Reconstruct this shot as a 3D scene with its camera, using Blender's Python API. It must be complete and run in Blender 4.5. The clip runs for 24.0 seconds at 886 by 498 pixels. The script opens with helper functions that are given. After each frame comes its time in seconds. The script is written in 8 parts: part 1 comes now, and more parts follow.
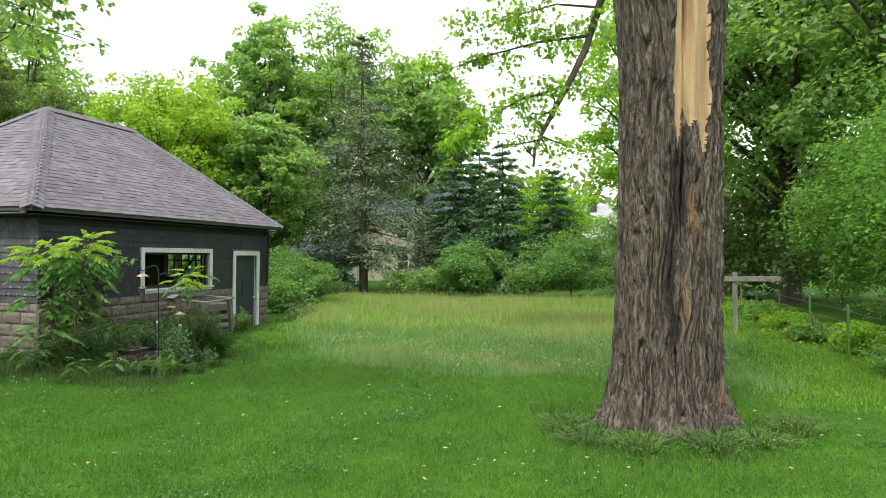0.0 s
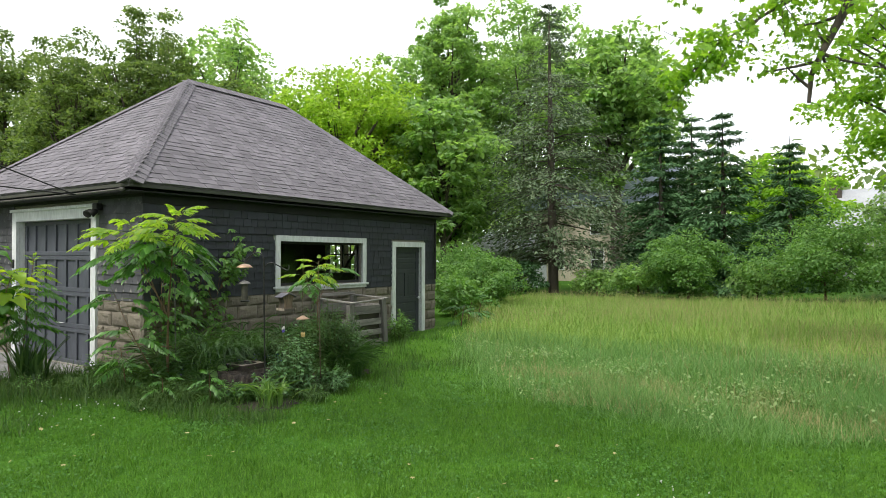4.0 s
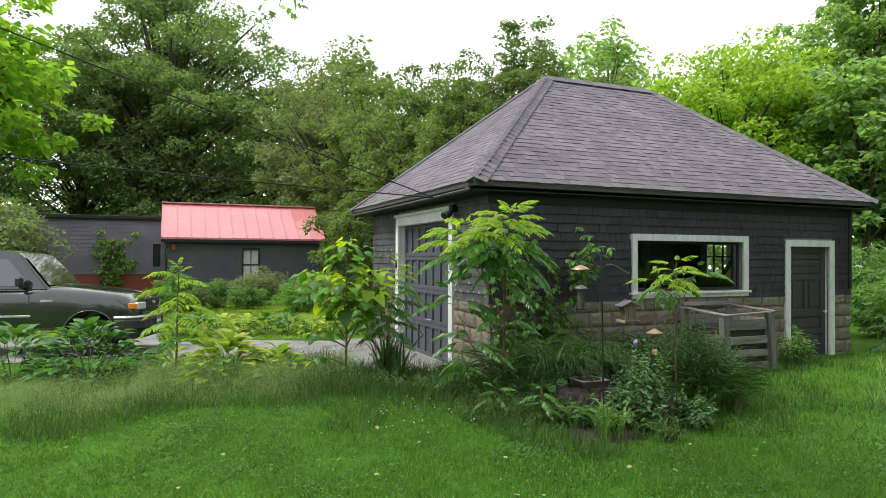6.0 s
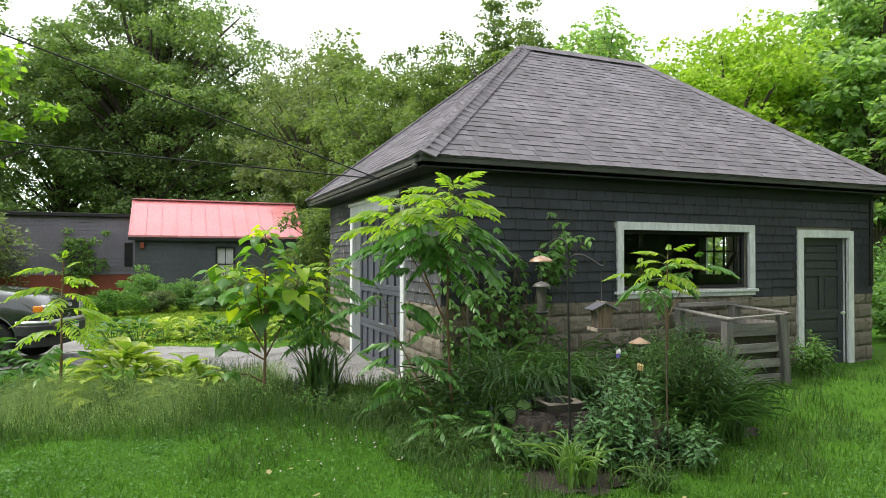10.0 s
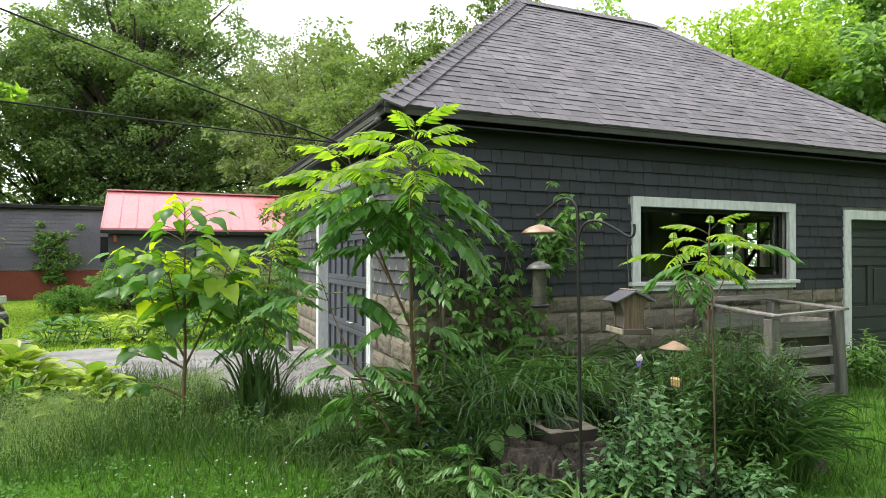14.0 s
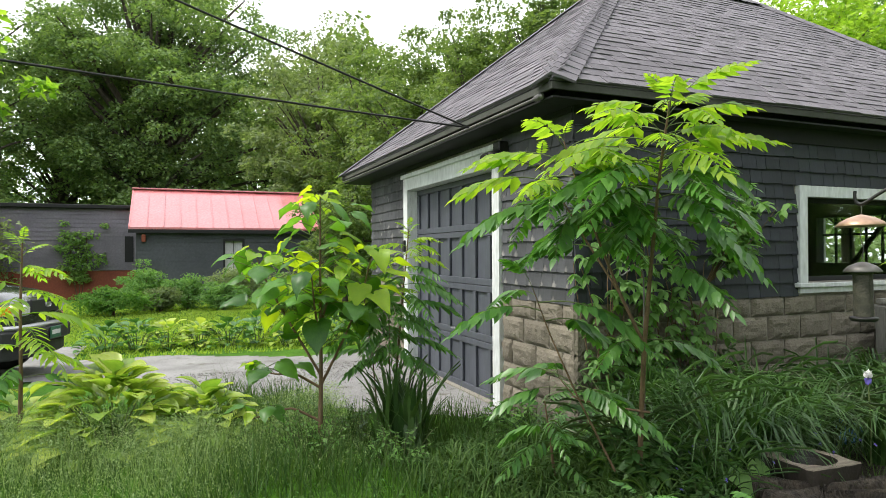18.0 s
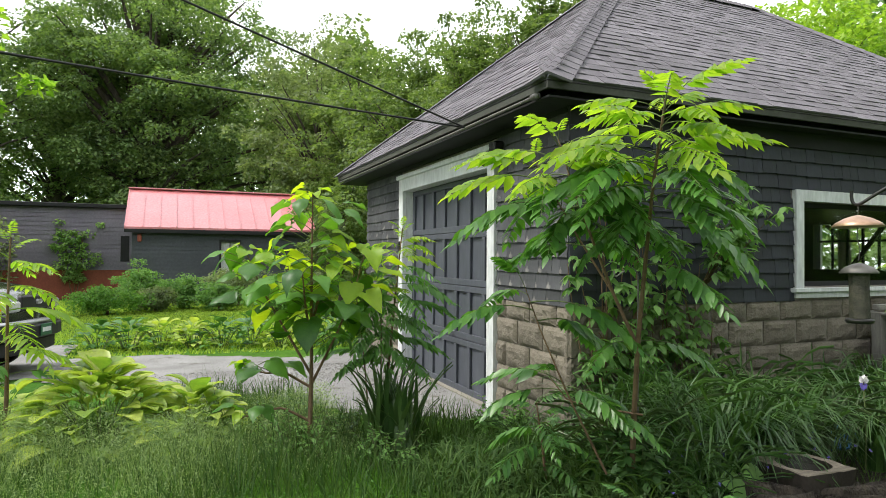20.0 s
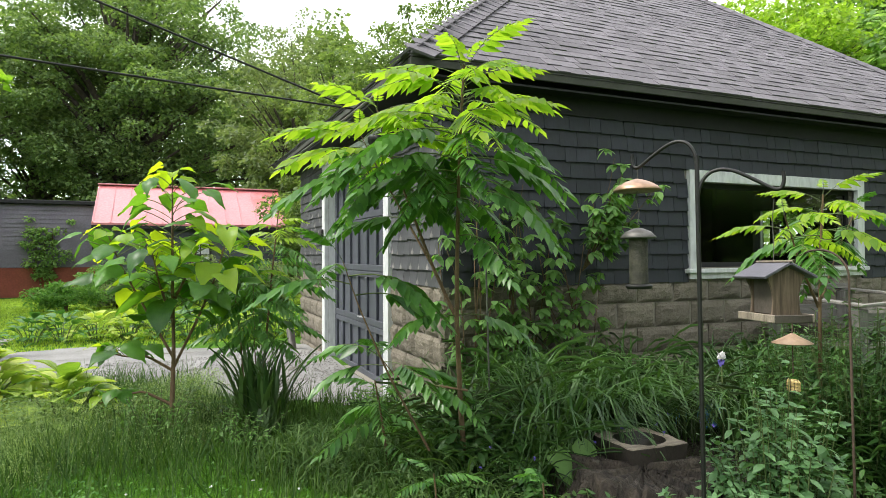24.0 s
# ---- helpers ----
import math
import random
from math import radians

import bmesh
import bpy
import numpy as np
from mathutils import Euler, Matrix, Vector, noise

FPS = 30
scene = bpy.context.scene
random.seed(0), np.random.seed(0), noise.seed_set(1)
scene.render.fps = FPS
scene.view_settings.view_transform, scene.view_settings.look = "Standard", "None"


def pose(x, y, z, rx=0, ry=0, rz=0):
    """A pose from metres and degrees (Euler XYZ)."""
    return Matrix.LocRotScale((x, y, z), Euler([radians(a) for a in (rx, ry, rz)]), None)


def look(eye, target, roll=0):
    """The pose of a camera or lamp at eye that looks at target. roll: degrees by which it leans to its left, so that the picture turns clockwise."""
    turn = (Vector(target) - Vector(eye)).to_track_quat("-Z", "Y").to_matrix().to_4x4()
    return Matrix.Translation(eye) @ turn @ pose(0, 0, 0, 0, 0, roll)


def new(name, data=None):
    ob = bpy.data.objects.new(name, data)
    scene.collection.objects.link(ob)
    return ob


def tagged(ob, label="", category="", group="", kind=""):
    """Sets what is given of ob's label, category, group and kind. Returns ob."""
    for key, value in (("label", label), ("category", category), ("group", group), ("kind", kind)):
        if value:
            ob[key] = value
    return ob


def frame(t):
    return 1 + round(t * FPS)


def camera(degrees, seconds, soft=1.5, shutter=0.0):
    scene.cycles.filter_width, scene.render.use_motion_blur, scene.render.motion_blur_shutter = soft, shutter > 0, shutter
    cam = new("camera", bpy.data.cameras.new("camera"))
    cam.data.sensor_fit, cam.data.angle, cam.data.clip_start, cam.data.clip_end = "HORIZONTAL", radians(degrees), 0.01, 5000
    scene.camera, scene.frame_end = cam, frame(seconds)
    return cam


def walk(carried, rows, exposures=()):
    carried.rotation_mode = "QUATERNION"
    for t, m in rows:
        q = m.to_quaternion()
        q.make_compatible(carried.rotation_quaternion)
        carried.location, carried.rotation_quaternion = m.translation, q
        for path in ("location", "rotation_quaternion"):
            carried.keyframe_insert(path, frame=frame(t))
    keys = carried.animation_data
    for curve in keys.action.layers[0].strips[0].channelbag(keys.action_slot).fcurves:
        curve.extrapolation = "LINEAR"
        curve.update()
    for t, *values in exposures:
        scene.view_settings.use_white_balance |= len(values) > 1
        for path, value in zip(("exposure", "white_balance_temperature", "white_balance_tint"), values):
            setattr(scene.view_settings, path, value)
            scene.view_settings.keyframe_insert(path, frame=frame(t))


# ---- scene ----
cam = camera(69.8, 24.0, soft=0.85)
PATH = [
    (0, (1.415, -1.121, 1.793), (0.86, 0.8, 1.824), -0.5),
    (0.5, (1.299, -0.667, 1.75), (0.738, 1.252, 1.787), -0.4),
    (1, (1.12, -0.173, 1.765), (0.507, 1.73, 1.792), -0.6),
    (1.5, (0.94, 0.334, 1.749), (0.208, 2.195, 1.776), -0.6),
    (2, (0.752, 0.795, 1.73), (-0.115, 2.597, 1.761), -0.7),
    (2.5, (0.61, 1.175, 1.715), (-0.439, 2.877, 1.751), -0.3),
    (4.5, (-0.183, 2.678, 1.553), (-1.315, 4.326, 1.602), -1.3),
    (5, (-0.345, 2.966, 1.557), (-1.785, 4.354, 1.615), -1.1),
    (5.5, (-0.476, 3.282, 1.577), (-2.251, 4.2, 1.638), -0.4),
    (6, (-0.644, 3.525, 1.561), (-2.486, 4.303, 1.625), -0.2),
    (6.5, (-0.806, 3.755, 1.572), (-2.648, 4.532, 1.635), -0.2),
    (7, (-0.997, 3.945, 1.572), (-2.838, 4.724, 1.637), -0.1),
    (7.5, (-1.142, 4.099, 1.588), (-2.983, 4.878, 1.651), -0.3),
    (8, (-1.279, 4.228, 1.589), (-3.12, 5.008, 1.653), -0.3),
    (8.5, (-1.434, 4.366, 1.596), (-3.274, 5.146, 1.66), -0.4),
    (9, (-1.574, 4.494, 1.601), (-3.414, 5.275, 1.665), -0.4),
    (9.5, (-1.703, 4.61, 1.591), (-3.543, 5.39, 1.657), -0.3),
    (10, (-1.802, 4.696, 1.495), (-3.642, 5.476, 1.56), -0.4),
    (10.5, (-1.922, 4.784, 1.38), (-3.762, 5.566, 1.443), -0.4),
    (12.5, (-2.432, 5.141, 1.36), (-4.271, 5.925, 1.423), -0.5),
    (13, (-2.628, 5.257, 1.364), (-4.467, 6.04, 1.425), -0.4),
    (13.5, (-2.857, 5.37, 1.36), (-4.695, 6.155, 1.421), -0.3),
    (14, (-3.089, 5.488, 1.368), (-4.927, 6.275, 1.427), -0.4),
    (14.5, (-3.282, 5.594, 1.37), (-5.12, 6.38, 1.43), -0.4),
    (15, (-3.475, 5.693, 1.37), (-5.313, 6.48, 1.429), -0.4),
    (15.5, (-3.649, 5.782, 1.37), (-5.487, 6.569, 1.431), -0.4),
    (16, (-3.727, 5.785, 1.371), (-5.564, 6.572, 1.43), -0.4),
    (16.5, (-3.894, 5.471, 1.366), (-5.733, 6.255, 1.425), -0.5),
    (17, (-4.099, 4.997, 1.365), (-5.94, 5.775, 1.425), -0.3),
    (17.5, (-4.209, 4.662, 1.409), (-6.053, 5.435, 1.46), -0.8),
    (19.5, (-4.278, 4.639, 1.393), (-6.119, 5.417, 1.452), -0.3),
    (20, (-4.28, 4.695, 1.376), (-6.12, 5.475, 1.44), -0.1),
    (20.5, (-4.264, 4.773, 1.377), (-6.104, 5.555, 1.439), -0.2),
    (21, (-4.211, 4.911, 1.39), (-6.051, 5.692, 1.448), -0.4),
    (21.5, (-4.16, 5.112, 1.367), (-6.0, 5.895, 1.429), -0.2),
    (22, (-4.101, 5.37, 1.398), (-5.939, 6.157, 1.455), -0.5),
    (22.5, (-4.03, 5.525, 1.405), (-5.867, 6.314, 1.458), -0.8),
    (23, (-3.967, 5.554, 1.394), (-5.801, 6.349, 1.448), -0.7),
    (23.5, (-3.978, 5.563, 1.368), (-5.812, 6.359, 1.426), -0.5),
    (24, (-3.984, 5.557, 1.251), (-5.818, 6.354, 1.305), -0.6),
]
walk(cam, [(t, look(eye, target, roll)) for t, eye, target, roll in PATH],
     [(0, 0.02), (2.5, -0.12), (6, -0.17), (9, -0.08), (12.5, 0.21), (14, 0.22), (16, 0.24), (17, 0.18), (20, 0.0), (22, 0.05), (24, 0.2)])

# ---- light: a bright, evenly clouded sky with a soft high sun low over the front of the garage ----
world = bpy.data.worlds.new("world")
scene.world = world
world.use_nodes = True
wn = world.node_tree
sky = wn.nodes.new("ShaderNodeTexSky")
sky.sky_type, sky.sun_disc = "NISHITA", False
sky.sun_elevation, sky.sun_rotation = radians(53), radians(190)
sky.air_density, sky.dust_density, sky.ozone_density = 1.0, 3.0, 1.0
cloud = wn.nodes.new("ShaderNodeMix")
cloud.data_type = "RGBA"
cloud.inputs[0].default_value = 0.86
cloud.inputs[7].default_value = (13.2, 13.5, 14.0, 1)
wn.links.new(sky.outputs[0], cloud.inputs[6])
wn.links.new(cloud.outputs[2], wn.nodes["Background"].inputs["Color"])
wn.nodes["Background"].inputs["Strength"].default_value = 0.152
sun = new("sun", bpy.data.lights.new("sun", "SUN"))
sun.data.energy, sun.data.angle, sun.data.color = 3.8, radians(11), (1.0, 0.96, 0.88)
sun.matrix_basis = look((0, 0, 0), (0.12, 0.62, -0.85))


# ---- helpers of this scene ----
def lin(r, g, b):
    return (r, g, b, 1.0)


def mesh_from(name, verts, faces, smooth=False):
    """A mesh from an array of places and an array of equal faces, or a list of mixed faces."""
    me = bpy.data.meshes.new(name)
    verts = np.asarray(verts, dtype=np.float32)
    if isinstance(faces, np.ndarray):
        n, k = faces.shape
        me.vertices.add(len(verts))
        me.vertices.foreach_set("co", verts.ravel())
        me.loops.add(n * k)
        me.loops.foreach_set("vertex_index", faces.astype(np.int32).ravel())
        me.polygons.add(n)
        me.polygons.foreach_set("loop_start", np.arange(0, n * k, k, dtype=np.int32))
        me.update(calc_edges=True)
    else:
        me.from_pydata([tuple(map(float, v)) for v in verts], [], faces)
        me.update()
    if smooth:
        me.polygons.foreach_set("use_smooth", [True] * len(me.polygons))
    return me


def mesh_of(name, bm, smooth=False):
    me = bpy.data.meshes.new(name)
    bm.normal_update()
    bm.to_mesh(me)
    bm.free()
    if smooth:
        me.polygons.foreach_set("use_smooth", [True] * len(me.polygons))
    return me


def thing(name, loc=(0, 0, 0), label="", category="", group="", kind="", turn=0.0):
    ob = new(name)
    ob.empty_display_size = 0.1
    ob.matrix_basis = pose(loc[0], loc[1], loc[2], 0, 0, turn)
    return tagged(ob, label, category, group, kind)


def part(name, data, material, parent=None, label="", m=None, smooth=False, kind=""):
    """Links a bmesh or a mesh as one object under a thing or a part."""
    me = mesh_of(name, data, smooth) if isinstance(data, bmesh.types.BMesh) else data
    if material is not None and not me.materials:
        me.materials.append(material)
    ob = new(name, me)
    if parent is not None:
        ob.parent = parent
    if m is not None:
        ob.matrix_basis = m
    return tagged(ob, label, kind=kind)


def box(bm, x0, x1, y0, y1, z0, z1, bev=0.0, m=None):
    made = bmesh.ops.create_cube(bm, size=1.0)["verts"]
    sx, sy, sz = x1 - x0, y1 - y0, z1 - z0
    for v in made:
        v.co = Vector(((v.co.x + 0.5) * sx + x0, (v.co.y + 0.5) * sy + y0, (v.co.z + 0.5) * sz + z0))
    if bev > 0:
        edges = list({e for v in made for e in v.link_edges})
        made = bmesh.ops.bevel(bm, geom=edges, offset=bev, segments=1, affect="EDGES", profile=0.5)["verts"]
    if m is not None:
        bmesh.ops.transform(bm, matrix=m, verts=made)
    return made


def boxed(*a, **k):
    bm = bmesh.new()
    box(bm, *a, **k)
    return bm


def tube_arrays(points, radii, sides=6):
    """Places and faces of a tube along points."""
    pts = np.asarray(points, dtype=float)
    n = len(pts)
    radii = np.full(n, radii) if np.isscalar(radii) else np.asarray(radii, dtype=float)
    tang = np.gradient(pts, axis=0)
    tang /= np.linalg.norm(tang, axis=1)[:, None] + 1e-9
    ref = np.array([0.0, 0.0, 1.0]) if abs(tang[0][2]) < 0.9 else np.array([1.0, 0.0, 0.0])
    side = np.cross(tang, ref)
    side /= np.linalg.norm(side, axis=1)[:, None] + 1e-9
    up = np.cross(side, tang)
    a = np.linspace(0, 2 * np.pi, sides, endpoint=False)
    ring = side[:, None, :] * np.cos(a)[None, :, None] + up[:, None, :] * np.sin(a)[None, :, None]
    v = (pts[:, None, :] + ring * radii[:, None, None]).reshape(-1, 3)
    i, j = np.meshgrid(np.arange(n - 1), np.arange(sides), indexing="ij")
    k = (j + 1) % sides
    f = np.stack([i * sides + j, i * sides + k, (i + 1) * sides + k, (i + 1) * sides + j], axis=-1).reshape(-1, 4)
    return v, f


def tubes(name, runs, sides=6, smooth=True):
    vs, fs, o = [], [], 0
    for points, radii in runs:
        v, f = tube_arrays(points, radii, sides)
        vs.append(v)
        fs.append(f + o)
        o += len(v)
    return mesh_from(name, np.concatenate(vs), np.concatenate(fs), smooth)


def lathe(name, profile, sides=20, smooth=True):
    """A turned body round z from (radius, height) pairs."""
    v, f = [], []
    for r, z in profile:
        for k in range(sides):
            a = 2 * math.pi * k / sides
            v.append((r * math.cos(a), r * math.sin(a), z))
    for i in range(len(profile) - 1):
        for k in range(sides):
            l = (k + 1) % sides
            f.append((i * sides + k, i * sides + l, (i + 1) * sides + l, (i + 1) * sides + k))
    f.append(tuple(range(sides))[::-1])
    f.append(tuple((len(profile) - 1) * sides + k for k in range(sides)))
    return mesh_from(name, v, f, smooth)


def bend(p0, p1, sag, n=7):
    """A run of places from p0 to p1 with a sideways or hanging bow."""
    p0, p1, sag = (np.asarray(q, dtype=float) for q in (p0, p1, sag))
    t = np.linspace(0, 1, n)[:, None]
    return p0 + (p1 - p0) * t + sag * 4 * t * (1 - t)


def turns(yaw, pitch, roll):
    """Many turning matrices: roll about x, pitch about y, then yaw about z."""
    cy, sy, cp, sp, cr, sr = np.cos(yaw), np.sin(yaw), np.cos(pitch), np.sin(pitch), np.cos(roll), np.sin(roll)
    r = np.empty((len(yaw), 3, 3))
    r[:, 0, 0], r[:, 0, 1], r[:, 0, 2] = cy * cp, cy * sp * sr - sy * cr, cy * sp * cr + sy * sr
    r[:, 1, 0], r[:, 1, 1], r[:, 1, 2] = sy * cp, sy * sp * sr + cy * cr, sy * sp * cr - cy * sr
    r[:, 2, 0], r[:, 2, 1], r[:, 2, 2] = -sp, cp * sr, cp * cr
    return r


def scatter(shape, faces, places, rot, size):
    """Many copies of one small shape as arrays of places and faces."""
    shape, faces = np.asarray(shape, dtype=float), np.asarray(faces)
    size = np.asarray(size, dtype=float)
    if size.ndim == 1:
        size = size[:, None]
    v = np.einsum("nij,nkj->nki", rot, shape[None] * size[:, None, :]) + places[:, None, :]
    k = len(shape)
    f = faces[None] + (np.arange(len(places)) * k)[:, None, None]
    return v.reshape(-1, 3), f.reshape(-1, faces.shape[1])


def sstep(a):
    a = np.clip(a, 0, 1)
    return a * a * (3 - 2 * a)


def ground_z(x, y):
    """The lie of the land: lawn a little lower than the garden bed, the drive and the meadow."""
    x, y = np.asarray(x, dtype=float), np.asarray(y, dtype=float)
    z = -0.07 + 0.13 * sstep((-5.7 - x) / 1.7) + 0.05 * sstep((-9.5 - x) / 3) + 0.07 * sstep((y - 9) / 6) * sstep((x + 7.5) / 2)
    near = np.exp(-((x + 4) ** 2 + (y - 8) ** 2) / 900)
    z = z + near * (0.02 * np.sin(x * 1.3 + 0.7 * y) * np.cos(y * 1.1 - 0.4 * x) + 0.008 * np.sin(x * 4.1) * np.sin(y * 3.7))
    far = np.hypot(x + 4, y - 8)
    return z + 0.6 * sstep((far - 60) / 200)


# ---- materials ----
def nodes_of(name):
    m = bpy.data.materials.new(name)
    m.use_nodes = True
    nt = m.node_tree
    b = nt.nodes["Principled BSDF"]
    return m, nt, b


def node(nt, kind, **inputs):
    n = nt.nodes.new(kind)
    for k, v in inputs.items():
        n.inputs[k.replace("_", " ")].default_value = v
    return n


def ramp(nt, fac, stops):
    r = nt.nodes.new("ShaderNodeValToRGB")
    while len(r.color_ramp.elements) < len(stops):
        r.color_ramp.elements.new(0.5)
    for e, (p, c) in zip(r.color_ramp.elements, stops):
        e.position, e.color = p, c
    nt.links.new(fac, r.inputs["Fac"])
    return r.outputs["Color"]


def mixed(nt, fac, a, b, blend="MIX"):
    n = nt.nodes.new("ShaderNodeMix")
    n.data_type, n.blend_type = "RGBA", blend
    for value, sock in ((fac, n.inputs[0]), (a, n.inputs[6]), (b, n.inputs[7])):
        if isinstance(value, bpy.types.NodeSocket):
            nt.links.new(value, sock)
        else:
            sock.default_value = value
    return n.outputs[2]


def noise_out(nt, scale, detail=4.0, stretch=None, coords="Object", rough=0.55):
    tc = nt.nodes.new("ShaderNodeTexCoord")
    src = tc.outputs[coords]
    if stretch is not None:
        mp = nt.nodes.new("ShaderNodeMapping")
        mp.inputs["Scale"].default_value = stretch
        nt.links.new(src, mp.inputs["Vector"])
        src = mp.outputs["Vector"]
    n = node(nt, "ShaderNodeTexNoise", Scale=scale, Detail=detail, Roughness=rough)
    nt.links.new(src, n.inputs["Vector"])
    return n.outputs["Fac"]


def bumped(nt, bsdf, height, strength=0.3, distance=0.01):
    b = node(nt, "ShaderNodeBump", Strength=strength, Distance=distance)
    nt.links.new(height, b.inputs["Height"])
    nt.links.new(b.outputs["Normal"], bsdf.inputs["Normal"])


def surface(name, dark, light, scale=3.0, fine=40.0, rough=0.8, bump=0.3, dist=0.004, stretch=None, metal=0.0, per_piece=0.0, stain=None, coat=0.0):
    """A painted, mineral or wooden surface: two scales of variation, relief, and a shift from piece to piece."""
    m, nt, b = nodes_of(name)
    big = noise_out(nt, scale, 5, stretch)
    small = noise_out(nt, fine, 3, stretch)
    col = ramp(nt, big, [(0.3, lin(*dark)), (0.7, lin(*light))])
    g = ramp(nt, small, [(0.25, (0.72, 0.72, 0.72, 1)), (0.75, (1.15, 1.15, 1.15, 1))])
    col = mixed(nt, 0.8, col, g, "MULTIPLY")
    if stain is not None:
        s = noise_out(nt, stain[1], 6, None)
        sf = ramp(nt, s, [(stain[2], (0, 0, 0, 1)), (min(1.0, stain[2] + 0.12), (1, 1, 1, 1))])
        col = mixed(nt, sf, col, lin(*stain[0]))
    if per_piece > 0:
        oi = nt.nodes.new("ShaderNodeObjectInfo")
        gi = nt.nodes.new("ShaderNodeNewGeometry")
        ad = nt.nodes.new("ShaderNodeMath")
        ad.operation = "ADD"
        nt.links.new(oi.outputs["Random"], ad.inputs[0])
        nt.links.new(gi.outputs["Random Per Island"], ad.inputs[1])
        fr = nt.nodes.new("ShaderNodeMath")
        fr.operation = "FRACT"
        nt.links.new(ad.outputs[0], fr.inputs[0])
        p = ramp(nt, fr.outputs[0], [(0, (1 - per_piece,) * 3 + (1,)), (1, (1 + per_piece,) * 3 + (1,))])
        col = mixed(nt, 1.0, col, p, "MULTIPLY")
    nt.links.new(col, b.inputs["Base Color"])
    b.inputs["Roughness"].default_value = rough
    b.inputs["Metallic"].default_value = metal
    b.inputs["Coat Weight"].default_value = coat
    bumped(nt, b, small, bump, dist)
    return m


def leafy(name, dark, light, trans=0.4, rough=0.5, patch=0.6, glow=(1.15, 1.25, 0.5), spec=0.3, dust=0.0):
    """Leaves: a shift from leaf to leaf and over larger patches, gloss above, light let through."""
    m, nt, b = nodes_of(name)
    gi = nt.nodes.new("ShaderNodeNewGeometry")
    dark, light = ((r_ * (1.02 + dust), g_, b_ + (0.03 + dust) * g_) for r_, g_, b_ in (dark, light))
    blend = nt.nodes.new("ShaderNodeMath")
    blend.operation = "MULTIPLY_ADD"
    blend.inputs[1].default_value = 0.6
    half = nt.nodes.new("ShaderNodeMath")
    half.operation = "MULTIPLY"
    half.inputs[1].default_value = 0.4
    nt.links.new(noise_out(nt, patch * 13, 2), half.inputs[0])
    nt.links.new(noise_out(nt, patch, 3), blend.inputs[0])
    nt.links.new(half.outputs[0], blend.inputs[2])
    pn = blend.outputs[0]
    mx = nt.nodes.new("ShaderNodeMath")
    mx.operation = "MULTIPLY_ADD"
    mx.inputs[1].default_value, mx.inputs[2].default_value = 0.5, 0.0
    oi = nt.nodes.new("ShaderNodeObjectInfo")
    both = nt.nodes.new("ShaderNodeMath")
    both.operation = "ADD"
    nt.links.new(gi.outputs["Random Per Island"], both.inputs[0])
    nt.links.new(oi.outputs["Random"], both.inputs[1])
    fr = nt.nodes.new("ShaderNodeMath")
    fr.operation = "FRACT"
    nt.links.new(both.outputs[0], fr.inputs[0])
    nt.links.new(fr.outputs[0], mx.inputs[0])
    ad = nt.nodes.new("ShaderNodeMath")
    ad.operation = "MULTIPLY_ADD"
    ad.inputs[1].default_value = 0.6
    nt.links.new(pn, ad.inputs[0])
    nt.links.new(mx.outputs[0], ad.inputs[2])
    col = ramp(nt, ad.outputs[0], [(0.2, lin(*dark)), (0.8, lin(*light))])
    nt.links.new(col, b.inputs["Base Color"])
    b.inputs["Roughness"].default_value = rough
    b.inputs["Specular IOR Level"].default_value = spec
    tr = nt.nodes.new("ShaderNodeBsdfTranslucent")
    nt.links.new(mixed(nt, 1.0, col, lin(*glow), "MULTIPLY"), tr.inputs["Color"])
    mixs = nt.nodes.new("ShaderNodeMixShader")
    mixs.inputs[0].default_value = trans
    nt.links.new(b.outputs[0], mixs.inputs[1])
    nt.links.new(tr.outputs[0], mixs.inputs[2])
    nt.links.new(mixs.outputs[0], nt.nodes["Material Output"].inputs["Surface"])
    return m


def glassy(name, tint=(0.9, 0.95, 0.95), rough=0.02):
    m, nt, b = nodes_of(name)
    b.inputs["Base Color"].default_value = lin(*tint)
    b.inputs["Roughness"].default_value = rough
    b.inputs["Transmission Weight"].default_value = 1.0
    b.inputs["IOR"].default_value = 1.45
    return m


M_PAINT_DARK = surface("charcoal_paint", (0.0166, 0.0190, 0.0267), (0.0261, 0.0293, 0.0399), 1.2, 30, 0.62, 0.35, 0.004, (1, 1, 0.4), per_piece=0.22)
# front wall: worn paint, with the sunlight on that side also put into its colour
M_PAINT_WORN_LIT = surface("worn_sunlit_charcoal_paint", (0.035, 0.037, 0.042), (0.075, 0.077, 0.082), 2.5, 30, 0.75, 0.4, 0.004, (1, 1, 0.4), per_piece=0.3, stain=((0.20, 0.19, 0.18), 9.0, 0.6))
M_WALL_BACK = surface("dark_sheathing", (0.015, 0.016, 0.018), (0.025, 0.026, 0.03), 2, 30, 0.9)
M_TRIM = surface("white_trim_paint", (0.55, 0.57, 0.57), (0.68, 0.70, 0.70), 1.5, 25, 0.5, 0.15, 0.002, (1, 1, 0.3))
M_DOOR = surface("slate_door_paint", (0.06, 0.066, 0.082), (0.085, 0.092, 0.112), 1.0, 20, 0.5, 0.15, 0.002, (1, 1, 0.25), per_piece=0.06)
M_DOOR_DARK = surface("charcoal_door_paint", (0.030, 0.035, 0.042), (0.044, 0.05, 0.058), 1.0, 20, 0.5, 0.15, 0.002, (1, 1, 0.25), per_piece=0.06)
M_ROOF = surface("asphalt_shingle", (0.1100, 0.1005, 0.1128), (0.1660, 0.1523, 0.1710), 0.9, 160, 0.82, 0.6, 0.003, per_piece=0.2)
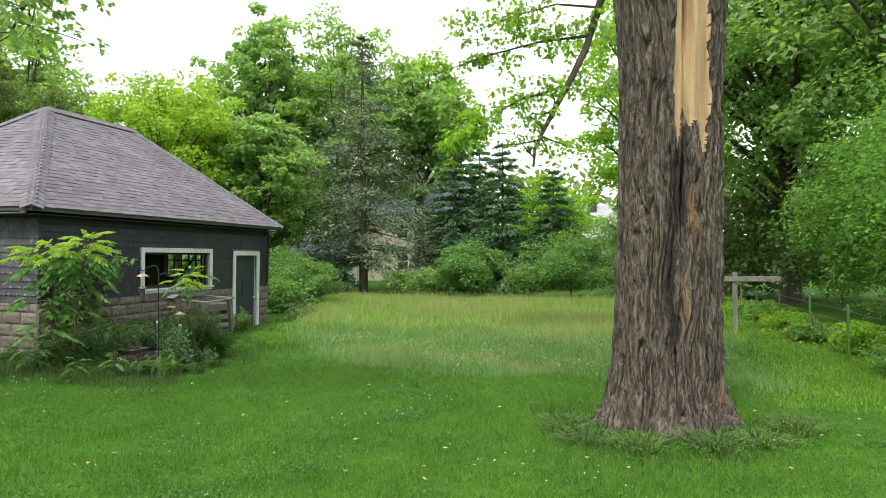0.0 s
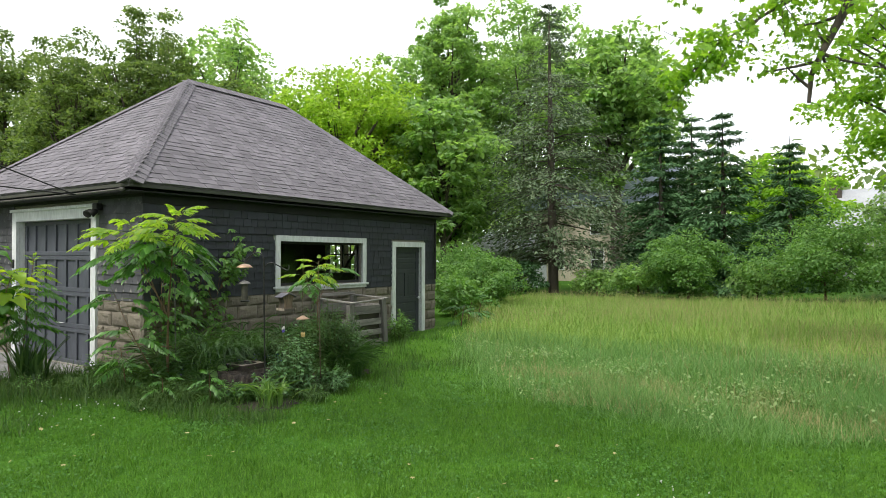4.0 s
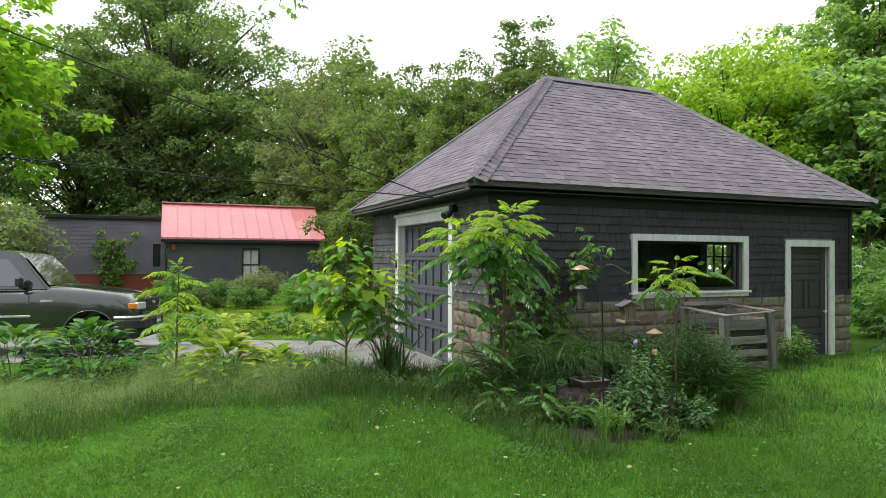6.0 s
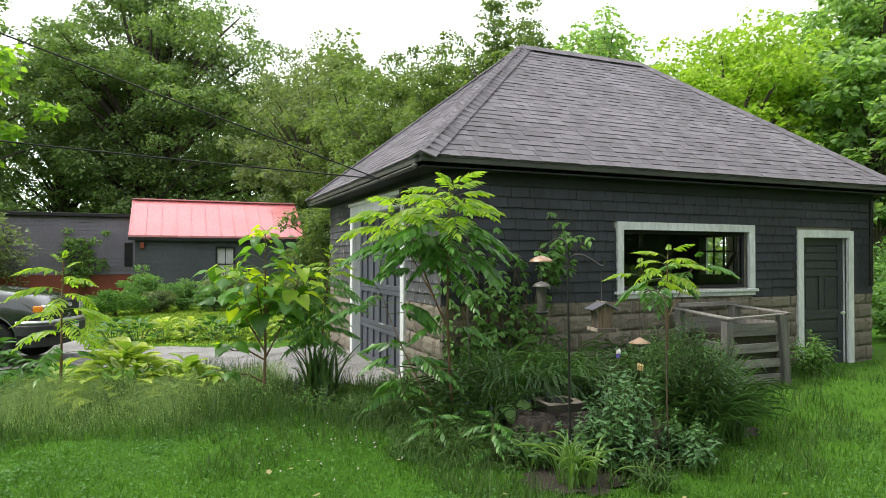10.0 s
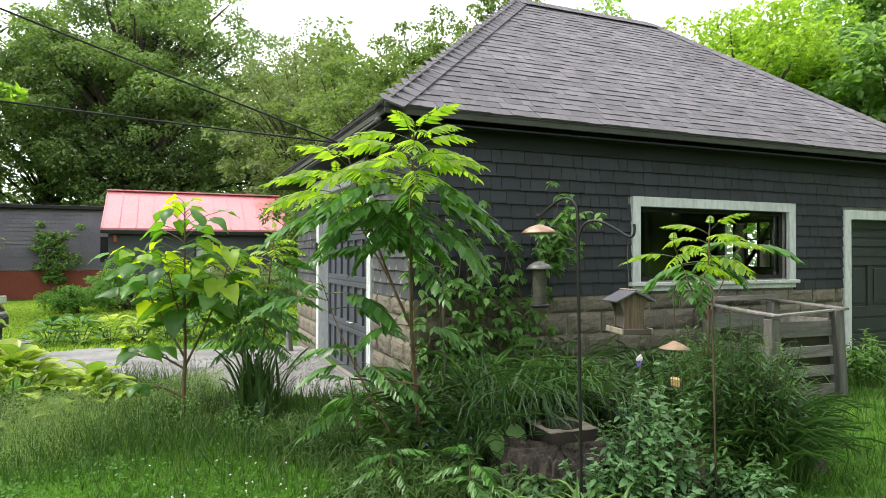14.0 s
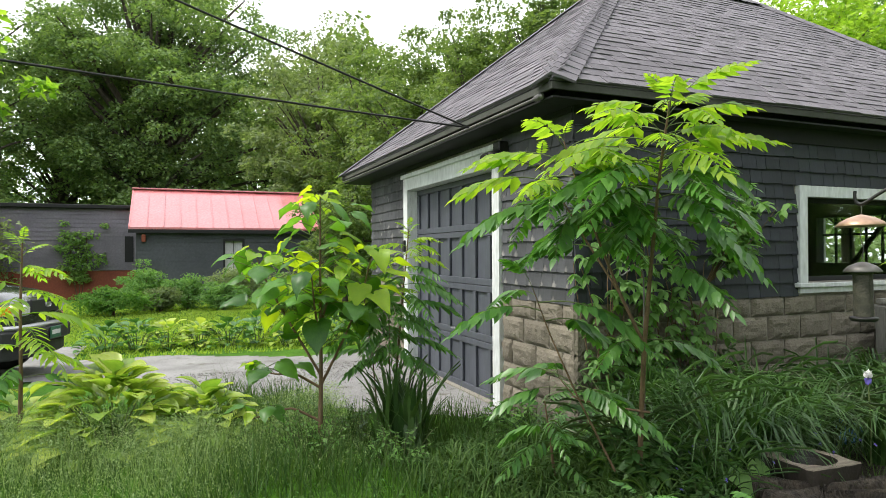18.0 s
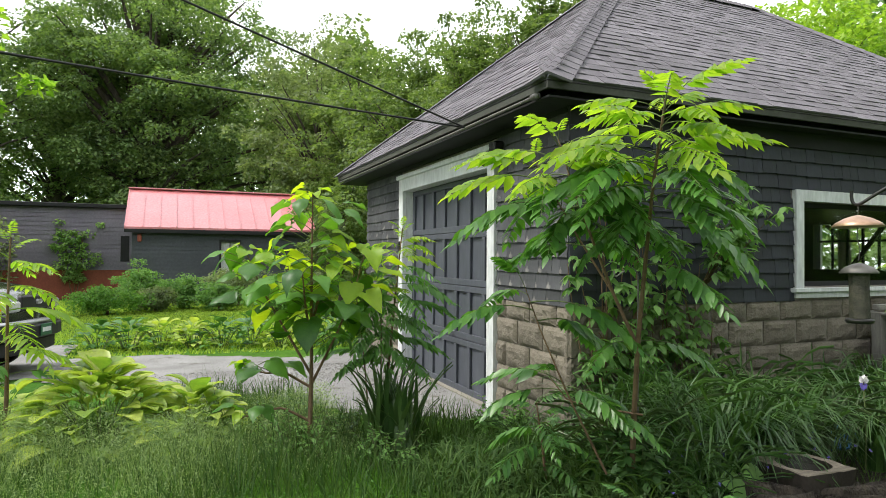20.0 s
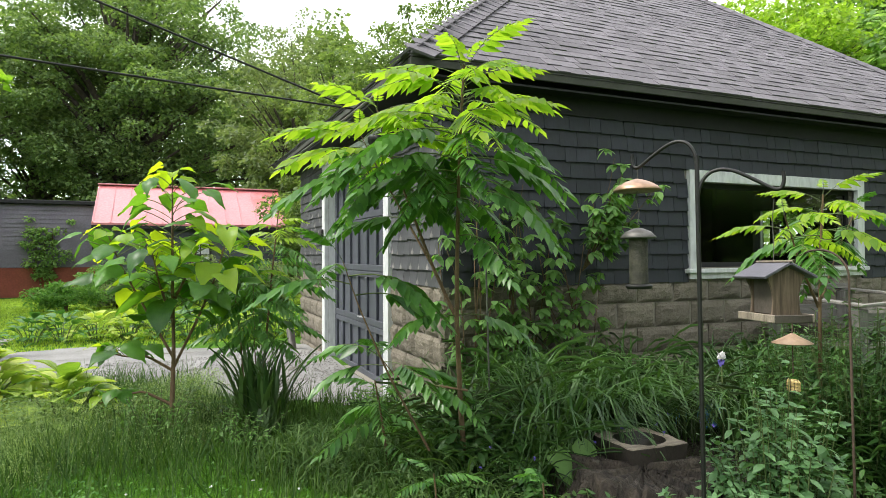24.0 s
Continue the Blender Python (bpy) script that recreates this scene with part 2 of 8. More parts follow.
M_FASCIA = surface("black_fascia", (0.012, 0.012, 0.013), (0.02, 0.02, 0.022), 2, 25, 0.85, 0.2)
M_DRIP = surface("weathered_drip_edge", (0.045, 0.046, 0.038), (0.075, 0.076, 0.064), 3, 40, 0.7, 0.2)
M_BLOCK = surface("rockface_concrete_block", (0.1324, 0.1150, 0.0871), (0.2091, 0.1847, 0.1464), 2.2, 45, 0.92, 0.9, 0.012, per_piece=0.16, stain=((0.11, 0.10, 0.075), 3.5, 0.56))
M_MORTAR = surface("mortar", (0.20, 0.18, 0.15), (0.28, 0.26, 0.22), 3, 60, 0.95)
M_METAL_BLACK = surface("black_metal", (0.012, 0.012, 0.012), (0.022, 0.021, 0.02), 5, 60, 0.45, 0.1, metal=0.3)
M_METAL_GREY = surface("worn_grey_metal", (0.10, 0.095, 0.09), (0.2, 0.19, 0.18), 6, 60, 0.5, 0.2, metal=0.5)
M_ALU = surface("aluminium", (0.4, 0.4, 0.41), (0.55, 0.55, 0.56), 4, 50, 0.4, 0.1, metal=0.8)
M_COPPER = surface("dull_copper", (0.33, 0.2, 0.13), (0.55, 0.37, 0.26), 8, 40, 0.4, 0.1, metal=0.7)
M_TAN_METAL = surface("tan_painted_metal", (0.24, 0.155, 0.10), (0.36, 0.245, 0.165), 8, 40, 0.6, 0.1)
M_WOOD_GREY = surface("weathered_wood", (0.1000, 0.0950, 0.0860), (0.2500, 0.2380, 0.2150), 2.5, 22, 0.9, 0.6, 0.004, (6, 6, 0.7), per_piece=0.2)
M_WOOD_GREY_X = surface("weathered_boards", (0.1000, 0.0950, 0.0860), (0.2500, 0.2380, 0.2150), 2.5, 22, 0.9, 0.6, 0.004, (6, 0.7, 6), per_piece=0.2)
M_CEDAR_GRAIN = surface("grained_cedar", (0.050, 0.034, 0.022), (0.205, 0.150, 0.098), 7, 40, 0.85, 0.6, 0.003, (6, 6, 0.45))
M_HEWN_DARK = surface("dark_hewn_wood", (0.022, 0.018, 0.014), (0.060, 0.048, 0.038), 6, 40, 0.75, 0.6, 0.006)
M_WOOD_DARK = surface("dark_brown_wood", (0.0400, 0.0320, 0.0240), (0.0960, 0.0800, 0.0640), 6, 40, 0.85, 0.5, 0.004)
M_GLASS = glassy("window_glass")
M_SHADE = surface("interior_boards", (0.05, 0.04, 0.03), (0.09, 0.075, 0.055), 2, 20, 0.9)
M_ASPHALT = surface("worn_drive_gravel", (0.1769, 0.1728, 0.1679), (0.2887, 0.2832, 0.2748), 1.6, 45, 0.95, 1.0, 0.012, stain=((0.10, 0.095, 0.07), 2.6, 0.58))
M_SOIL = surface("garden_soil", (0.0180, 0.0132, 0.0084), (0.0420, 0.0312, 0.0204), 2.5, 50, 0.97, 1.0, 0.02)
# red roof paled towards pink: sky glare is put into the base colour
M_RED_ROOF = surface("red_roof_glare_in_colour", (0.52, 0.155, 0.165), (0.60, 0.195, 0.205), 0.6, 12, 0.32, 0.05, metal=0.0, coat=0.8)
M_SIDING_SLATE = surface("slate_siding", (0.05, 0.055, 0.065), (0.07, 0.076, 0.088), 0.8, 12, 0.7, 0.1)
M_SIDING_GREY = surface("grey_violet_siding", (0.1464, 0.1300, 0.1636), (0.1981, 0.1755, 0.2154), 0.8, 12, 0.7, 0.1)
M_BRICK_PAINT = surface("red_painted_base", (0.22, 0.055, 0.035), (0.30, 0.08, 0.05), 1.2, 14, 0.85, 0.3)
M_SIDING_CREAM = surface("cream_siding", (0.3850, 0.3500, 0.2660), (0.4620, 0.4200, 0.3290), 0.6, 10, 0.7, 0.1)
M_SIDING_WHITE = surface("white_siding", (0.4800, 0.4880, 0.4960), (0.5760, 0.5840, 0.5920), 0.6, 10, 0.7, 0.1)
M_ROOF_BLUE = surface("blue_grey_roof", (0.2, 0.25, 0.32), (0.28, 0.34, 0.42), 0.8, 20, 0.5, 0.1)
M_ROOF_PALE = surface("pale_metal_roof", (0.3000, 0.3120, 0.3300), (0.3900, 0.4020, 0.4200), 0.8, 20, 0.7, 0.1)
M_CURTAIN = surface("white_curtain", (0.5, 0.5, 0.5), (0.65, 0.65, 0.65), 3, 20, 0.8, 0.3, stretch=(1, 6, 1))


def bark_material():
    """Deep vertical furrows, brown in the grooves with crease shade put into that colour, and grey on the plates, with
    lichen and rust-brown scars.
    """
    m, nt, b = nodes_of("furrowed_maple_bark")
    tc = nt.nodes.new("ShaderNodeTexCoord")
    warp = node(nt, "ShaderNodeTexNoise", Scale=2.2, Detail=3.0)
    nt.links.new(tc.outputs["Object"], warp.inputs["Vector"])
    shift = nt.nodes.new("ShaderNodeVectorMath")
    shift.operation = "MULTIPLY_ADD"
    shift.inputs[1].default_value = (0.16, 0.16, 0.3)
    nt.links.new(warp.outputs["Color"], shift.inputs[0])
    nt.links.new(tc.outputs["Object"], shift.inputs[2])

    def layer(scale, stretch, detail):
        mp = nt.nodes.new("ShaderNodeMapping")
        mp.inputs["Scale"].default_value = stretch
        nt.links.new(shift.outputs[0], mp.inputs["Vector"])
        n = node(nt, "ShaderNodeTexNoise", Scale=scale, Detail=detail, Roughness=0.6)
        nt.links.new(mp.outputs["Vector"], n.inputs["Vector"])
        return n.outputs["Fac"]

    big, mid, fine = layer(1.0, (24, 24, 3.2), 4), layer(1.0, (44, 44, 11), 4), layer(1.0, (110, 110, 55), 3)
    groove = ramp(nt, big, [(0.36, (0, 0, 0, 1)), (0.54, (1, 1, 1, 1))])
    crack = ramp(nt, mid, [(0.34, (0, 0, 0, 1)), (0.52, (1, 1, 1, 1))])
    height = mixed(nt, 0.5, groove, crack)
    height = mixed(nt, 0.2, height, fine)
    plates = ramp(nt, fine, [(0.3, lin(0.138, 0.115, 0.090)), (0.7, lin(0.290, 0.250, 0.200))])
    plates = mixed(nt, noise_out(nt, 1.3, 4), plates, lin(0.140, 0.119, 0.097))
    # grooves and cracks are coloured darker to deepen the shade in the relief
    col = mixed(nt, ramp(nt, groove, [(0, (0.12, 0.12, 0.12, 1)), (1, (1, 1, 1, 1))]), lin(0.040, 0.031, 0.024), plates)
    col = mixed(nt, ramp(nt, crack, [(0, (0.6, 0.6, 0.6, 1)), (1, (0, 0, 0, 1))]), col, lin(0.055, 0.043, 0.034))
    scar = noise_out(nt, 2.4, 5, (1, 1, 0.35))
    sf = ramp(nt, scar, [(0.66, (0, 0, 0, 1)), (0.71, (1, 1, 1, 1))])
    col = mixed(nt, sf, col, lin(0.22, 0.135, 0.07))

    def stain(centre, size, colour, col):
        """A stain of sap and rain water with a ragged edge."""
        mp = nt.nodes.new("ShaderNodeMapping")
        mp.inputs["Location"].default_value = [-c / s for c, s in zip(centre, size)]
        mp.inputs["Scale"].default_value = [1 / s for s in size]
        nt.links.new(shift.outputs[0], mp.inputs["Vector"])
        ln = nt.nodes.new("ShaderNodeVectorMath")
        ln.operation = "LENGTH"
        nt.links.new(mp.outputs["Vector"], ln.inputs[0])
        add = nt.nodes.new("ShaderNodeMath")
        add.operation = "ADD"
        nt.links.new(ln.outputs["Value"], add.inputs[0])
        nt.links.new(mid, add.inputs[1])
        return mixed(nt, ramp(nt, half(add.outputs[0]), [(0.5, (0.85, 0.85, 0.85, 1)), (0.78, (0, 0, 0, 1))]), col, colour)

    def half(v):
        h = nt.nodes.new("ShaderNodeMath")
        h.operation = "MULTIPLY"
        h.inputs[1].default_value = 0.5
        nt.links.new(v, h.inputs[0])
        return h.outputs[0]

    col = stain((0.25, -0.52, 2.75), (0.16, 0.3, 0.75), lin(0.03, 0.027, 0.025), col)
    col = stain((0.16, -0.52, 1.7), (0.07, 0.3, 0.9), lin(0.035, 0.031, 0.028), col)
    col = stain((0.40, -0.45, 2.45), (0.07, 0.3, 0.35), lin(0.27, 0.17, 0.09), col)
    col = stain((0.33, -0.48, 1.45), (0.035, 0.3, 0.32), lin(0.27, 0.17, 0.09), col)
    nt.links.new(col, b.inputs["Base Color"])
    b.inputs["Roughness"].default_value = 0.95
    b.inputs["Specular IOR Level"].default_value = 0.2
    bumped(nt, b, height, 1.0, 0.05)
    return m


M_BARK = bark_material()
M_BARK_FAR = surface("brown_bark", (0.05, 0.04, 0.032), (0.11, 0.09, 0.072), 2, 12, 0.95, 0.8, 0.02, (3, 3, 0.5))
M_TORN_WOOD = surface("torn_bare_wood", (0.30, 0.19, 0.09), (0.50, 0.36, 0.20), 2.0, 18, 0.8, 0.7, 0.006, (9, 9, 0.5))
M_STEM_BROWN = surface("brown_stem", (0.10, 0.06, 0.032), (0.18, 0.115, 0.062), 9, 60, 0.8, 0.3)
M_STEM_GREEN = surface("green_stem", (0.07, 0.10, 0.03), (0.13, 0.17, 0.055), 9, 60, 0.7, 0.2)

M_LAWN = leafy("lawn_blades", (0.032, 0.108, 0.009), (0.132, 0.278, 0.026), 0.35, 0.6, 0.45)
M_CLOVER = leafy("clover_leaves", (0.028, 0.105, 0.012), (0.085, 0.215, 0.028), 0.3, 0.5, 1.2)
M_MEADOW = leafy("meadow_blades", (0.0720, 0.1900, 0.0400), (0.2150, 0.3700, 0.1050), 0.35, 0.65, 0.5, glow=(1.1, 1.15, 0.6))
M_MEADOW_DRY = leafy("dry_meadow_blades", (0.1120, 0.2400, 0.0340), (0.3150, 0.4350, 0.1000), 0.35, 0.65, 0.25, glow=(1.1, 1.15, 0.6))
# far lawn: sunlight is put into brighter, yellower blade colours
M_LAWN_FAR = leafy("far_lawn_sun_in_colour", (0.2210, 0.3510, 0.0260), (0.3900, 0.5200, 0.0585), 0.35, 0.6, 0.3)
# sunlight on the strip by the fence is put into these paler blades
M_LAWN_PATH = leafy("path_grass_sun_in_colour", (0.095, 0.225, 0.013), (0.235, 0.38, 0.032), 0.35, 0.6, 0.3)
M_WEED = leafy("pale_bedstraw_leaves", (0.105, 0.180, 0.062), (0.30, 0.41, 0.165), 0.4, 0.6, 0.9)
M_STRAP_PALE = leafy("pale_daylily_blades", (0.07, 0.17, 0.03), (0.20, 0.33, 0.075), 0.4, 0.42, 1.5, spec=0.5)
M_STUMP = surface("rotting_stump_bark", (0.010, 0.008, 0.006), (0.085, 0.067, 0.050), 16, 60, 0.95, 1.0, 0.03, (1, 1, 0.25), stain=((0.14, 0.125, 0.10), 9.0, 0.6))
M_TRAY_IN = surface("dark_hollow", (0.016, 0.013, 0.01), (0.035, 0.028, 0.022), 6, 40, 0.5, 0.6, 0.006)
M_PLASTIC_BLUE = surface("faded_blue_plastic", (0.02, 0.12, 0.30), (0.04, 0.17, 0.40), 3, 40, 0.4, 0.1)
M_RUST = surface("rusty_iron", (0.045, 0.030, 0.022), (0.11, 0.070, 0.048), 12, 60, 0.8, 0.3)
M_SUET = surface("yellow_suet", (0.42, 0.30, 0.10), (0.66, 0.50, 0.22), 30, 90, 0.7, 0.8, 0.006)
M_SLATE = surface("dark_slate_roof_board", (0.075, 0.072, 0.088), (0.125, 0.120, 0.142), 9, 60, 0.34, 0.2)
M_HEWN = surface("grey_hewn_wood", (0.1500, 0.1230, 0.0930), (0.3300, 0.2775, 0.2175), 5, 35, 0.9, 0.7, 0.006, (5, 1, 1))
M_SEED = leafy("seed_heads", (0.25, 0.24, 0.09), (0.42, 0.38, 0.17), 0.25, 0.8, 0.5, glow=(1, 1, 0.8))
# uncut grass, its colour darkened to carry the shade on the ground there
M_ROUGH_GRASS = leafy("rough_grass_blades", (0.0230, 0.0700, 0.0100), (0.0900, 0.1600, 0.0360), 0.35, 0.6, 1.6)
M_MAPLE = leafy("maple_leaves", (0.1180, 0.2400, 0.0700), (0.3300, 0.5200, 0.1580), 0.6, 0.45, 0.5, dust=0.08)
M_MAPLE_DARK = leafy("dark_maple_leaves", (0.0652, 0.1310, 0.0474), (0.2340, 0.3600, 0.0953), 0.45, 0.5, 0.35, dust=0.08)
M_YELLOWGREEN = leafy("yellow_green_leaves", (0.165, 0.30, 0.030), (0.40, 0.56, 0.075), 0.58, 0.5, 0.4)
# brighter copy of the maple leaves: light through them is put into the colour
M_BRIGHT = leafy("backlit_maple_leaves", (0.1104, 0.2603, 0.0240), (0.3129, 0.5205, 0.0602), 0.68, 0.45, 0.6, glow=(1.4, 1.35, 0.6))
M_OLIVE = leafy("olive_leaves", (0.0750, 0.1413, 0.0344), (0.1920, 0.2825, 0.0763), 0.52, 0.55, 0.35, dust=0.08)
M_SAGE = leafy("sage_leaves", (0.1141, 0.1690, 0.0684), (0.2434, 0.3296, 0.1446), 0.52, 0.6, 0.4, dust=0.08)
M_CONIFER = leafy("dark_spruce_needles", (0.0250, 0.0860, 0.0260), (0.0800, 0.1780, 0.0520), 0.12, 0.6, 0.6, dust=0.05)
M_CONIFER_GREY = leafy("grey_spruce_needles", (0.0600, 0.1150, 0.0480), (0.1550, 0.2250, 0.1000), 0.12, 0.65, 0.6, dust=0.08)
M_SHRUB = leafy("shrub_leaves", (0.0731, 0.1755, 0.0375), (0.1981, 0.3705, 0.0880), 0.52, 0.5, 0.8, dust=0.05)
M_HEDGE = leafy("lilac_leaves", (0.076, 0.190, 0.038), (0.225, 0.410, 0.088), 0.56, 0.5, 0.8)
M_SUMAC = leafy("sumac_leaflets", (0.0360, 0.1200, 0.0240), (0.1150, 0.2700, 0.0440), 0.42, 0.36, 1.6, spec=0.5)
# upper sumac leaflets: backlight is put into the bright yellow-green
M_SUMAC_NEW_LIT = leafy("young_backlit_sumac_leaflets", (0.1450, 0.3128, 0.0220), (0.3700, 0.5000, 0.0400), 0.6, 0.4, 1.6, spec=0.5)
M_CATALPA = leafy("catalpa_leaf", (0.026, 0.095, 0.014), (0.12, 0.29, 0.036), 0.5, 0.42, 2.5, glow=(1.6, 1.5, 0.4), spec=0.5)
# bright copy of the catalpa leaf, with backlight put into its yellow-green
M_CATALPA_LIT = leafy("backlit_catalpa_leaf", (0.13, 0.30, 0.012), (0.34, 0.50, 0.035), 0.6, 0.42, 2.5, glow=(1.7, 1.5, 0.35), spec=0.4)
M_HOSTA = leafy("gold_hosta_leaf", (0.11, 0.25, 0.03), (0.50, 0.58, 0.11), 0.45, 0.4, 1.5, spec=0.5)
M_HOSTA_DARK = leafy("green_hosta_leaf", (0.0320, 0.1100, 0.0220), (0.1100, 0.2500, 0.0520), 0.3, 0.38, 1.5, spec=0.5)
M_STRAP = leafy("daylily_blades", (0.0190, 0.0640, 0.0130), (0.0850, 0.1750, 0.0380), 0.32, 0.42, 1.5, spec=0.5, dust=0.01)
M_STRAP_DARK = leafy("iris_blades", (0.0225, 0.0538, 0.0149), (0.0748, 0.1184, 0.0326), 0.25, 0.42, 1.5, spec=0.5, dust=0.05)
M_IRIS = leafy("sword_iris_blades", (0.027, 0.072, 0.018), (0.085, 0.16, 0.038), 0.3, 0.42, 1.5, spec=0.5)
M_HERB = leafy("herb_leaves", (0.0500, 0.1350, 0.0380), (0.1450, 0.2900, 0.0950), 0.3, 0.42, 2.0, spec=0.45, dust=0.05)
M_PEONY = leafy("peony_leaves", (0.0210, 0.0720, 0.0150), (0.0780, 0.1700, 0.0340), 0.3, 0.42, 2.0, spec=0.4)
M_PETAL_WHITE = leafy("white_petals", (0.6, 0.6, 0.58), (0.8, 0.8, 0.78), 0.4, 0.5, 5, glow=(1, 1, 1))
M_PETAL_BLUE = leafy("violet_petals", (0.10, 0.08, 0.4), (0.2, 0.16, 0.55), 0.4, 0.5, 5, glow=(1, 1, 1))
M_PETAL_YELLOW = leafy("yellow_petals", (0.6, 0.4, 0.02), (0.8, 0.55, 0.05), 0.4, 0.5, 5, glow=(1, 1, 0.6))


# ---- the ground, the drive and the garden bed ----
def axis_steps(a, b, step, reach):
    core = list(np.arange(a, b + 1e-6, step))
    lo, hi, d = [], [], step
    while not lo or lo[-1] > -reach:
        d *= 1.35
        lo.append((lo[-1] if lo else a) - d)
    d = step
    while not hi or hi[-1] < reach:
        d *= 1.35
        hi.append((hi[-1] if hi else b) + d)
    return np.array(lo[::-1] + core + hi)


def sheet(name, xs, ys, lift, keep=None):
    gx, gy = np.meshgrid(xs, ys, indexing="ij")
    z = ground_z(gx, gy) + lift
    v = np.stack([gx, gy, z], axis=-1).reshape(-1, 3)
    nx, ny = len(xs), len(ys)
    i, j = np.meshgrid(np.arange(nx - 1), np.arange(ny - 1), indexing="ij")
    f = np.stack([i * ny + j, (i + 1) * ny + j, (i + 1) * ny + j + 1, i * ny + j + 1], axis=-1).reshape(-1, 4)
    if keep is not None:
        c = v[f].mean(axis=1)
        f = f[keep(c[:, 0], c[:, 1])]
    return mesh_from(name, v, f, True)


def ground_material():
    m, nt, b = nodes_of("turf_ground")
    big, mid, fine = noise_out(nt, 0.22, 4), noise_out(nt, 2.2, 5), noise_out(nt, 38, 3)
    green = ramp(nt, big, [(0.3, lin(0.035, 0.115, 0.008)), (0.7, lin(0.075, 0.18, 0.015))])
    thatch = ramp(nt, mid, [(0.35, (0.75, 0.75, 0.75, 1)), (0.7, (1.2, 1.15, 1.0, 1))])
    col = mixed(nt, 1.0, green, thatch, "MULTIPLY")
    grain = ramp(nt, fine, [(0.3, (0.55, 0.6, 0.5, 1)), (0.7, (1.2, 1.2, 1.1, 1))])
    col = mixed(nt, 0.8, col, grain, "MULTIPLY")
    nt.links.new(col, b.inputs["Base Color"])
    b.inputs["Roughness"].default_value = 0.9
    b.inputs["Specular IOR Level"].default_value = 0.15
    bumped(nt, b, fine, 0.9, 0.03)
    return m


M_TURF = ground_material()
ground = part("ground", sheet("ground", axis_steps(-22, 12, 0.3, 420), axis_steps(-6, 34, 0.3, 420), 0.0), M_TURF,
              label="gently uneven green ground under grass", kind="structure")


def drive_here(x, y):
    """The drive: a strip from the garage door that bends along the far side of the bed."""
    near = np.where(y > 7.0, -9.3, np.where(y > 5.4, -9.3 - (7.0 - y) * 1.1, -11.1 - (5.4 - y) * 0.75))
    near = np.where(y < 3.0, -12.6, near)
    far = np.where(y > 3.2, -14.9 + (y - 3.2) * 0.35, -16.6)
    wob = 0.12 * np.sin(y * 2.3) + 0.08 * np.sin(y * 5.1 + 1)
    return (x < near + wob) & (x > far + wob) & (y < 7.42) & (y > -30)


part("driveway", sheet("driveway", np.arange(-17.4, -8.8, 0.12), np.concatenate([np.arange(-30, 0, 0.6), np.arange(0, 7.6, 0.12)]), 0.012, drive_here), M_ASPHALT,
     label="worn pale grey gravelly driveway", kind="structure")


rng = np.random.default_rng(19)
x, y = rng.uniform(-12.6, -9.0, 16000), rng.uniform(2.6, 7.4, 16000)
keep = drive_here(x, y) & (np.sin(x * 2.2 + 1.7 * np.sin(y)) * np.sin(y * 2.6 + x) + rng.normal(0, 0.5, len(x)) > -0.1)
x, y = x[keep], y[keep]
STONE = np.array([(1, 0, 0), (0, 1, 0), (-1, 0, 0), (0, -1, 0), (0, 0, 0.7), (0, 0, -0.7)])
STONE_F = np.array([(0, 1, 4), (1, 2, 4), (2, 3, 4), (3, 0, 4), (1, 0, 5), (2, 1, 5), (3, 2, 5), (0, 3, 5)])
v, f = scatter(STONE, STONE_F, np.stack([x, y, ground_z(x, y) + 0.014], axis=1), turns(rng.uniform(0, 6.3, len(x)), rng.normal(0, 0.5, len(x)), rng.normal(0, 0.5, len(x))),
               rng.uniform(0.004, 0.017, len(x))[:, None] * rng.uniform(0.6, 1.3, (len(x), 3)))
M_GRAVEL = surface("loose_gravel", (0.13, 0.125, 0.115), (0.38, 0.37, 0.35), 40, 90, 0.95, 0.4)
part("gravel", mesh_from("gravel", v, f), M_GRAVEL, label="loose gravel scattered on the worn drive", kind="stuff")


def bed_here(x, y):
    wob = 0.18 * np.sin(x * 2.1 + y) + 0.12 * np.sin(x * 4.7 - y * 2)
    a = (x < -5.9 + wob - 0.3 * np.clip(y - 8.4, 0, 2)) & (x > -8.3) & (y > 6.85 + 0.6 * wob + 0.22 * (x + 7)) & (y < 9.7 + wob)
    return a | (np.hypot(x + 5.72, y - 7.36) < 0.26 + 0.4 * wob)


part("garden_bed", sheet("garden_bed", np.arange(-11.5, -5, 0.1), np.arange(3, 11, 0.1), 0.018, bed_here), M_SOIL,
     label="dark soil of the planted garden bed", kind="structure")

# ---- the garage ----
GX0, GX1, GY0, GY1, GTOP = -13.70, -8.31, 7.44, 14.66, 2.62
WIN = (9.90, 12.06, 1.215, 1.985)
SDOOR = (13.13, 14.10, -0.15, 1.93)
GDOOR = (-11.98, -9.60, -0.15, 2.30)
BWIN = (-11.60, -10.36, 1.30, 2.04)
garage = thing("garage", (0, 0, 0), "charcoal shingled garage on block base with grey hip roof", "garage")
garage.matrix_basis = pose(GX1, 0, 1.1, 0, 1.2, 0) @ Matrix.Translation((-GX1, 0, -1.1))  # the old building sags towards its street side


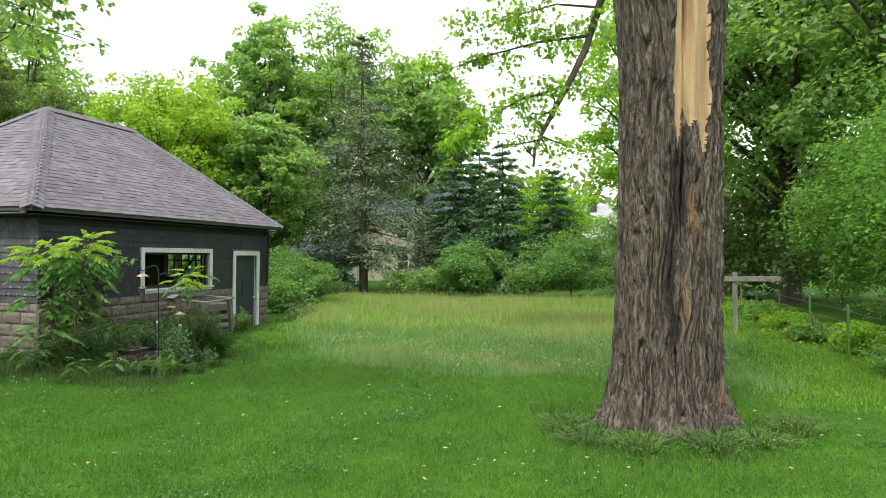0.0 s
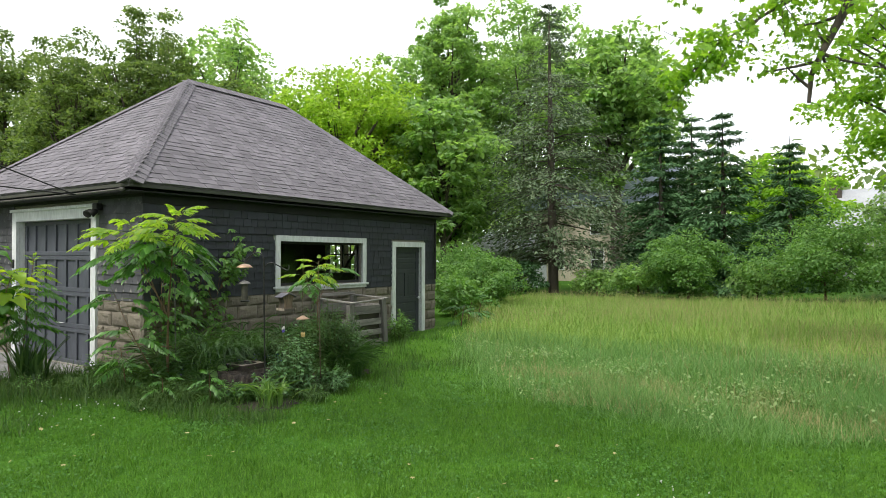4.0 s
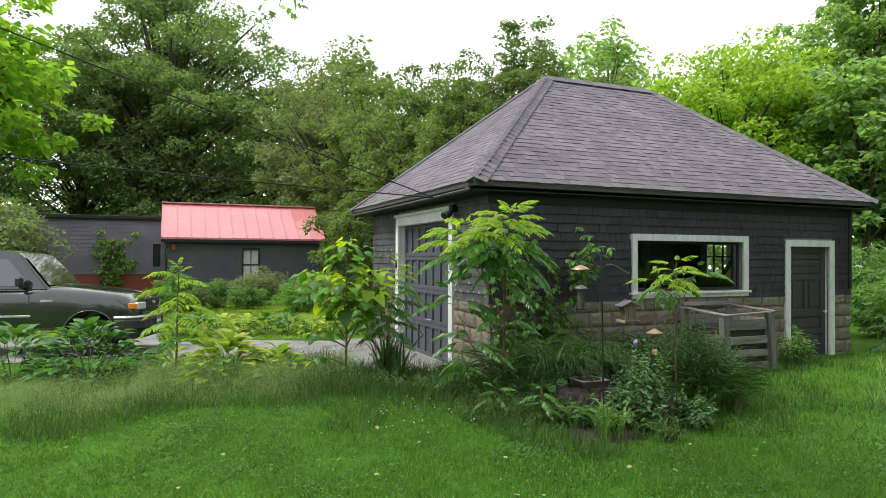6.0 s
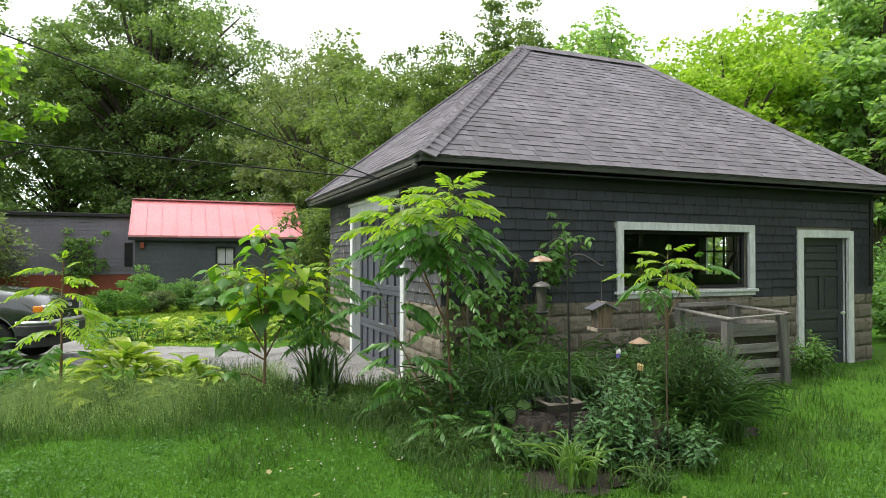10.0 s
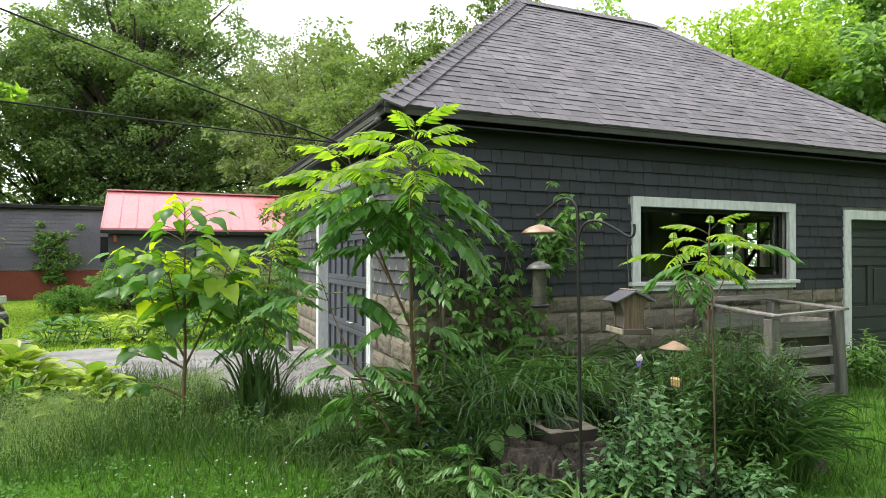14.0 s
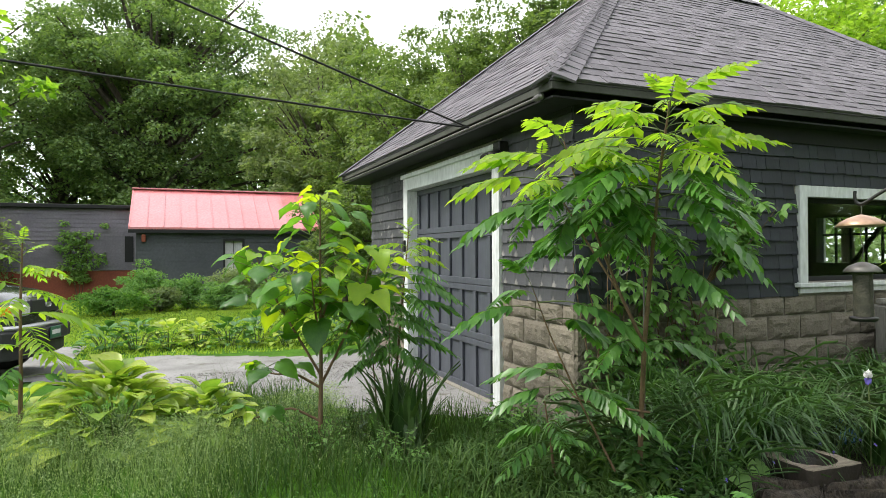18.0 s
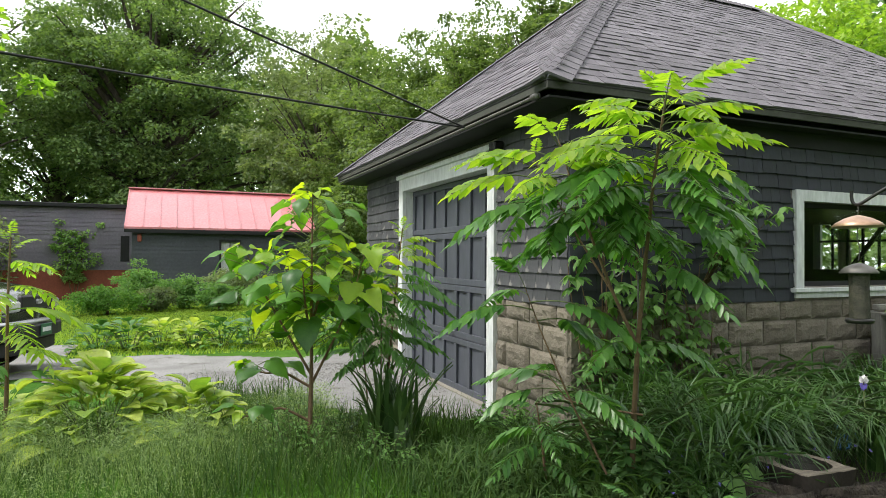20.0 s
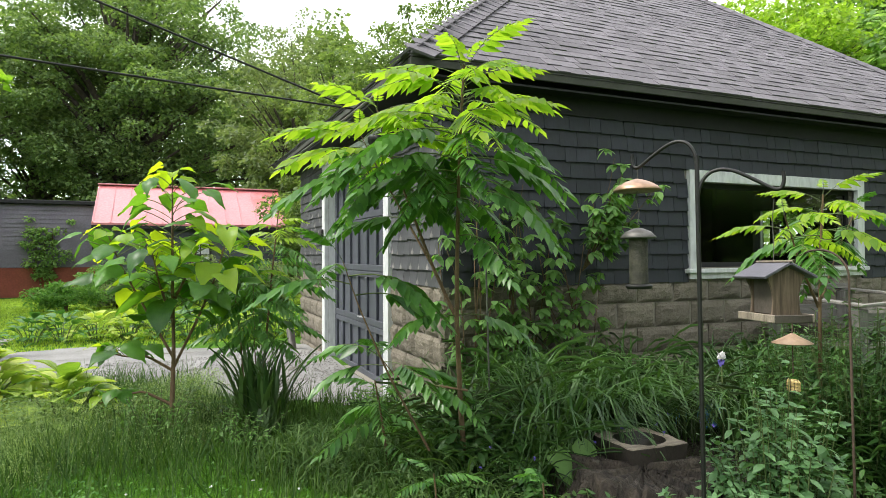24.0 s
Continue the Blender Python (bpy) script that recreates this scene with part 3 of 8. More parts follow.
def holed(axis, at0, at1, a0, a1, z0, z1, holes):
    """A wall as boxes round its openings, along x or y."""
    bm = bmesh.new()
    cuts = sorted({a0, a1, *(h[0] for h in holes), *(h[1] for h in holes)})
    for p, q in zip(cuts[:-1], cuts[1:]):
        mid = (p + q) / 2
        spans = [(z0, z1)]
        for h in holes:
            if h[0] < mid < h[1]:
                spans = [s for lo, hi in spans for s in ((lo, min(hi, h[2])), (max(lo, h[3]), hi)) if s[1] - s[0] > 1e-4]
        for lo, hi in spans:
            box(bm, *((at0, at1, p, q) if axis == "y" else (p, q, at0, at1)), lo, hi)
    return bm


part("wall", holed("y", GX1 - 0.17, GX1, GY0, GY1, -0.15, GTOP, [WIN, SDOOR]), M_MORTAR, garage, "block and frame wall with window and door")
part("wall", holed("x", GY0, GY0 + 0.17, GX0, GX1 - 0.172, -0.15, GTOP, [GDOOR]), M_MORTAR, garage, "front wall with the wide doorway")
part("wall", holed("x", GY1 - 0.17, GY1, GX0, GX1 - 0.172, -0.15, GTOP, [BWIN]), M_WALL_BACK, garage)
part("wall", holed("y", GX0, GX0 + 0.17, GY0 + 0.172, GY1 - 0.172, -0.15, GTOP, []), M_WALL_BACK, garage)
part("floor_slab", boxed(GX0 + 0.18, GX1 - 0.18, GY0 + 0.02, GY1 - 0.18, -0.12, 0.03), M_MORTAR, garage)
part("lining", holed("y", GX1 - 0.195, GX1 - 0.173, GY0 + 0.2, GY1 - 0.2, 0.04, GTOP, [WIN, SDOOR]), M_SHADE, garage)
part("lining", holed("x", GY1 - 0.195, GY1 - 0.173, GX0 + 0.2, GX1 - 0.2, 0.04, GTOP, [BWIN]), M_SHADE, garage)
part("brace", boxed(-0.03, 0.03, -0.02, 0.02, 0, 1.5, m=pose(-10.95, 14.3, 1.2, 0, 38, 0)), M_WOOD_DARK, garage, "slanting timber brace inside")
for x in (-13.2, -12.3, -9.9, -9.2):
    part("stud", boxed(x - 0.03, x + 0.03, 14.27, 14.36, 0.04, 2.6), M_WOOD_DARK, garage)

# shingled upper walls: courses of uneven wooden shingles over the block base
rnd = random.Random(5)


def shingle_mesh(w, h=0.175, t=0.024):
    v = [(0, 0, 0), (w, 0, 0), (w, 0.002, h), (0, 0.002, h), (0, -t, 0), (w, -t, 0.004), (w, -0.002, h), (0, -0.002, h)]
    f = [(4, 5, 6, 7), (0, 4, 7, 3), (1, 2, 6, 5), (0, 1, 5, 4)]
    return mesh_from("shingle", v, f)


def shingle_wall(run, z_top, holes, place, limit, paint=None):
    """Lays courses along a wall. place(a, z) gives the pose of a shingle at run length a."""
    paint = paint or M_PAINT_DARK
    shapes = [(w, shingle_mesh(w - 0.004)) for w in (0.11, 0.14, 0.17, 0.20, 0.24)]
    z, row, made, rest = 1.09, 0, 0, []
    while z < z_top:
        a = run[0] - rnd.uniform(0, 0.1)
        while a < run[1] - 0.03:
            w, me = rnd.choice(shapes)
            lo, hi = max(a, run[0]), min(a + w, run[1])
            for h in holes:
                if h[2] - 0.12 < z < h[3] - 0.03:
                    if lo < h[0] < hi:
                        hi = h[0] - 0.003
                    elif lo < h[1] < hi:
                        lo = h[1] + 0.003
            free = not any(h[0] - 0.01 < (lo + hi) / 2 < h[1] + 0.01 and h[2] - 0.12 < z < h[3] - 0.03 for h in holes)
            if free and hi - lo > 0.04:
                m = place(lo, z - rnd.uniform(0, 0.009)) @ pose(0, 0, 0, rnd.uniform(-0.6, 0.6), rnd.uniform(-0.5, 0.5), 0) @ Matrix.Diagonal(((hi - lo) / w, 1, 1, 1))
                if made < limit:
                    part("wall_shingle", me, paint, garage, m=m)
                    made += 1
                else:
                    rest.append((me, m))
            a += w
        z += 0.125
        row += 1
    vs, fs, o = [], [], 0
    for me, m in rest:
        for v in me.vertices:
            vs.append(m @ v.co)
        fs += [tuple(i + o for i in p.vertices) for p in me.polygons]
        o += len(me.vertices)
    if vs:
        part("wall_shingles", mesh_from("wall_shingles", vs, fs), paint, garage, "upper courses of charcoal painted wood shingles", kind="stuff")


W_TRIM = (9.80, 12.16, 1.115, 2.085)
D_TRIM = (13.015, 14.215, -0.2, 2.04)
G_TRIM = (-12.13, -9.46, -0.2, 2.50)
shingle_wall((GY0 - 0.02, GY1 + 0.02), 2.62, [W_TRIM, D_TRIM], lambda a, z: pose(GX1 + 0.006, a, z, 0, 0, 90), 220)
shingle_wall((-GX1 - 0.01, -GX0 + 0.01), 2.62, [(-G_TRIM[1], -G_TRIM[0], G_TRIM[2], G_TRIM[3])], lambda a, z: pose(-a, GY0 - 0.006, z) @ Matrix.Diagonal((-1, 1, 1, 1)), 79, M_PAINT_WORN_LIT)


# rock-faced blocks, each with a hewn pillow face
def block_mesh(w, seed, h=0.205):
    r = random.Random(seed)
    nx, nz = 12, 8
    v, f = [], []
    for i in range(nx):
        for k in range(nz):
            u, s = i / (nx - 1), k / (nz - 1)
            rim = min(min(u, 1 - u) * w, min(s, 1 - s) * h)
            d = 0.008 if rim < 0.01 else 0.012 + 0.024 * min(1, rim / 0.05) ** 0.7 + 0.014 * noise.noise(Vector((u * 5 + seed * 7, s * 3, seed))) + 0.006 * (r.random() - 0.5)
            v.append((u * w, -d, s * h))
    for i in range(nx - 1):
        for k in range(nz - 1):
            f.append((i * nz + k, (i + 1) * nz + k, (i + 1) * nz + k + 1, i * nz + k + 1))
    ring = [i * nz for i in range(nx)] + [(nx - 1) * nz + k for k in range(1, nz)] + [i * nz + nz - 1 for i in range(nx - 2, -1, -1)] + [k for k in range(nz - 2, 0, -1)]
    o = len(v)
    v += [(v[i][0], 0.03, v[i][2]) for i in ring]
    n = len(ring)
    f += [(ring[(i + 1) % n], ring[i], o + i, o + (i + 1) % n) for i in range(n)]
    return mesh_from("block", v, f)


BLOCKS = [block_mesh(0.395, s) for s in range(6)]
for row in range(6):
    z = -0.135 + row * 0.212
    for wall, run, holes, place in (
            ("side", (GY0 - 0.03, GY1 + 0.02), [D_TRIM], lambda a, z: pose(GX1, a, z, 0, 0, 90)),
            ("front", (-GX1 - 0.03, -GX0), [(-G_TRIM[1], -G_TRIM[0], -1, 9)], lambda a, z: pose(-a, GY0, z) @ Matrix.Diagonal((-1, 1, 1, 1)))):
        a = run[0] - (0.2 if row % 2 else 0.0)
        while a < run[1] - 0.03:
            lo, hi = max(a, run[0]), min(a + 0.4, run[1])
            for h in holes:
                if lo < h[0] < hi:
                    hi = h[0]
                elif lo < h[1] < hi:
                    lo = h[1]
            clear = not any(h[0] <= lo + 0.001 and hi <= h[1] + 0.001 for h in holes)
            if clear and hi - lo > 0.05:
                top = 1.0 if z + 0.212 < 1.12 else 0.82
                part("block", rnd.choice(BLOCKS), M_BLOCK, garage, m=place(lo, z) @ Matrix.Diagonal(((hi - lo - 0.012) / 0.395, 1, top, 1)))
            a += 0.406

# the roof: four slopes, laid with laminated shingles, hip caps, fascia and soffit
EX0, EX1, EY0, EY1, EZ = -14.30, -8.10, 7.10, 15.12, 2.735
RX, RYA, RYB, RZ = -11.23, 10.14, 12.68, 5.22
E_SW, E_SE, E_NE, E_NW = (Vector(p) for p in ((EX0, EY0, EZ), (EX1, EY0, EZ), (EX1, EY1, EZ), (EX0, EY1, EZ)))
R_A, R_B = Vector((RX, RYA, RZ)), Vector((RX, RYB, RZ))
for corners in ((E_SE, E_NE, R_B, R_A), (E_SW, E_SE, R_A), (E_NW, E_SW, R_A, R_B), (E_NE, E_NW, R_B)):
    n = len(corners)
    v = [tuple(c) for c in corners] + [(c.x, c.y, c.z - 0.018) for c in corners]
    f = [tuple(range(n)), tuple(range(2 * n - 1, n - 1, -1))] + [(i, n + i, n + (i + 1) % n, (i + 1) % n) for i in range(n)]
    part("roof_slope", mesh_from("roof_slope", v, f), M_ROOF, garage, "grey asphalt roof slope")


def tab_mesh(w, t):
    h = 0.19
    v = [(0, 0, 0), (w, 0, 0), (w, h, 0.0), (0, h, 0.0), (0.003, 0, t), (w - 0.003, 0, t), (w - 0.003, h, 0.003), (0.003, h, 0.003)]
    return mesh_from("roof_shingle", v, [(4, 5, 6, 7), (0, 1, 5, 4), (1, 2, 6, 5), (3, 0, 4, 7)])


TABS = [(w, tab_mesh(w, t)) for w in (0.11, 0.14, 0.18, 0.23) for t in (0.009, 0.015)]


def lay_slope(a, b, ra, rb, limit):
    """Courses from the eave a-b up to the ridge ra-rb."""
    u = (b - a).normalized()
    n = u.cross((ra - a)).normalized()
    v = n.cross(u).normalized()
    frame_m = Matrix((u, v, n)).transposed().to_4x4()
    slope = (ra - a).dot(v)
    rows, made, rest = int(slope / 0.127) + 1, 0, []
    for row in range(rows):
        s = row * 0.127
        k = s / slope
        lo, hi = (a.lerp(ra, k) - a).dot(u), (b.lerp(rb, k) - a).dot(u)
        x = lo - rnd.uniform(0, 0.25)
        while x < hi:
            w, me = rnd.choice(TABS)
            p, q = max(x, lo), min(x + w, hi)
            if q - p > 0.03 and s + 0.19 < slope + 0.03:
                m = Matrix.Translation(a + u * p + v * (s - 0.012 + rnd.uniform(-0.0015, 0.0015)) + n * 0.004) @ frame_m @ Matrix.Diagonal(((q - p) / w, 1, 1, 1))
                if made < limit:
                    part("roof_shingle", me, M_ROOF, garage, m=m)
                    made += 1
                else:
                    rest.append((me, m))
            x += w
    vs, fs, o = [], [], 0
    for me, m in rest:
        vs += [m @ q.co for q in me.vertices]
        fs += [tuple(i + o for i in p.vertices) for p in me.polygons]
        o += len(me.vertices)
    part("roof_shingles", mesh_from("roof_shingles", vs, fs), M_ROOF, garage, "upper courses of grey laminated roof shingles", kind="stuff")


lay_slope(E_SE, E_NE, R_A, R_B, 190)
lay_slope(E_SW, E_SE, R_A, R_A, 105)


def cap_mesh():
    w, l, t = 0.17, 0.2, 0.009
    v = []
    for y, z in ((0, t), (l, 0.002)):
        v += [(-w, y, z - 0.075), (0, y, z + 0.012), (w, y, z - 0.075)]
    v += [(-w, 0, -0.085), (0, 0, 0.0), (w, 0, -0.085)]
    return mesh_from("hip_cap", v, [(0, 1, 4, 3), (1, 2, 5, 4), (6, 7, 1, 0), (7, 8, 2, 1)])


CAP = cap_mesh()
for p, q in ((E_SE, R_A), (E_NE, R_B), (E_SW, R_A), (R_A, R_B)):
    way = (q - p)
    length, way = way.length, way.normalized()
    side = way.cross(Vector((0, 0, 1))).normalized()
    m = Matrix((side, way, side.cross(way))).transposed().to_4x4()
    level = abs(way.z) < 0.1
    for i in range(int(length / 0.145)):
        part("hip_cap", CAP, M_ROOF, garage, m=Matrix.Translation(p + way * (i * 0.145) + m.to_3x3() @ Vector((0, 0, 0.022))) @ m @ Matrix.Diagonal((1, 1, 1.5 if level else 1, 1)))
for x0, x1, y0, y1 in ((EX1 - 0.03, EX1 - 0.005, EY0 + 0.005, EY1 - 0.005), (EX0 + 0.005, EX0 + 0.03, EY0 + 0.005, EY1 - 0.005),
                       (EX0 + 0.032, EX1 - 0.032, EY0 + 0.005, EY0 + 0.03), (EX0 + 0.032, EX1 - 0.032, EY1 - 0.03, EY1 - 0.005)):
    part("fascia", boxed(x0, x1, y0, y1, EZ - 0.075, EZ - 0.02, 0.003), M_DRIP, garage, "weathered dark fascia edge")
for x0, x1, y0, y1 in ((GX1, EX1 - 0.032, EY0 + 0.032, EY1 - 0.032), (EX0 + 0.032, GX1 - 0.002, EY0 + 0.032, GY0),
                       (EX0 + 0.032, GX0, GY0 + 0.002, EY1 - 0.032), (GX0 + 0.002, GX1 - 0.002, GY1, EY1 - 0.032)):
    part("soffit", boxed(x0, x1, y0, y1, EZ - 0.13, EZ - 0.115), M_FASCIA, garage)
part("frieze", boxed(GX1 + 0.002, GX1 + 0.03, GY0 - 0.03, GY1 + 0.03, 2.46, 2.61, 0.004), M_FASCIA, garage, "black frieze board under the eave")
part("frieze", boxed(GX0 - 0.03, GX1 - 0.002, GY0 - 0.03, GY0 - 0.002, 2.56, 2.61), M_FASCIA, garage)
part("conduit", tubes("conduit", [(bend((-8.28, 7.10, 2.63), (-14.2, 7.10, 2.63), (0, 0, -0.012), 9), 0.013)]), M_METAL_GREY, garage, "thin grey pipe along the front eave")
part("conduit_end", lathe("conduit_end", [(0.0, 0), (0.022, 0), (0.026, 0.03), (0.024, 0.09), (0, 0.1)], 10), M_METAL_GREY, garage, m=pose(-8.22, 7.10, 2.63, 0, -90, 0))
part("downpipe", tubes("downpipe", [([(-8.2, 14.53, 2.5), (-8.22, 14.55, 2.2), (-8.23, 14.56, 1.9), (-8.23, 14.56, 1.2)], 0.03)], 8), M_METAL_BLACK, garage)

# windows and doors
window = part("window", holed("y", GX1 - 0.02, GX1 + 0.045, *W_TRIM, [(WIN[0], WIN[1], WIN[2] - 0.01, WIN[3])]), M_TRIM, garage, "white board surround of the long window")
part("sill", boxed(GX1 - 0.02, GX1 + 0.075, 9.76, 12.20, 1.165, 1.205, 0.006), M_TRIM, window)
part("sash", holed("y", GX1 - 0.09, GX1 - 0.055, WIN[0], WIN[1], WIN[2], WIN[3], [(WIN[0] + 0.045, WIN[1] - 0.045, WIN[2] + 0.045, WIN[3] - 0.045)]), M_FASCIA, window, "black sash")
pane = part("pane", boxed(GX1 - 0.076, GX1 - 0.070, WIN[0] + 0.04, WIN[1] - 0.04, WIN[2] + 0.04, WIN[3] - 0.04), M_GLASS, window, "clear glass pane")
pane.visible_shadow = False
rear = part("rear_window", holed("x", GY1 - 0.02, GY1 + 0.03, BWIN[0] - 0.1, BWIN[1] + 0.1, BWIN[2] - 0.1, BWIN[3] + 0.1, [BWIN]), M_TRIM, garage)
bars = bmesh.new()
for i in range(1, 5):
    x = BWIN[0] + (BWIN[1] - BWIN[0]) * i / 5
    box(bars, x - 0.016, x + 0.016, GY1 - 0.08, GY1 - 0.05, BWIN[2], BWIN[3])
box(bars, BWIN[0], BWIN[1], GY1 - 0.049, GY1 - 0.03, 1.74, 1.775)
part("glazing_bar", bars, M_FASCIA, rear, "black glazing bars")

sdoor = part("side_door", boxed(GX1 - 0.11, GX1 - 0.065, SDOOR[0] + 0.004, SDOOR[1] - 0.004, 0.03, SDOOR[3] - 0.004), M_DOOR_DARK, garage, "charcoal painted panelled door, closed")
stiles = bmesh.new()
F0, F1 = GX1 - 0.064, GX1 - 0.045
box(stiles, F0, F1, 13.136, 13.25, 0.032, 1.925, 0.003)
box(stiles, F0, F1, 13.98, 14.094, 0.032, 1.925, 0.003)
for z0, z1 in ((0.032, 0.19), (0.42, 0.50), (0.72, 0.80), (0.80, 0.845), (1.36, 1.44), (1.60, 1.68), (1.82, 1.925)):
    box(stiles, F0, F1, 13.252, 13.978, z0, z1, 0.003)
box(stiles, F0, F1, 13.57, 13.66, 0.847, 1.358, 0.003)
part("door_frame", stiles, M_DOOR_DARK, sdoor, "rails and stiles")
for y0, y1, z0, z1 in ((13.29, 13.94, 0.23, 0.38), (13.29, 13.94, 0.53, 0.69), (13.29, 13.53, 0.89, 1.32), (13.70, 13.94, 0.89, 1.32), (13.29, 13.94, 1.47, 1.57), (13.29, 13.94, 1.71, 1.79)):
    part("door_panel", boxed(GX1 - 0.064, GX1 - 0.053, y0, y1, z0, z1, 0.004), M_DOOR_DARK, sdoor)
part("knob", lathe("knob", [(0.012, 0), (0.012, 0.03), (0.028, 0.04), (0.032, 0.06), (0.02, 0.075), (0, 0.078)], 14), M_TRIM, sdoor, "white round knob", m=pose(GX1 - 0.05, 14.03, 0.80, 0, 90, 0))
part("door_trim", holed("y", GX1 - 0.02, GX1 + 0.045, D_TRIM[0], D_TRIM[1], -0.1, D_TRIM[3], [(SDOOR[0], SDOOR[1], -0.2, SDOOR[3])]), M_TRIM, garage, "white door surround")
part("jamb", holed("y", GX1 - 0.165, GX1 - 0.022, SDOOR[0] - 0.02, SDOOR[1] + 0.02, -0.08, SDOOR[3] + 0.02, [(SDOOR[0] + 0.002, SDOOR[1] - 0.002, -0.2, SDOOR[3] - 0.002)]), M_TRIM, garage)

gdoor = part("garage_door", boxed(GDOOR[0] + 0.003, GDOOR[1] - 0.003, GY0 + 0.115, GY0 + 0.155, 0.02, GDOOR[3] - 0.003), M_DOOR, garage, "slate grey panelled overhead door, closed")
cols = np.linspace(GDOOR[0] + 0.003, GDOOR[1] - 0.003, 8)
rows_z = np.linspace(0.02, GDOOR[3] - 0.003, 5)
for z0, z1 in zip(rows_z[:-1], rows_z[1:]):
    sec = bmesh.new()
    box(sec, cols[0], cols[-1], GY0 + 0.085, GY0 + 0.113, z0 + 0.003, z0 + 0.07, 0.004)
    box(sec, cols[0], cols[-1], GY0 + 0.085, GY0 + 0.113, z1 - 0.065, z1 - 0.003, 0.004)
    for x in cols:
        w = 0.06 if x in (cols[0], cols[-1]) else 0.032
        box(sec, max(x - w, cols[0]), min(x + w, cols[-1]), GY0 + 0.085, GY0 + 0.113, z0 + 0.072, z1 - 0.067, 0.004)
    part("door_section", sec, M_DOOR, gdoor)
part("handle", tubes("handle", [([(-10.78, GY0 + 0.08, 0.66), (-10.78, GY0 + 0.04, 0.66), (-10.62, GY0 + 0.04, 0.66), (-10.62, GY0 + 0.08, 0.66)], 0.009)]), M_ALU, gdoor, "chrome handle")
part("door_trim", holed("x", GY0 - 0.05, GY0 - 0.0, *G_TRIM, [(GDOOR[0], GDOOR[1], -0.3, GDOOR[3])]), M_TRIM, garage, "wide white board surround of the garage door")
part("jamb", holed("x", GY0 + 0.002, GY0 + 0.168, GDOOR[0] - 0.02, GDOOR[1] + 0.02, -0.14, GDOOR[3] + 0.02, [(GDOOR[0] + 0.001, GDOOR[1] - 0.001, -0.3, GDOOR[3] - 0.001)]), M_TRIM, garage)
part("cornice", boxed(G_TRIM[0] - 0.03, G_TRIM[1] + 0.03, GY0 - 0.08, GY0 - 0.051, 2.455, 2.505, 0.004), M_TRIM, garage)
part("keypad", boxed(-12.10, -12.035, GY0 - 0.078, GY0 - 0.051, 1.51, 1.66, 0.006), M_METAL_BLACK, garage, "black door keypad")
lamp = part("floodlight", boxed(-9.42, -9.30, GY0 - 0.13, GY0 - 0.03, 2.40, 2.50, 0.01), M_METAL_BLACK, garage, "black twin floodlight, unlit")
for dx, turn in ((-0.1, 25), (0.08, -25)):
    part("lamp_head", lathe("lamp_head", [(0.02, 0), (0.035, 0.02), (0.06, 0.1), (0.06, 0.11), (0, 0.1)], 14), M_METAL_BLACK, lamp, m=pose(-9.36 + dx, GY0 - 0.12, 2.40, 125, 0, turn))


# ---- trees, shrubs and woods ----
LEAF = np.array([(0, 0, 0), (0.45, 0.34, 0.09), (1, 0, -0.06), (0.45, -0.34, 0.09)])
LEAF_F = np.array([(0, 2, 1), (0, 3, 2)])
LOBED = np.array([(0, 0, 0), (0.1, 0.42, 0.05), (0.42, 0.24, 0.04), (0.62, 0.5, 0.0), (0.66, 0.16, 0.0), (1, 0, -0.1), (0.66, -0.16, 0.0), (0.62, -0.5, 0.0), (0.42, -0.24, 0.04), (0.1, -0.42, 0.05)])
LOBED_F = np.array([(0, 2, 1), (2, 4, 3), (0, 4, 2), (0, 5, 4), (0, 6, 5), (0, 8, 6), (8, 7, 6), (0, 9, 8)])


def clump_leaves(rng, centres, radii, per, size, flat=0.62, shape=(LEAF, LEAF_F), droop=0.35):
    """Leaves over the upper and outer sides of many clumps."""
    n = len(centres) * per
    c = np.repeat(centres, per, axis=0)
    r = np.repeat(radii, per)
    d = rng.normal(size=(n, 3))
    d[:, 2] += 0.35
    d /= np.linalg.norm(d, axis=1)[:, None]
    rad = r * rng.uniform(0.35, 1.05, n) ** 0.6
    p = c + d * rad[:, None] * np.array([1, 1, flat])
    yaw = np.arctan2(d[:, 1], d[:, 0]) + rng.normal(0, 0.9, n)
    rot = turns(yaw, rng.normal(droop, 0.45, n), rng.normal(0, 0.55, n))
    return scatter(shape[0], shape[1], p, rot, size * rng.uniform(0.65, 1.3, n))


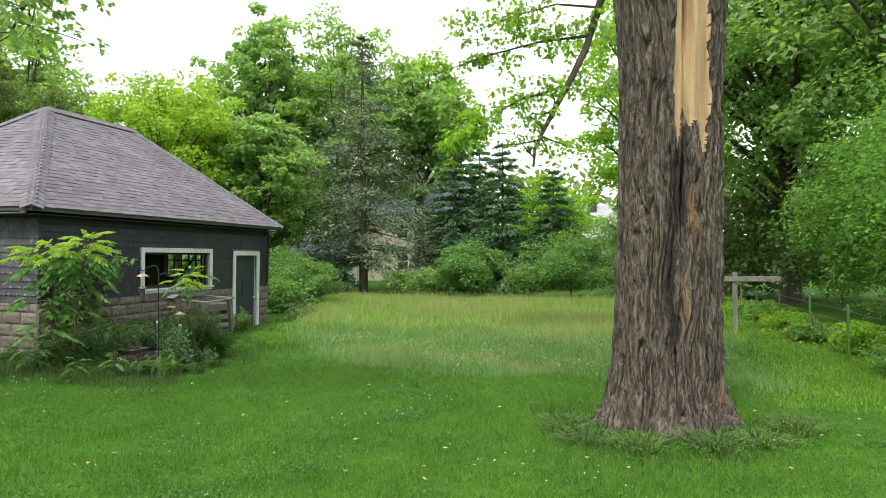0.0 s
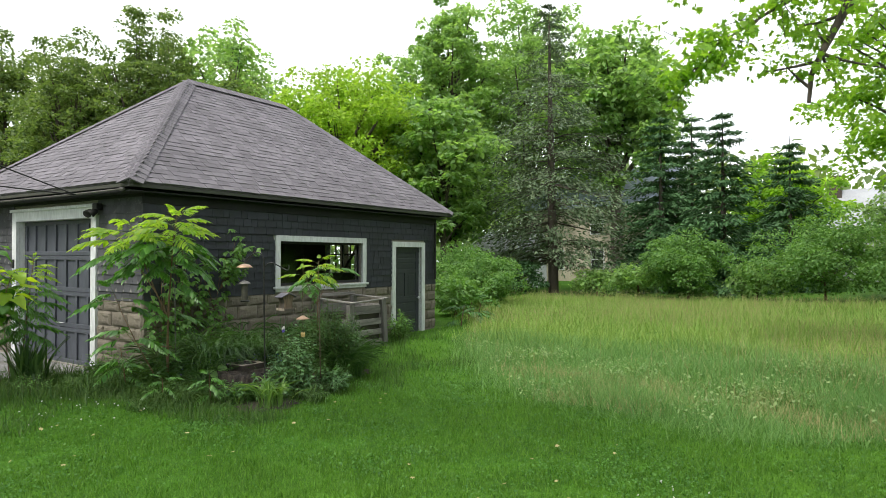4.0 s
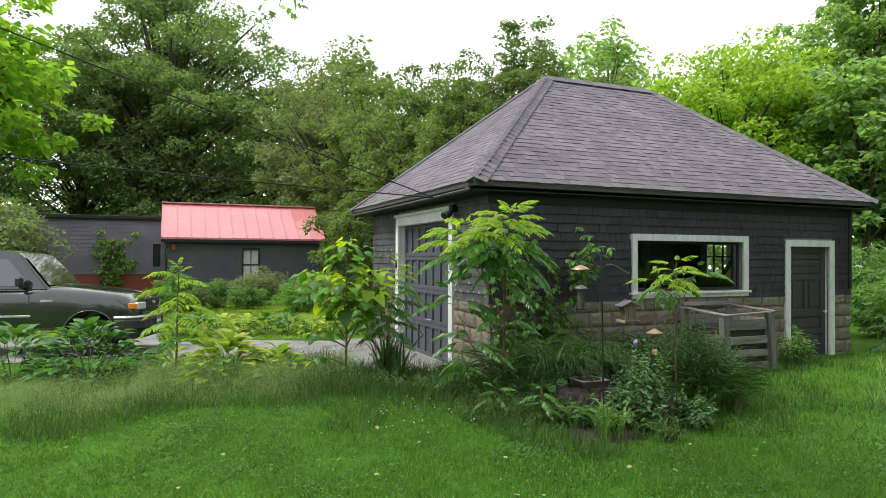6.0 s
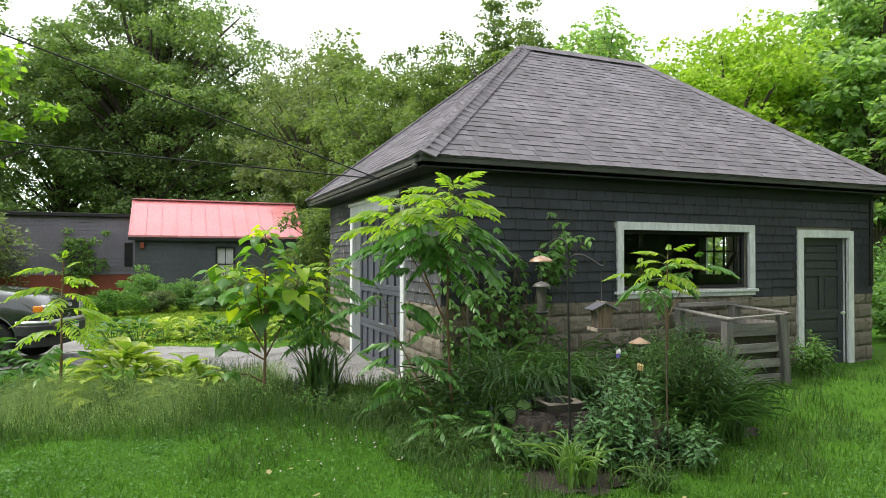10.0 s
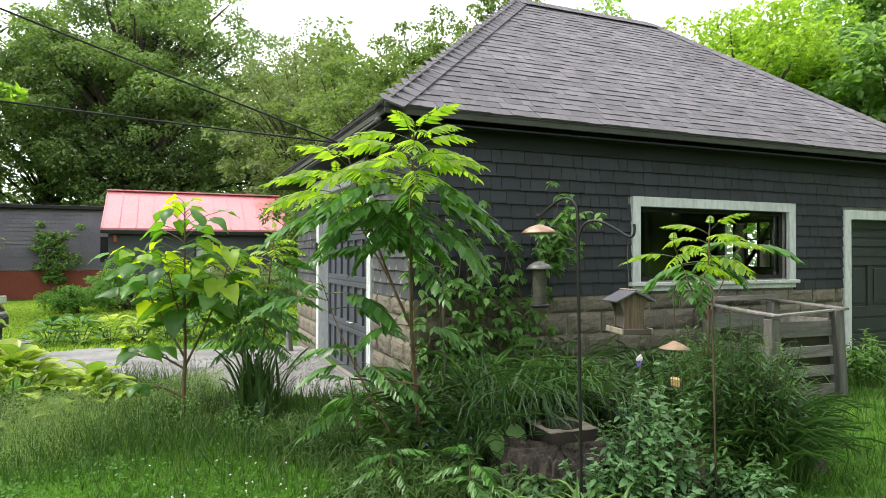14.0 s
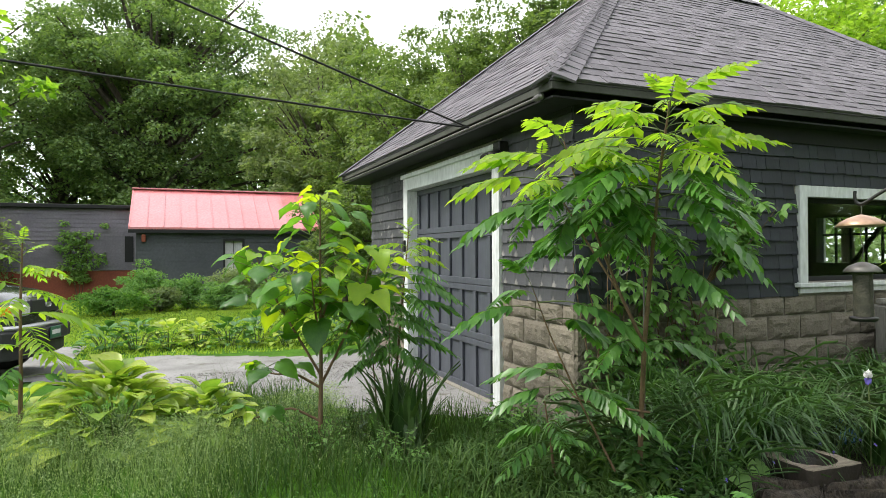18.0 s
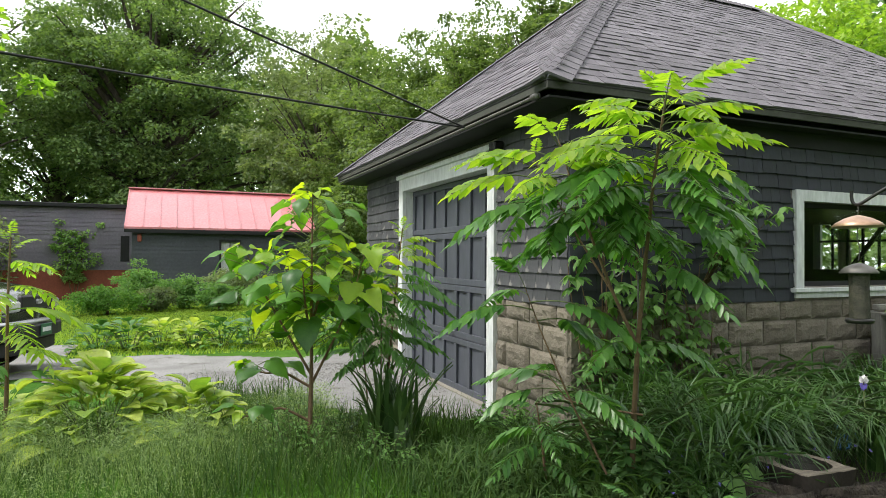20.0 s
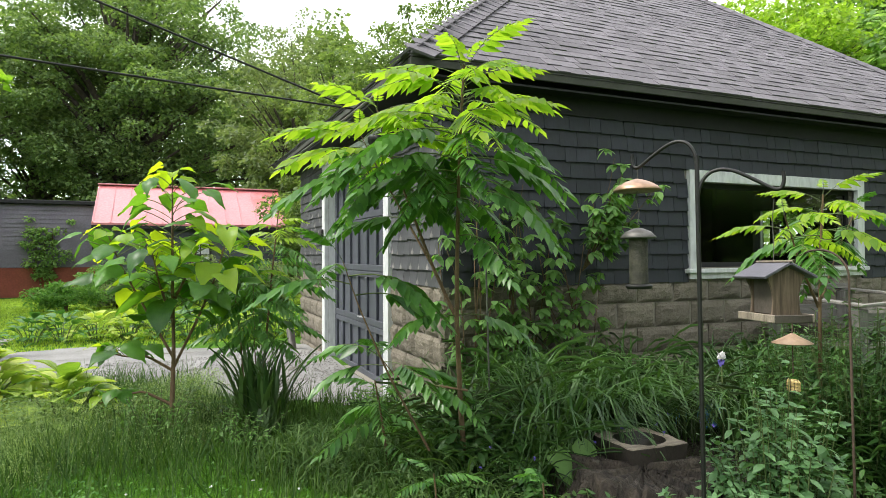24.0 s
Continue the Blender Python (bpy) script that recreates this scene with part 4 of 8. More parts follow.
def broadleaf(name, label, loc, height, radius, base, material, leaf=0.3, clumps=120, per=100, seed=1, trunk=0.3, squeeze=1.0, category="tree", group="", bark=None, lean=(0, 0), clump_r=0.225, flat=0.62):
    rng = np.random.default_rng(seed)
    z0 = float(ground_z(loc[0], loc[1]))
    top = thing(name, (loc[0], loc[1], z0), label, category, group)
    ch = height - base
    if height > 6:
        clumps, per, clump_r = int(clumps * 2.4), int(per * 0.46), clump_r * 0.70
    d = rng.normal(size=(clumps, 3))
    d /= np.linalg.norm(d, axis=1)[:, None]
    fill = rng.uniform(0.08, 1, clumps) ** 0.5
    lump = 1 + 0.22 * np.sin(d[:, 0] * 4 + seed) * np.cos(d[:, 1] * 5 + seed * 2) + 0.1 * rng.normal(size=clumps)
    h = d[:, 2] * fill
    wide = np.where(h < 0, 1.0 - 0.25 * h * h, 1 - 0.35 * np.clip(h, 0, 1) ** 1.5) * squeeze
    centres = np.stack([d[:, 0] * fill * radius * lump * wide + lean[0] * (h + 1) / 2, d[:, 1] * fill * radius * lump * wide + lean[1] * (h + 1) / 2,
                        base + ch * (0.5 + 0.47 * h * np.clip(lump, 0.8, 1.1))], axis=1)
    radii = radius * clump_r * rng.uniform(0.7, 1.35, clumps)
    v, f = clump_leaves(rng, centres, radii, per, leaf, flat)
    runs = [([(0, 0, -0.1), (0.02, 0, 0.4), (lean[0] * 0.1, lean[1] * 0.1, base * 0.6 + 0.5), (lean[0] * 0.3, lean[1] * 0.3, base + ch * 0.3), (lean[0] * 0.45, lean[1] * 0.45, base + ch * 0.6)],
             [trunk * 1.5, trunk * 1.1, trunk, trunk * 0.75, trunk * 0.3])]
    for i in rng.permutation(clumps)[: max(6, clumps // 5)]:
        c = centres[i]
        s = np.array([lean[0] * 0.2, lean[1] * 0.2, base * 0.75 + min(0.6 * ch, max(0, (c[2] - base)) * 0.55)])
        runs.append((bend(s, c, (0, 0, 0.07 * np.linalg.norm(c - s)), 5), np.linspace(trunk * 0.38, trunk * 0.06, 5)))
    part("trunk", tubes("trunk", runs, 7), bark or M_BARK_FAR, top, "trunk and limbs")
    part("crown", mesh_from("crown", v, f), material, top)
    return top


SPRIG = np.array([(0, 0, 0), (0.35, 0.11, 0.02), (1, 0.03, -0.05), (1, -0.03, -0.05), (0.35, -0.11, 0.02)])
SPRIG_F = np.array([(0, 2, 1), (0, 3, 2), (0, 4, 3)])


def conifer(name, label, loc, height, radius, bare, material, seed=1, dense=1.0, group="", sprig=0.34, dead=0.0):
    rng = np.random.default_rng(seed)
    top = thing(name, (loc[0], loc[1], float(ground_z(loc[0], loc[1]))), label, "tree", group)
    runs = [([(0, 0, -0.1), (0, 0, height * 0.5), (0.05, 0, height)], [height * 0.019, height * 0.012, 0.01])]
    ps, yaws, pitches, sizes = [], [], [], []
    z = bare
    while z < height - 0.2:
        k = (z - bare) / (height - bare)
        reach = radius * (1 - k) ** 0.8 * (0.7 + 0.3 * min(1, k * 6)) + 0.15
        for b in range(int(6 + 5 * (1 - k))):
            yaw = rng.uniform(0, 2 * np.pi)
            length = reach * rng.uniform(0.6, 1.12)
            rise, sag = length * rng.uniform(0.0, 0.2), length * rng.uniform(0.18, 0.42) * (1 - 0.6 * k)
            way = np.array([np.cos(yaw), np.sin(yaw), 0])
            n = int((10 + 26 * length / max(0.5, radius)) * dense) + 4
            t = rng.uniform(0.12 + dead, 1.0, n)
            base = np.array([0, 0, z])
            p = base + way * (t * length)[:, None] + np.outer(rise * t - sag * t * t, (0, 0, 1)) + rng.normal(0, 0.05 + 0.06 * length, (n, 3)) * np.array([1, 1, 0.45])
            ps.append(p)
            yaws.append(yaw + rng.normal(0, 0.65, n))
            pitches.append(rng.normal(0.35, 0.3, n))
            sizes.append(sprig * rng.uniform(0.6, 1.25, n) * (1 - 0.35 * k))
            if b % 2 == 0:
                runs.append((bend(base, base + way * length * 0.9 + np.array([0, 0, rise - sag]), (0, 0, rise * 0.5), 4), np.linspace(0.035 * (1 - k) + 0.008, 0.004, 4)))
        z += 0.30 + 0.12 * rng.random()
    ps = np.concatenate(ps)
    rot = turns(np.concatenate(yaws), np.concatenate(pitches), rng.normal(0, 0.7, len(ps)))
    v, f = scatter(SPRIG * np.array([1, 1.7, 1]), SPRIG_F, ps, rot, np.concatenate(sizes))
    part("trunk", tubes("trunk", runs, 5), M_BARK_FAR, top, "straight brown trunk with bare branch stubs")
    part("crown", mesh_from("crown", v, f), material, top)
    return top


WOOD = "trees behind the meadow"
broadleaf("maple_tree", "tall green maple with an open airy crown", (-24.8, 41.5), 21.5, 4.7, 6.0, M_MAPLE, 0.31, 100, 210, 11, 0.4, group=WOOD, clump_r=0.2)
broadleaf("maple_tree", "tall green maple in full leaf", (-21.5, 47), 22.5, 6.3, 4, M_MAPLE, 0.33, 130, 210, 12, 0.45, group=WOOD)
broadleaf("maple_tree", "broad green maple behind a spruce", (-13.6, 44.5), 17.5, 4.8, 6, M_MAPLE, 0.38, 110, 170, 13, 0.4, group=WOOD)
broadleaf("maple_tree", "young bright green maple", (-15.2, 25.6), 9.0, 2.6, 2.0, M_MAPLE, 0.28, 70, 100, 14, 0.15, group=WOOD)
broadleaf("maple_tree", "bright green maple before the houses", (-17.8, 30.5), 10, 3.2, 2.0, M_MAPLE, 0.36, 80, 100, 15, 0.2, group=WOOD)
broadleaf("maple_tree", "pale young maple in light leaf", (-3.6, 44), 7.5, 3.2, 1.5, M_BRIGHT, 0.3, 70, 130, 16, 0.3, group=WOOD)
broadleaf("maple_tree", "large maple with deep green leaves", (7.4, 26), 19, 6.0, 1.0, M_MAPLE, 0.25, 150, 240, 17, 0.4, group=WOOD)
broadleaf("maple_tree", "dark maple at the edge of the lot", (9.8, 19.5), 17, 5.0, 1.6, M_MAPLE, 0.22, 130, 230, 18, 0.35, group=WOOD)
broadleaf("maple_tree", "bright maple reaching over the meadow", (3.2, 32), 17, 4.3, 2.2, M_BRIGHT, 0.25, 110, 190, 19, 0.3, group=WOOD)
broadleaf("locust_tree", "yellow-green tree behind the garage", (-20, 24.5), 10.9, 4.5, 2.5, M_YELLOWGREEN, 0.18, 120, 290, 21, 0.22)
broadleaf("locust_tree", "yellow-green tree beside a maple", (-24.5, 31), 12.0, 3.8, 3, M_YELLOWGREEN, 0.2, 85, 250, 22, 0.22)
broadleaf("maple_tree", "round green tree in the distance", (-33.5, 28.5), 17.6, 4.8, 4, M_MAPLE, 0.32, 90, 160, 23, 0.3)
broadleaf("maple_tree", "round green tree beyond the garage", (-26, 36), 14, 5.0, 3, M_MAPLE, 0.42, 100, 100, 24, 0.3)
for i, (x, y, h, r) in enumerate(((-18.4, 13.5, 9.6, 1.5), (-20.6, 12.6, 9.4, 1.6), (-19.6, 15.2, 10.4, 1.7), (-22.6, 13.2, 9.2, 1.9), (-24.8, 14.6, 10.2, 2.1), (-17.2, 16.2, 8.2, 1.7))):
    broadleaf("poplar_tree", "slim poplar with fine grey-green leaves", (x, y), h, r, 0.8, M_OLIVE, 0.115, 150, 130, 30 + i, 0.12, group="slim poplars behind the garage", clump_r=0.24)
broadleaf("willow_tree", "soft olive tree behind the red-roofed house", (-43, 13), 16.5, 4.8, 2, M_SAGE, 0.23, 130, 190, 41, 0.3)
broadleaf("willow_tree", "olive green tree beside the house", (-36, 14), 12.5, 3.6, 1.5, M_OLIVE, 0.2, 110, 220, 42, 0.25)
broadleaf("willow_tree", "yellowish green tree near the red-roofed house", (-28.5, 14.0), 11, 3.2, 1.0, M_OLIVE, 0.17, 100, 240, 43, 0.2)
broadleaf("ash_tree", "tall olive tree in the distance", (-52, 17), 21, 6.5, 4, M_OLIVE, 0.42, 120, 110, 44, 0.4)
broadleaf("shrub", "tall olive shrub beside the red-roofed house", (-27.0, 10.3), 5.4, 1.7, 0.3, M_OLIVE, 0.15, 70, 110, 45, 0.08, category="shrub")
broadleaf("maple_tree", "huge dark green maple behind the houses", (-57, 2.8), 27, 9.6, 2.6, M_MAPLE_DARK, 0.27, 190, 560, 51, 0.8, clump_r=0.185, flat=0.62)
broadleaf("maple_tree", "dark tree beyond the grey house", (-56, -11), 24, 8.0, 3.0, M_MAPLE_DARK, 0.3, 110, 260, 52, 0.5, clump_r=0.2, flat=0.5)
broadleaf("maple_tree", "dark tree in the back row", (-64, -4), 22, 8, 2, M_MAPLE_DARK, 0.32, 110, 240, 55, 0.5, clump_r=0.2, flat=0.5)
broadleaf("maple_tree", "dark tree in the back row", (-70, 14), 21, 8, 3, M_MAPLE_DARK, 0.55, 120, 110, 53, 0.5)
broadleaf("maple_tree", "maple with drooping leaves, sunlight put into their bright colour", (-24.0, -3.4), 12.0, 4.3, 3.4, M_BRIGHT, 0.3, 70, 130, 54, 0.25, flat=0.5)
conifer("spruce_tree", "old grey-green spruce with bare lower trunk", (-11.9, 29.8), 13.6, 5.0, 1.5, M_CONIFER_GREY, 61, 4.0, "spruces at the meadow's end", 0.20, 0.12)
for i, (x, y, h, r) in enumerate(((-7.6, 32.4, 8.4, 2.5), (-4.9, 32.2, 8.2, 2.7), (-6.6, 34.2, 8.6, 2.8), (-2.6, 35.5, 7.2, 2.3))):
    conifer("spruce_tree", "dense dark green spruce reaching to the ground", (x, y), h, r, 0.2, M_CONIFER, 62 + i, 4.2, "spruces at the meadow's end", 0.24)


def shrub(label, loc, height, radius, material, leaf=0.13, clumps=40, per=80, seed=1, group="shrubs round the meadow", name="shrub"):
    return broadleaf(name, label, loc, height, radius, 0.05, material, leaf, clumps, per, seed, 0.04, 1.0, "shrub", group, M_STEM_BROWN, clump_r=0.3)


shrub("rounded green shrub at the meadow's end", (-5.4, 27.4), 2.7, 1.6, M_SHRUB, 0.11, 60, 220, 71)
shrub("spreading leafy shrub at the meadow's end", (-1.0, 27.8), 3.0, 2.2, M_SHRUB, 0.11, 70, 220, 72)
shrub("tall leafy shrub at the meadow's end", (2.9, 28.8), 3.6, 1.8, M_SHRUB, 0.11, 60, 220, 73)
shrub("dense green shrub before the white house", (1.6, 31.0), 4.4, 1.9, M_MAPLE, 0.13, 70, 200, 88)
shrub("dense green shrub past the garage", (-10.4, 20.6), 1.7, 1.3, M_SHRUB, 0.085, 60, 220, 74)
shrub("dense green shrub past the garage", (-12.6, 22.5), 2.2, 1.7, M_SHRUB, 0.09, 60, 240, 75)
shrub("low bright shrub by the garage", (-9.6, 17.6), 1.1, 1.0, M_SHRUB, 0.11, 40, 80, 76)
shrub("dark low shrub under the spruce", (-12.6, 28.0), 1.5, 1.0, M_CONIFER, 0.13, 40, 80, 77)
for i, x in enumerate((-9.3, -7.6, -3.2, 3.4, 5.2)):
    shrub("low weedy growth at the meadow's end", (x, 28.4 + 0.4 * math.sin(i * 3)), 1.1 + 0.3 * math.sin(i), 1.3, M_MAPLE, 0.14, 35, 70, 78 + i)
shrub("large soft green lilac hedge bush", (7.8, 15.3), 6.4, 2.5, M_HEDGE, 0.095, 170, 210, 85)
shrub("large soft green lilac hedge bush", (7.7, 11.4), 5.6, 2.2, M_HEDGE, 0.095, 120, 200, 86)
shrub("large soft green lilac hedge bush", (8.6, 19.8), 5.2, 2.2, M_HEDGE, 0.1, 100, 180, 87)
for i, (x, y) in enumerate(((5.6, 10.4), (5.5, 12.2), (5.2, 14.0), (5.1, 16.0), (5.0, 18.2), (4.8, 20.6), (4.7, 23.2))):
    shrub("low weeds along the wire fence", (x, y), 0.45 + 0.15 * math.sin(i * 2), 0.6, M_BRIGHT if i % 2 else M_HEDGE, 0.06, 40, 80, 90 + i)
# undergrowth fills low gaps; the shade there is put into dark leaves
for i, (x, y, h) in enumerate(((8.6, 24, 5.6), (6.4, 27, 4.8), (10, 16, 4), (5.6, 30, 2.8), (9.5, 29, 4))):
    shrub("undergrowth below the maples, dimness put into its leaf colour", (x, y), h, 2.2, M_MAPLE_DARK, 0.2, 50, 110, 130 + i)
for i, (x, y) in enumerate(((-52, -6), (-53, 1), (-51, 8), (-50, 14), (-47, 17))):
    shrub("undergrowth behind the houses, dimness put into its leaf colour", (x, y), 6.5 + math.sin(i), 4.2, M_MAPLE_DARK, 0.3, 60, 120, 150 + i, "undergrowth behind the houses")
shrub("grey-green shrub before the grey house", (-34.0, -3.8), 4.8, 2.6, M_SAGE, 0.19, 90, 110, 101, "shrubs near the houses")
for i, (x, y, h, r) in enumerate(((-26.5, 5.0, 1.1, 0.8), (-27.5, 6.8, 1.5, 1.2), (-24.2, 3.0, 0.8, 0.9), (-25.0, 6.0, 0.8, 0.7), (-24.6, 8.4, 1.3, 1.0), (-22.6, 7.4, 0.8, 0.8), (-28.6, 3.6, 1.5, 0.9), (-25.4, 4.2, 0.75, 0.6), (-26.4, 7.9, 1.0, 0.8))):
    shrub("leafy perennial clump in the far flower bed", (x, y), h, r, (M_SHRUB, M_SAGE, M_HEDGE)[i % 3], 0.075, 50, 120, 110 + i, "flower bed plants")

# far woods all round, uncountable; the unseen side is added to darken window reflections
rng = np.random.default_rng(7)
n = 900
ang = rng.uniform(0, 2 * np.pi, n)
dist = rng.uniform(78, 115, n)
cz = rng.uniform(0.15, 1, n) * 13
cen = np.stack([-8 + np.cos(ang) * dist, 8 + np.sin(ang) * dist, cz], axis=1)
v, f = clump_leaves(rng, cen, rng.uniform(3.5, 6.5, n), 45, 1.45, 0.8)
part("far_woods", mesh_from("far_woods", v, f), M_OLIVE, label="distant green woods, continued unseen behind the camera", kind="stuff")
# ring of dark leaves, the shade below the woods put into their colour
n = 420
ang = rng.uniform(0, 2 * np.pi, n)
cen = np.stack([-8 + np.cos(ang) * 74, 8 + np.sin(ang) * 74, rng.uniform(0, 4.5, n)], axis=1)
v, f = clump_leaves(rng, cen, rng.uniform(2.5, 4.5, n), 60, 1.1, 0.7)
part("far_undergrowth", mesh_from("far_undergrowth", v, f), M_MAPLE_DARK, label="undergrowth below distant woods, dimness put into its leaf colour", kind="stuff")

# ---- the great split maple on the lawn ----
TX, TY = 1.78, 6.5


def great_trunk():
    sides, levels = 440, 230
    zs = np.concatenate([np.linspace(-0.15, 0.7, 50), np.linspace(0.72, 5.6, levels - 50)])
    a = np.linspace(0, 2 * np.pi, sides, endpoint=False)
    rng = np.random.default_rng(3)
    verts = np.empty((levels, sides, 3))
    wound = np.zeros((levels, sides))
    for i, z in enumerate(zs):
        r = 0.565 + 0.30 * np.exp(-(z + 0.15) / 0.28) - 0.012 * z + 0.10 * sstep((z - 3.4) / 2.2)
        lobes = 1 + (0.055 * np.cos(5 * a + 0.6) + 0.03 * np.cos(9 * a + 2)) * (0.35 + 1.3 * math.exp(-z / 0.5)) + 0.03 * np.cos(2 * a + 1)
        crack = np.exp(-((np.angle(np.exp(1j * (a - (-1.38 + 0.03 * z))))) / 0.075) ** 2)
        rr = r * lobes - 0.2 * crack * sstep((z - 0.3) / 0.9) * (0.6 + 0.4 * math.sin(z * 3))
        ridges = np.empty(sides)
        for k in range(sides):
            ca, sa = math.cos(a[k]), math.sin(a[k])
            sway = noise.noise(Vector((ca * 2.4, sa * 2.4, z * 0.9))) * 2.2 + noise.noise(Vector((ca * 7, sa * 7, z * 2.2))) * 0.8
            broad, thin = a[k] * 31 / (2 * math.pi) + sway, a[k] * 67 / (2 * math.pi) + sway * 1.7
            e1, e2 = abs(broad % 1 - 0.5) * 2, abs(thin % 1 - 0.5) * 2
            d1 = 0.6 + 0.8 * noise.noise(Vector((ca * 4 + 5, sa * 4, z * 1.4)))
            d2 = 0.5 + 0.9 * noise.noise(Vector((ca * 8 + 9, sa * 8, z * 2.5)))
            ledge = noise.noise(Vector((math.floor(broad) * 3.7, math.floor(thin) * 1.3, z * 3.2)))
            p = noise.noise(Vector((ca * 24, sa * 24, z * 6 + 9)))
            ridges[k] = 0.012 + 0.010 * p + 0.022 * ledge - 0.090 * max(0, d1) * max(0, (e1 - 0.56) / 0.44) ** 1.1 - 0.050 * max(0, d2) * max(0, (e2 - 0.5) / 0.5)
        centre = -1.14
        half = 0.35 + 0.035 * (z - 3)
        da = np.angle(np.exp(1j * (a - centre)))
        low = 3.16 + 0.22 * np.cos(da * 9 + 1) + 0.12 * np.sin(da * 23)
        bare = (np.abs(da) < half * (0.9 + 0.15 * math.sin(z * 2.2))) & (z > low)
        wound[i] = bare
        groove = 0.02 * np.abs(np.sin(da * 7 + 0.4 * math.sin(z)))
        rr = np.where(bare, rr - 0.035 - groove, rr + ridges)
        cx = 0.05 * math.sin(z * 0.5) + 0.02 * z
        verts[i, :, 0], verts[i, :, 1], verts[i, :, 2] = cx + rr * np.cos(a), rr * np.sin(a), z
    i, j = np.meshgrid(np.arange(levels - 1), np.arange(sides), indexing="ij")
    k = (j + 1) % sides
    f = np.stack([i * sides + j, i * sides + k, (i + 1) * sides + k, (i + 1) * sides + j], axis=-1).reshape(-1, 4)
    isw = (wound[:-1] + np.roll(wound[:-1], -1, axis=1) + wound[1:] + np.roll(wound[1:], -1, axis=1)).reshape(-1) >= 2
    return verts.reshape(-1, 3), f, isw


maple = thing("maple_tree", (TX, TY, -0.05), "massive old maple with furrowed bark and a torn pale wound", "tree")
v, f, isw = great_trunk()
bole = mesh_from("trunk", v, f[~isw], True)
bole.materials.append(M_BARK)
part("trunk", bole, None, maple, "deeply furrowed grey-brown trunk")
part("bare_wood", mesh_from("bare_wood", v, f[isw], True), M_TORN_WOOD, maple, "pale torn wood where a limb split away")
rng = np.random.default_rng(17)
part("fork", lathe("fork", [(0.62, -0.25), (0.6, 0.0), (0.45, 0.18), (0.2, 0.27), (0.0, 0.3)], 24), M_BARK, maple, "rough bark of the fork", m=pose(0.14, 0, 5.5))
limbs = []
for yaw, out, up, r in ((2.3, 3.2, 9.5, 0.34), (0.4, 3.0, 9.8, 0.36), (-1.9, 2.4, 10, 0.3), (1.3, 4.2, 8.2, 0.25)):
    e = np.array([0.1 + math.cos(yaw) * out, math.sin(yaw) * out, up])
    limbs.append((bend((0.1, 0, 5.2), e, (0, 0, 0.5), 8), np.linspace(r, 0.12, 8)))
part("limb", tubes("limb", limbs, 12), M_BARK, maple, "heavy limbs above the fork")
n = 12
d = rng.normal(size=(n, 3))
d /= np.linalg.norm(d, axis=1)[:, None]
cen = np.stack([d[:, 0] * 4.6, d[:, 1] * 4.6, 10.6 + d[:, 2] * 3.0], axis=1) * np.array([1, 1, 1.0])
v, f = clump_leaves(rng, cen, rng.uniform(0.6, 1.2, n), 110, 0.22, 0.6, (LOBED, LOBED_F))
part("crown", mesh_from("crown", v, f), M_BRIGHT, maple)


def hanging_bough(points, radius, spread, count, size, seed, material, droop=0.7):
    """A thin bough with twigs and hanging lobed leaves."""
    rng = np.random.default_rng(seed)
    pts = np.asarray(points, dtype=float)
    runs = [(pts, np.linspace(radius, radius * 0.25, len(pts)))]
    cen = []
    for k in range(count):
        i = rng.integers(1, len(pts))
        s = pts[i - 1] + (pts[i] - pts[i - 1]) * rng.random()
        e = s + rng.normal(0, spread, 3) * np.array([1, 1, 0.55]) + np.array([0, 0, 0.05 * spread])
        runs.append((bend(s, e, rng.normal(0, 0.06, 3), 4), np.linspace(radius * 0.25, 0.004, 4)))
        for t in (0.45, 0.7, 1.0):
            cen.append(s + (e - s) * t)
    cen = np.array(cen)
    v, f = clump_leaves(rng, cen, rng.uniform(0.12, 0.3, len(cen)), 14, size, 0.7, (LOBED, LOBED_F), droop)
    b = part("bough", tubes("bough", runs, 6), M_BARK_FAR, maple, "dark drooping bough", m=pose(-TX, -TY, 0.05))
    part("leaves", mesh_from("leaves", v, f), material, b, "bright hanging maple leaves")


hanging_bough([(1.6, 11.6, 9.2), (0.94, 13.3, 7.5), (0.60, 13.2, 6.4), (0.24, 13.1, 5.65), (-0.06, 13.0, 5.1), (-0.36, 12.9, 4.5), (-0.5, 12.9, 4.2), (-0.54, 12.9, 3.8)], 0.115, 0.6, 10, 0.10, 5, M_BRIGHT)
hanging_bough([(0.7, 13.2, 6.7), (-0.4, 13.0, 6.6), (-1.6, 12.7, 6.3), (-2.7, 12.4, 5.9)], 0.035, 0.6, 26, 0.105, 6, M_BRIGHT)
hanging_bough([(0.2, 13.1, 5.6), (-0.8, 12.8, 5.3), (-1.7, 12.6, 4.8), (-2.2, 12.5, 4.3)], 0.035, 0.55, 34, 0.105, 7, M_BRIGHT)
hanging_bough([(0.9, 13.2, 7.3), (0.0, 13.0, 7.4), (-1.0, 12.9, 7.2), (-1.8, 12.7, 6.9)], 0.03, 0.55, 16, 0.10, 9, M_BRIGHT)
hanging_bough([(-2.4, 3.0, 7.6), (-4.0, 4.0, 5.8), (-4.9, 4.4, 4.9), (-5.4, 4.5, 4.4)], 0.045, 0.5, 50, 0.085, 8, M_MAPLE)


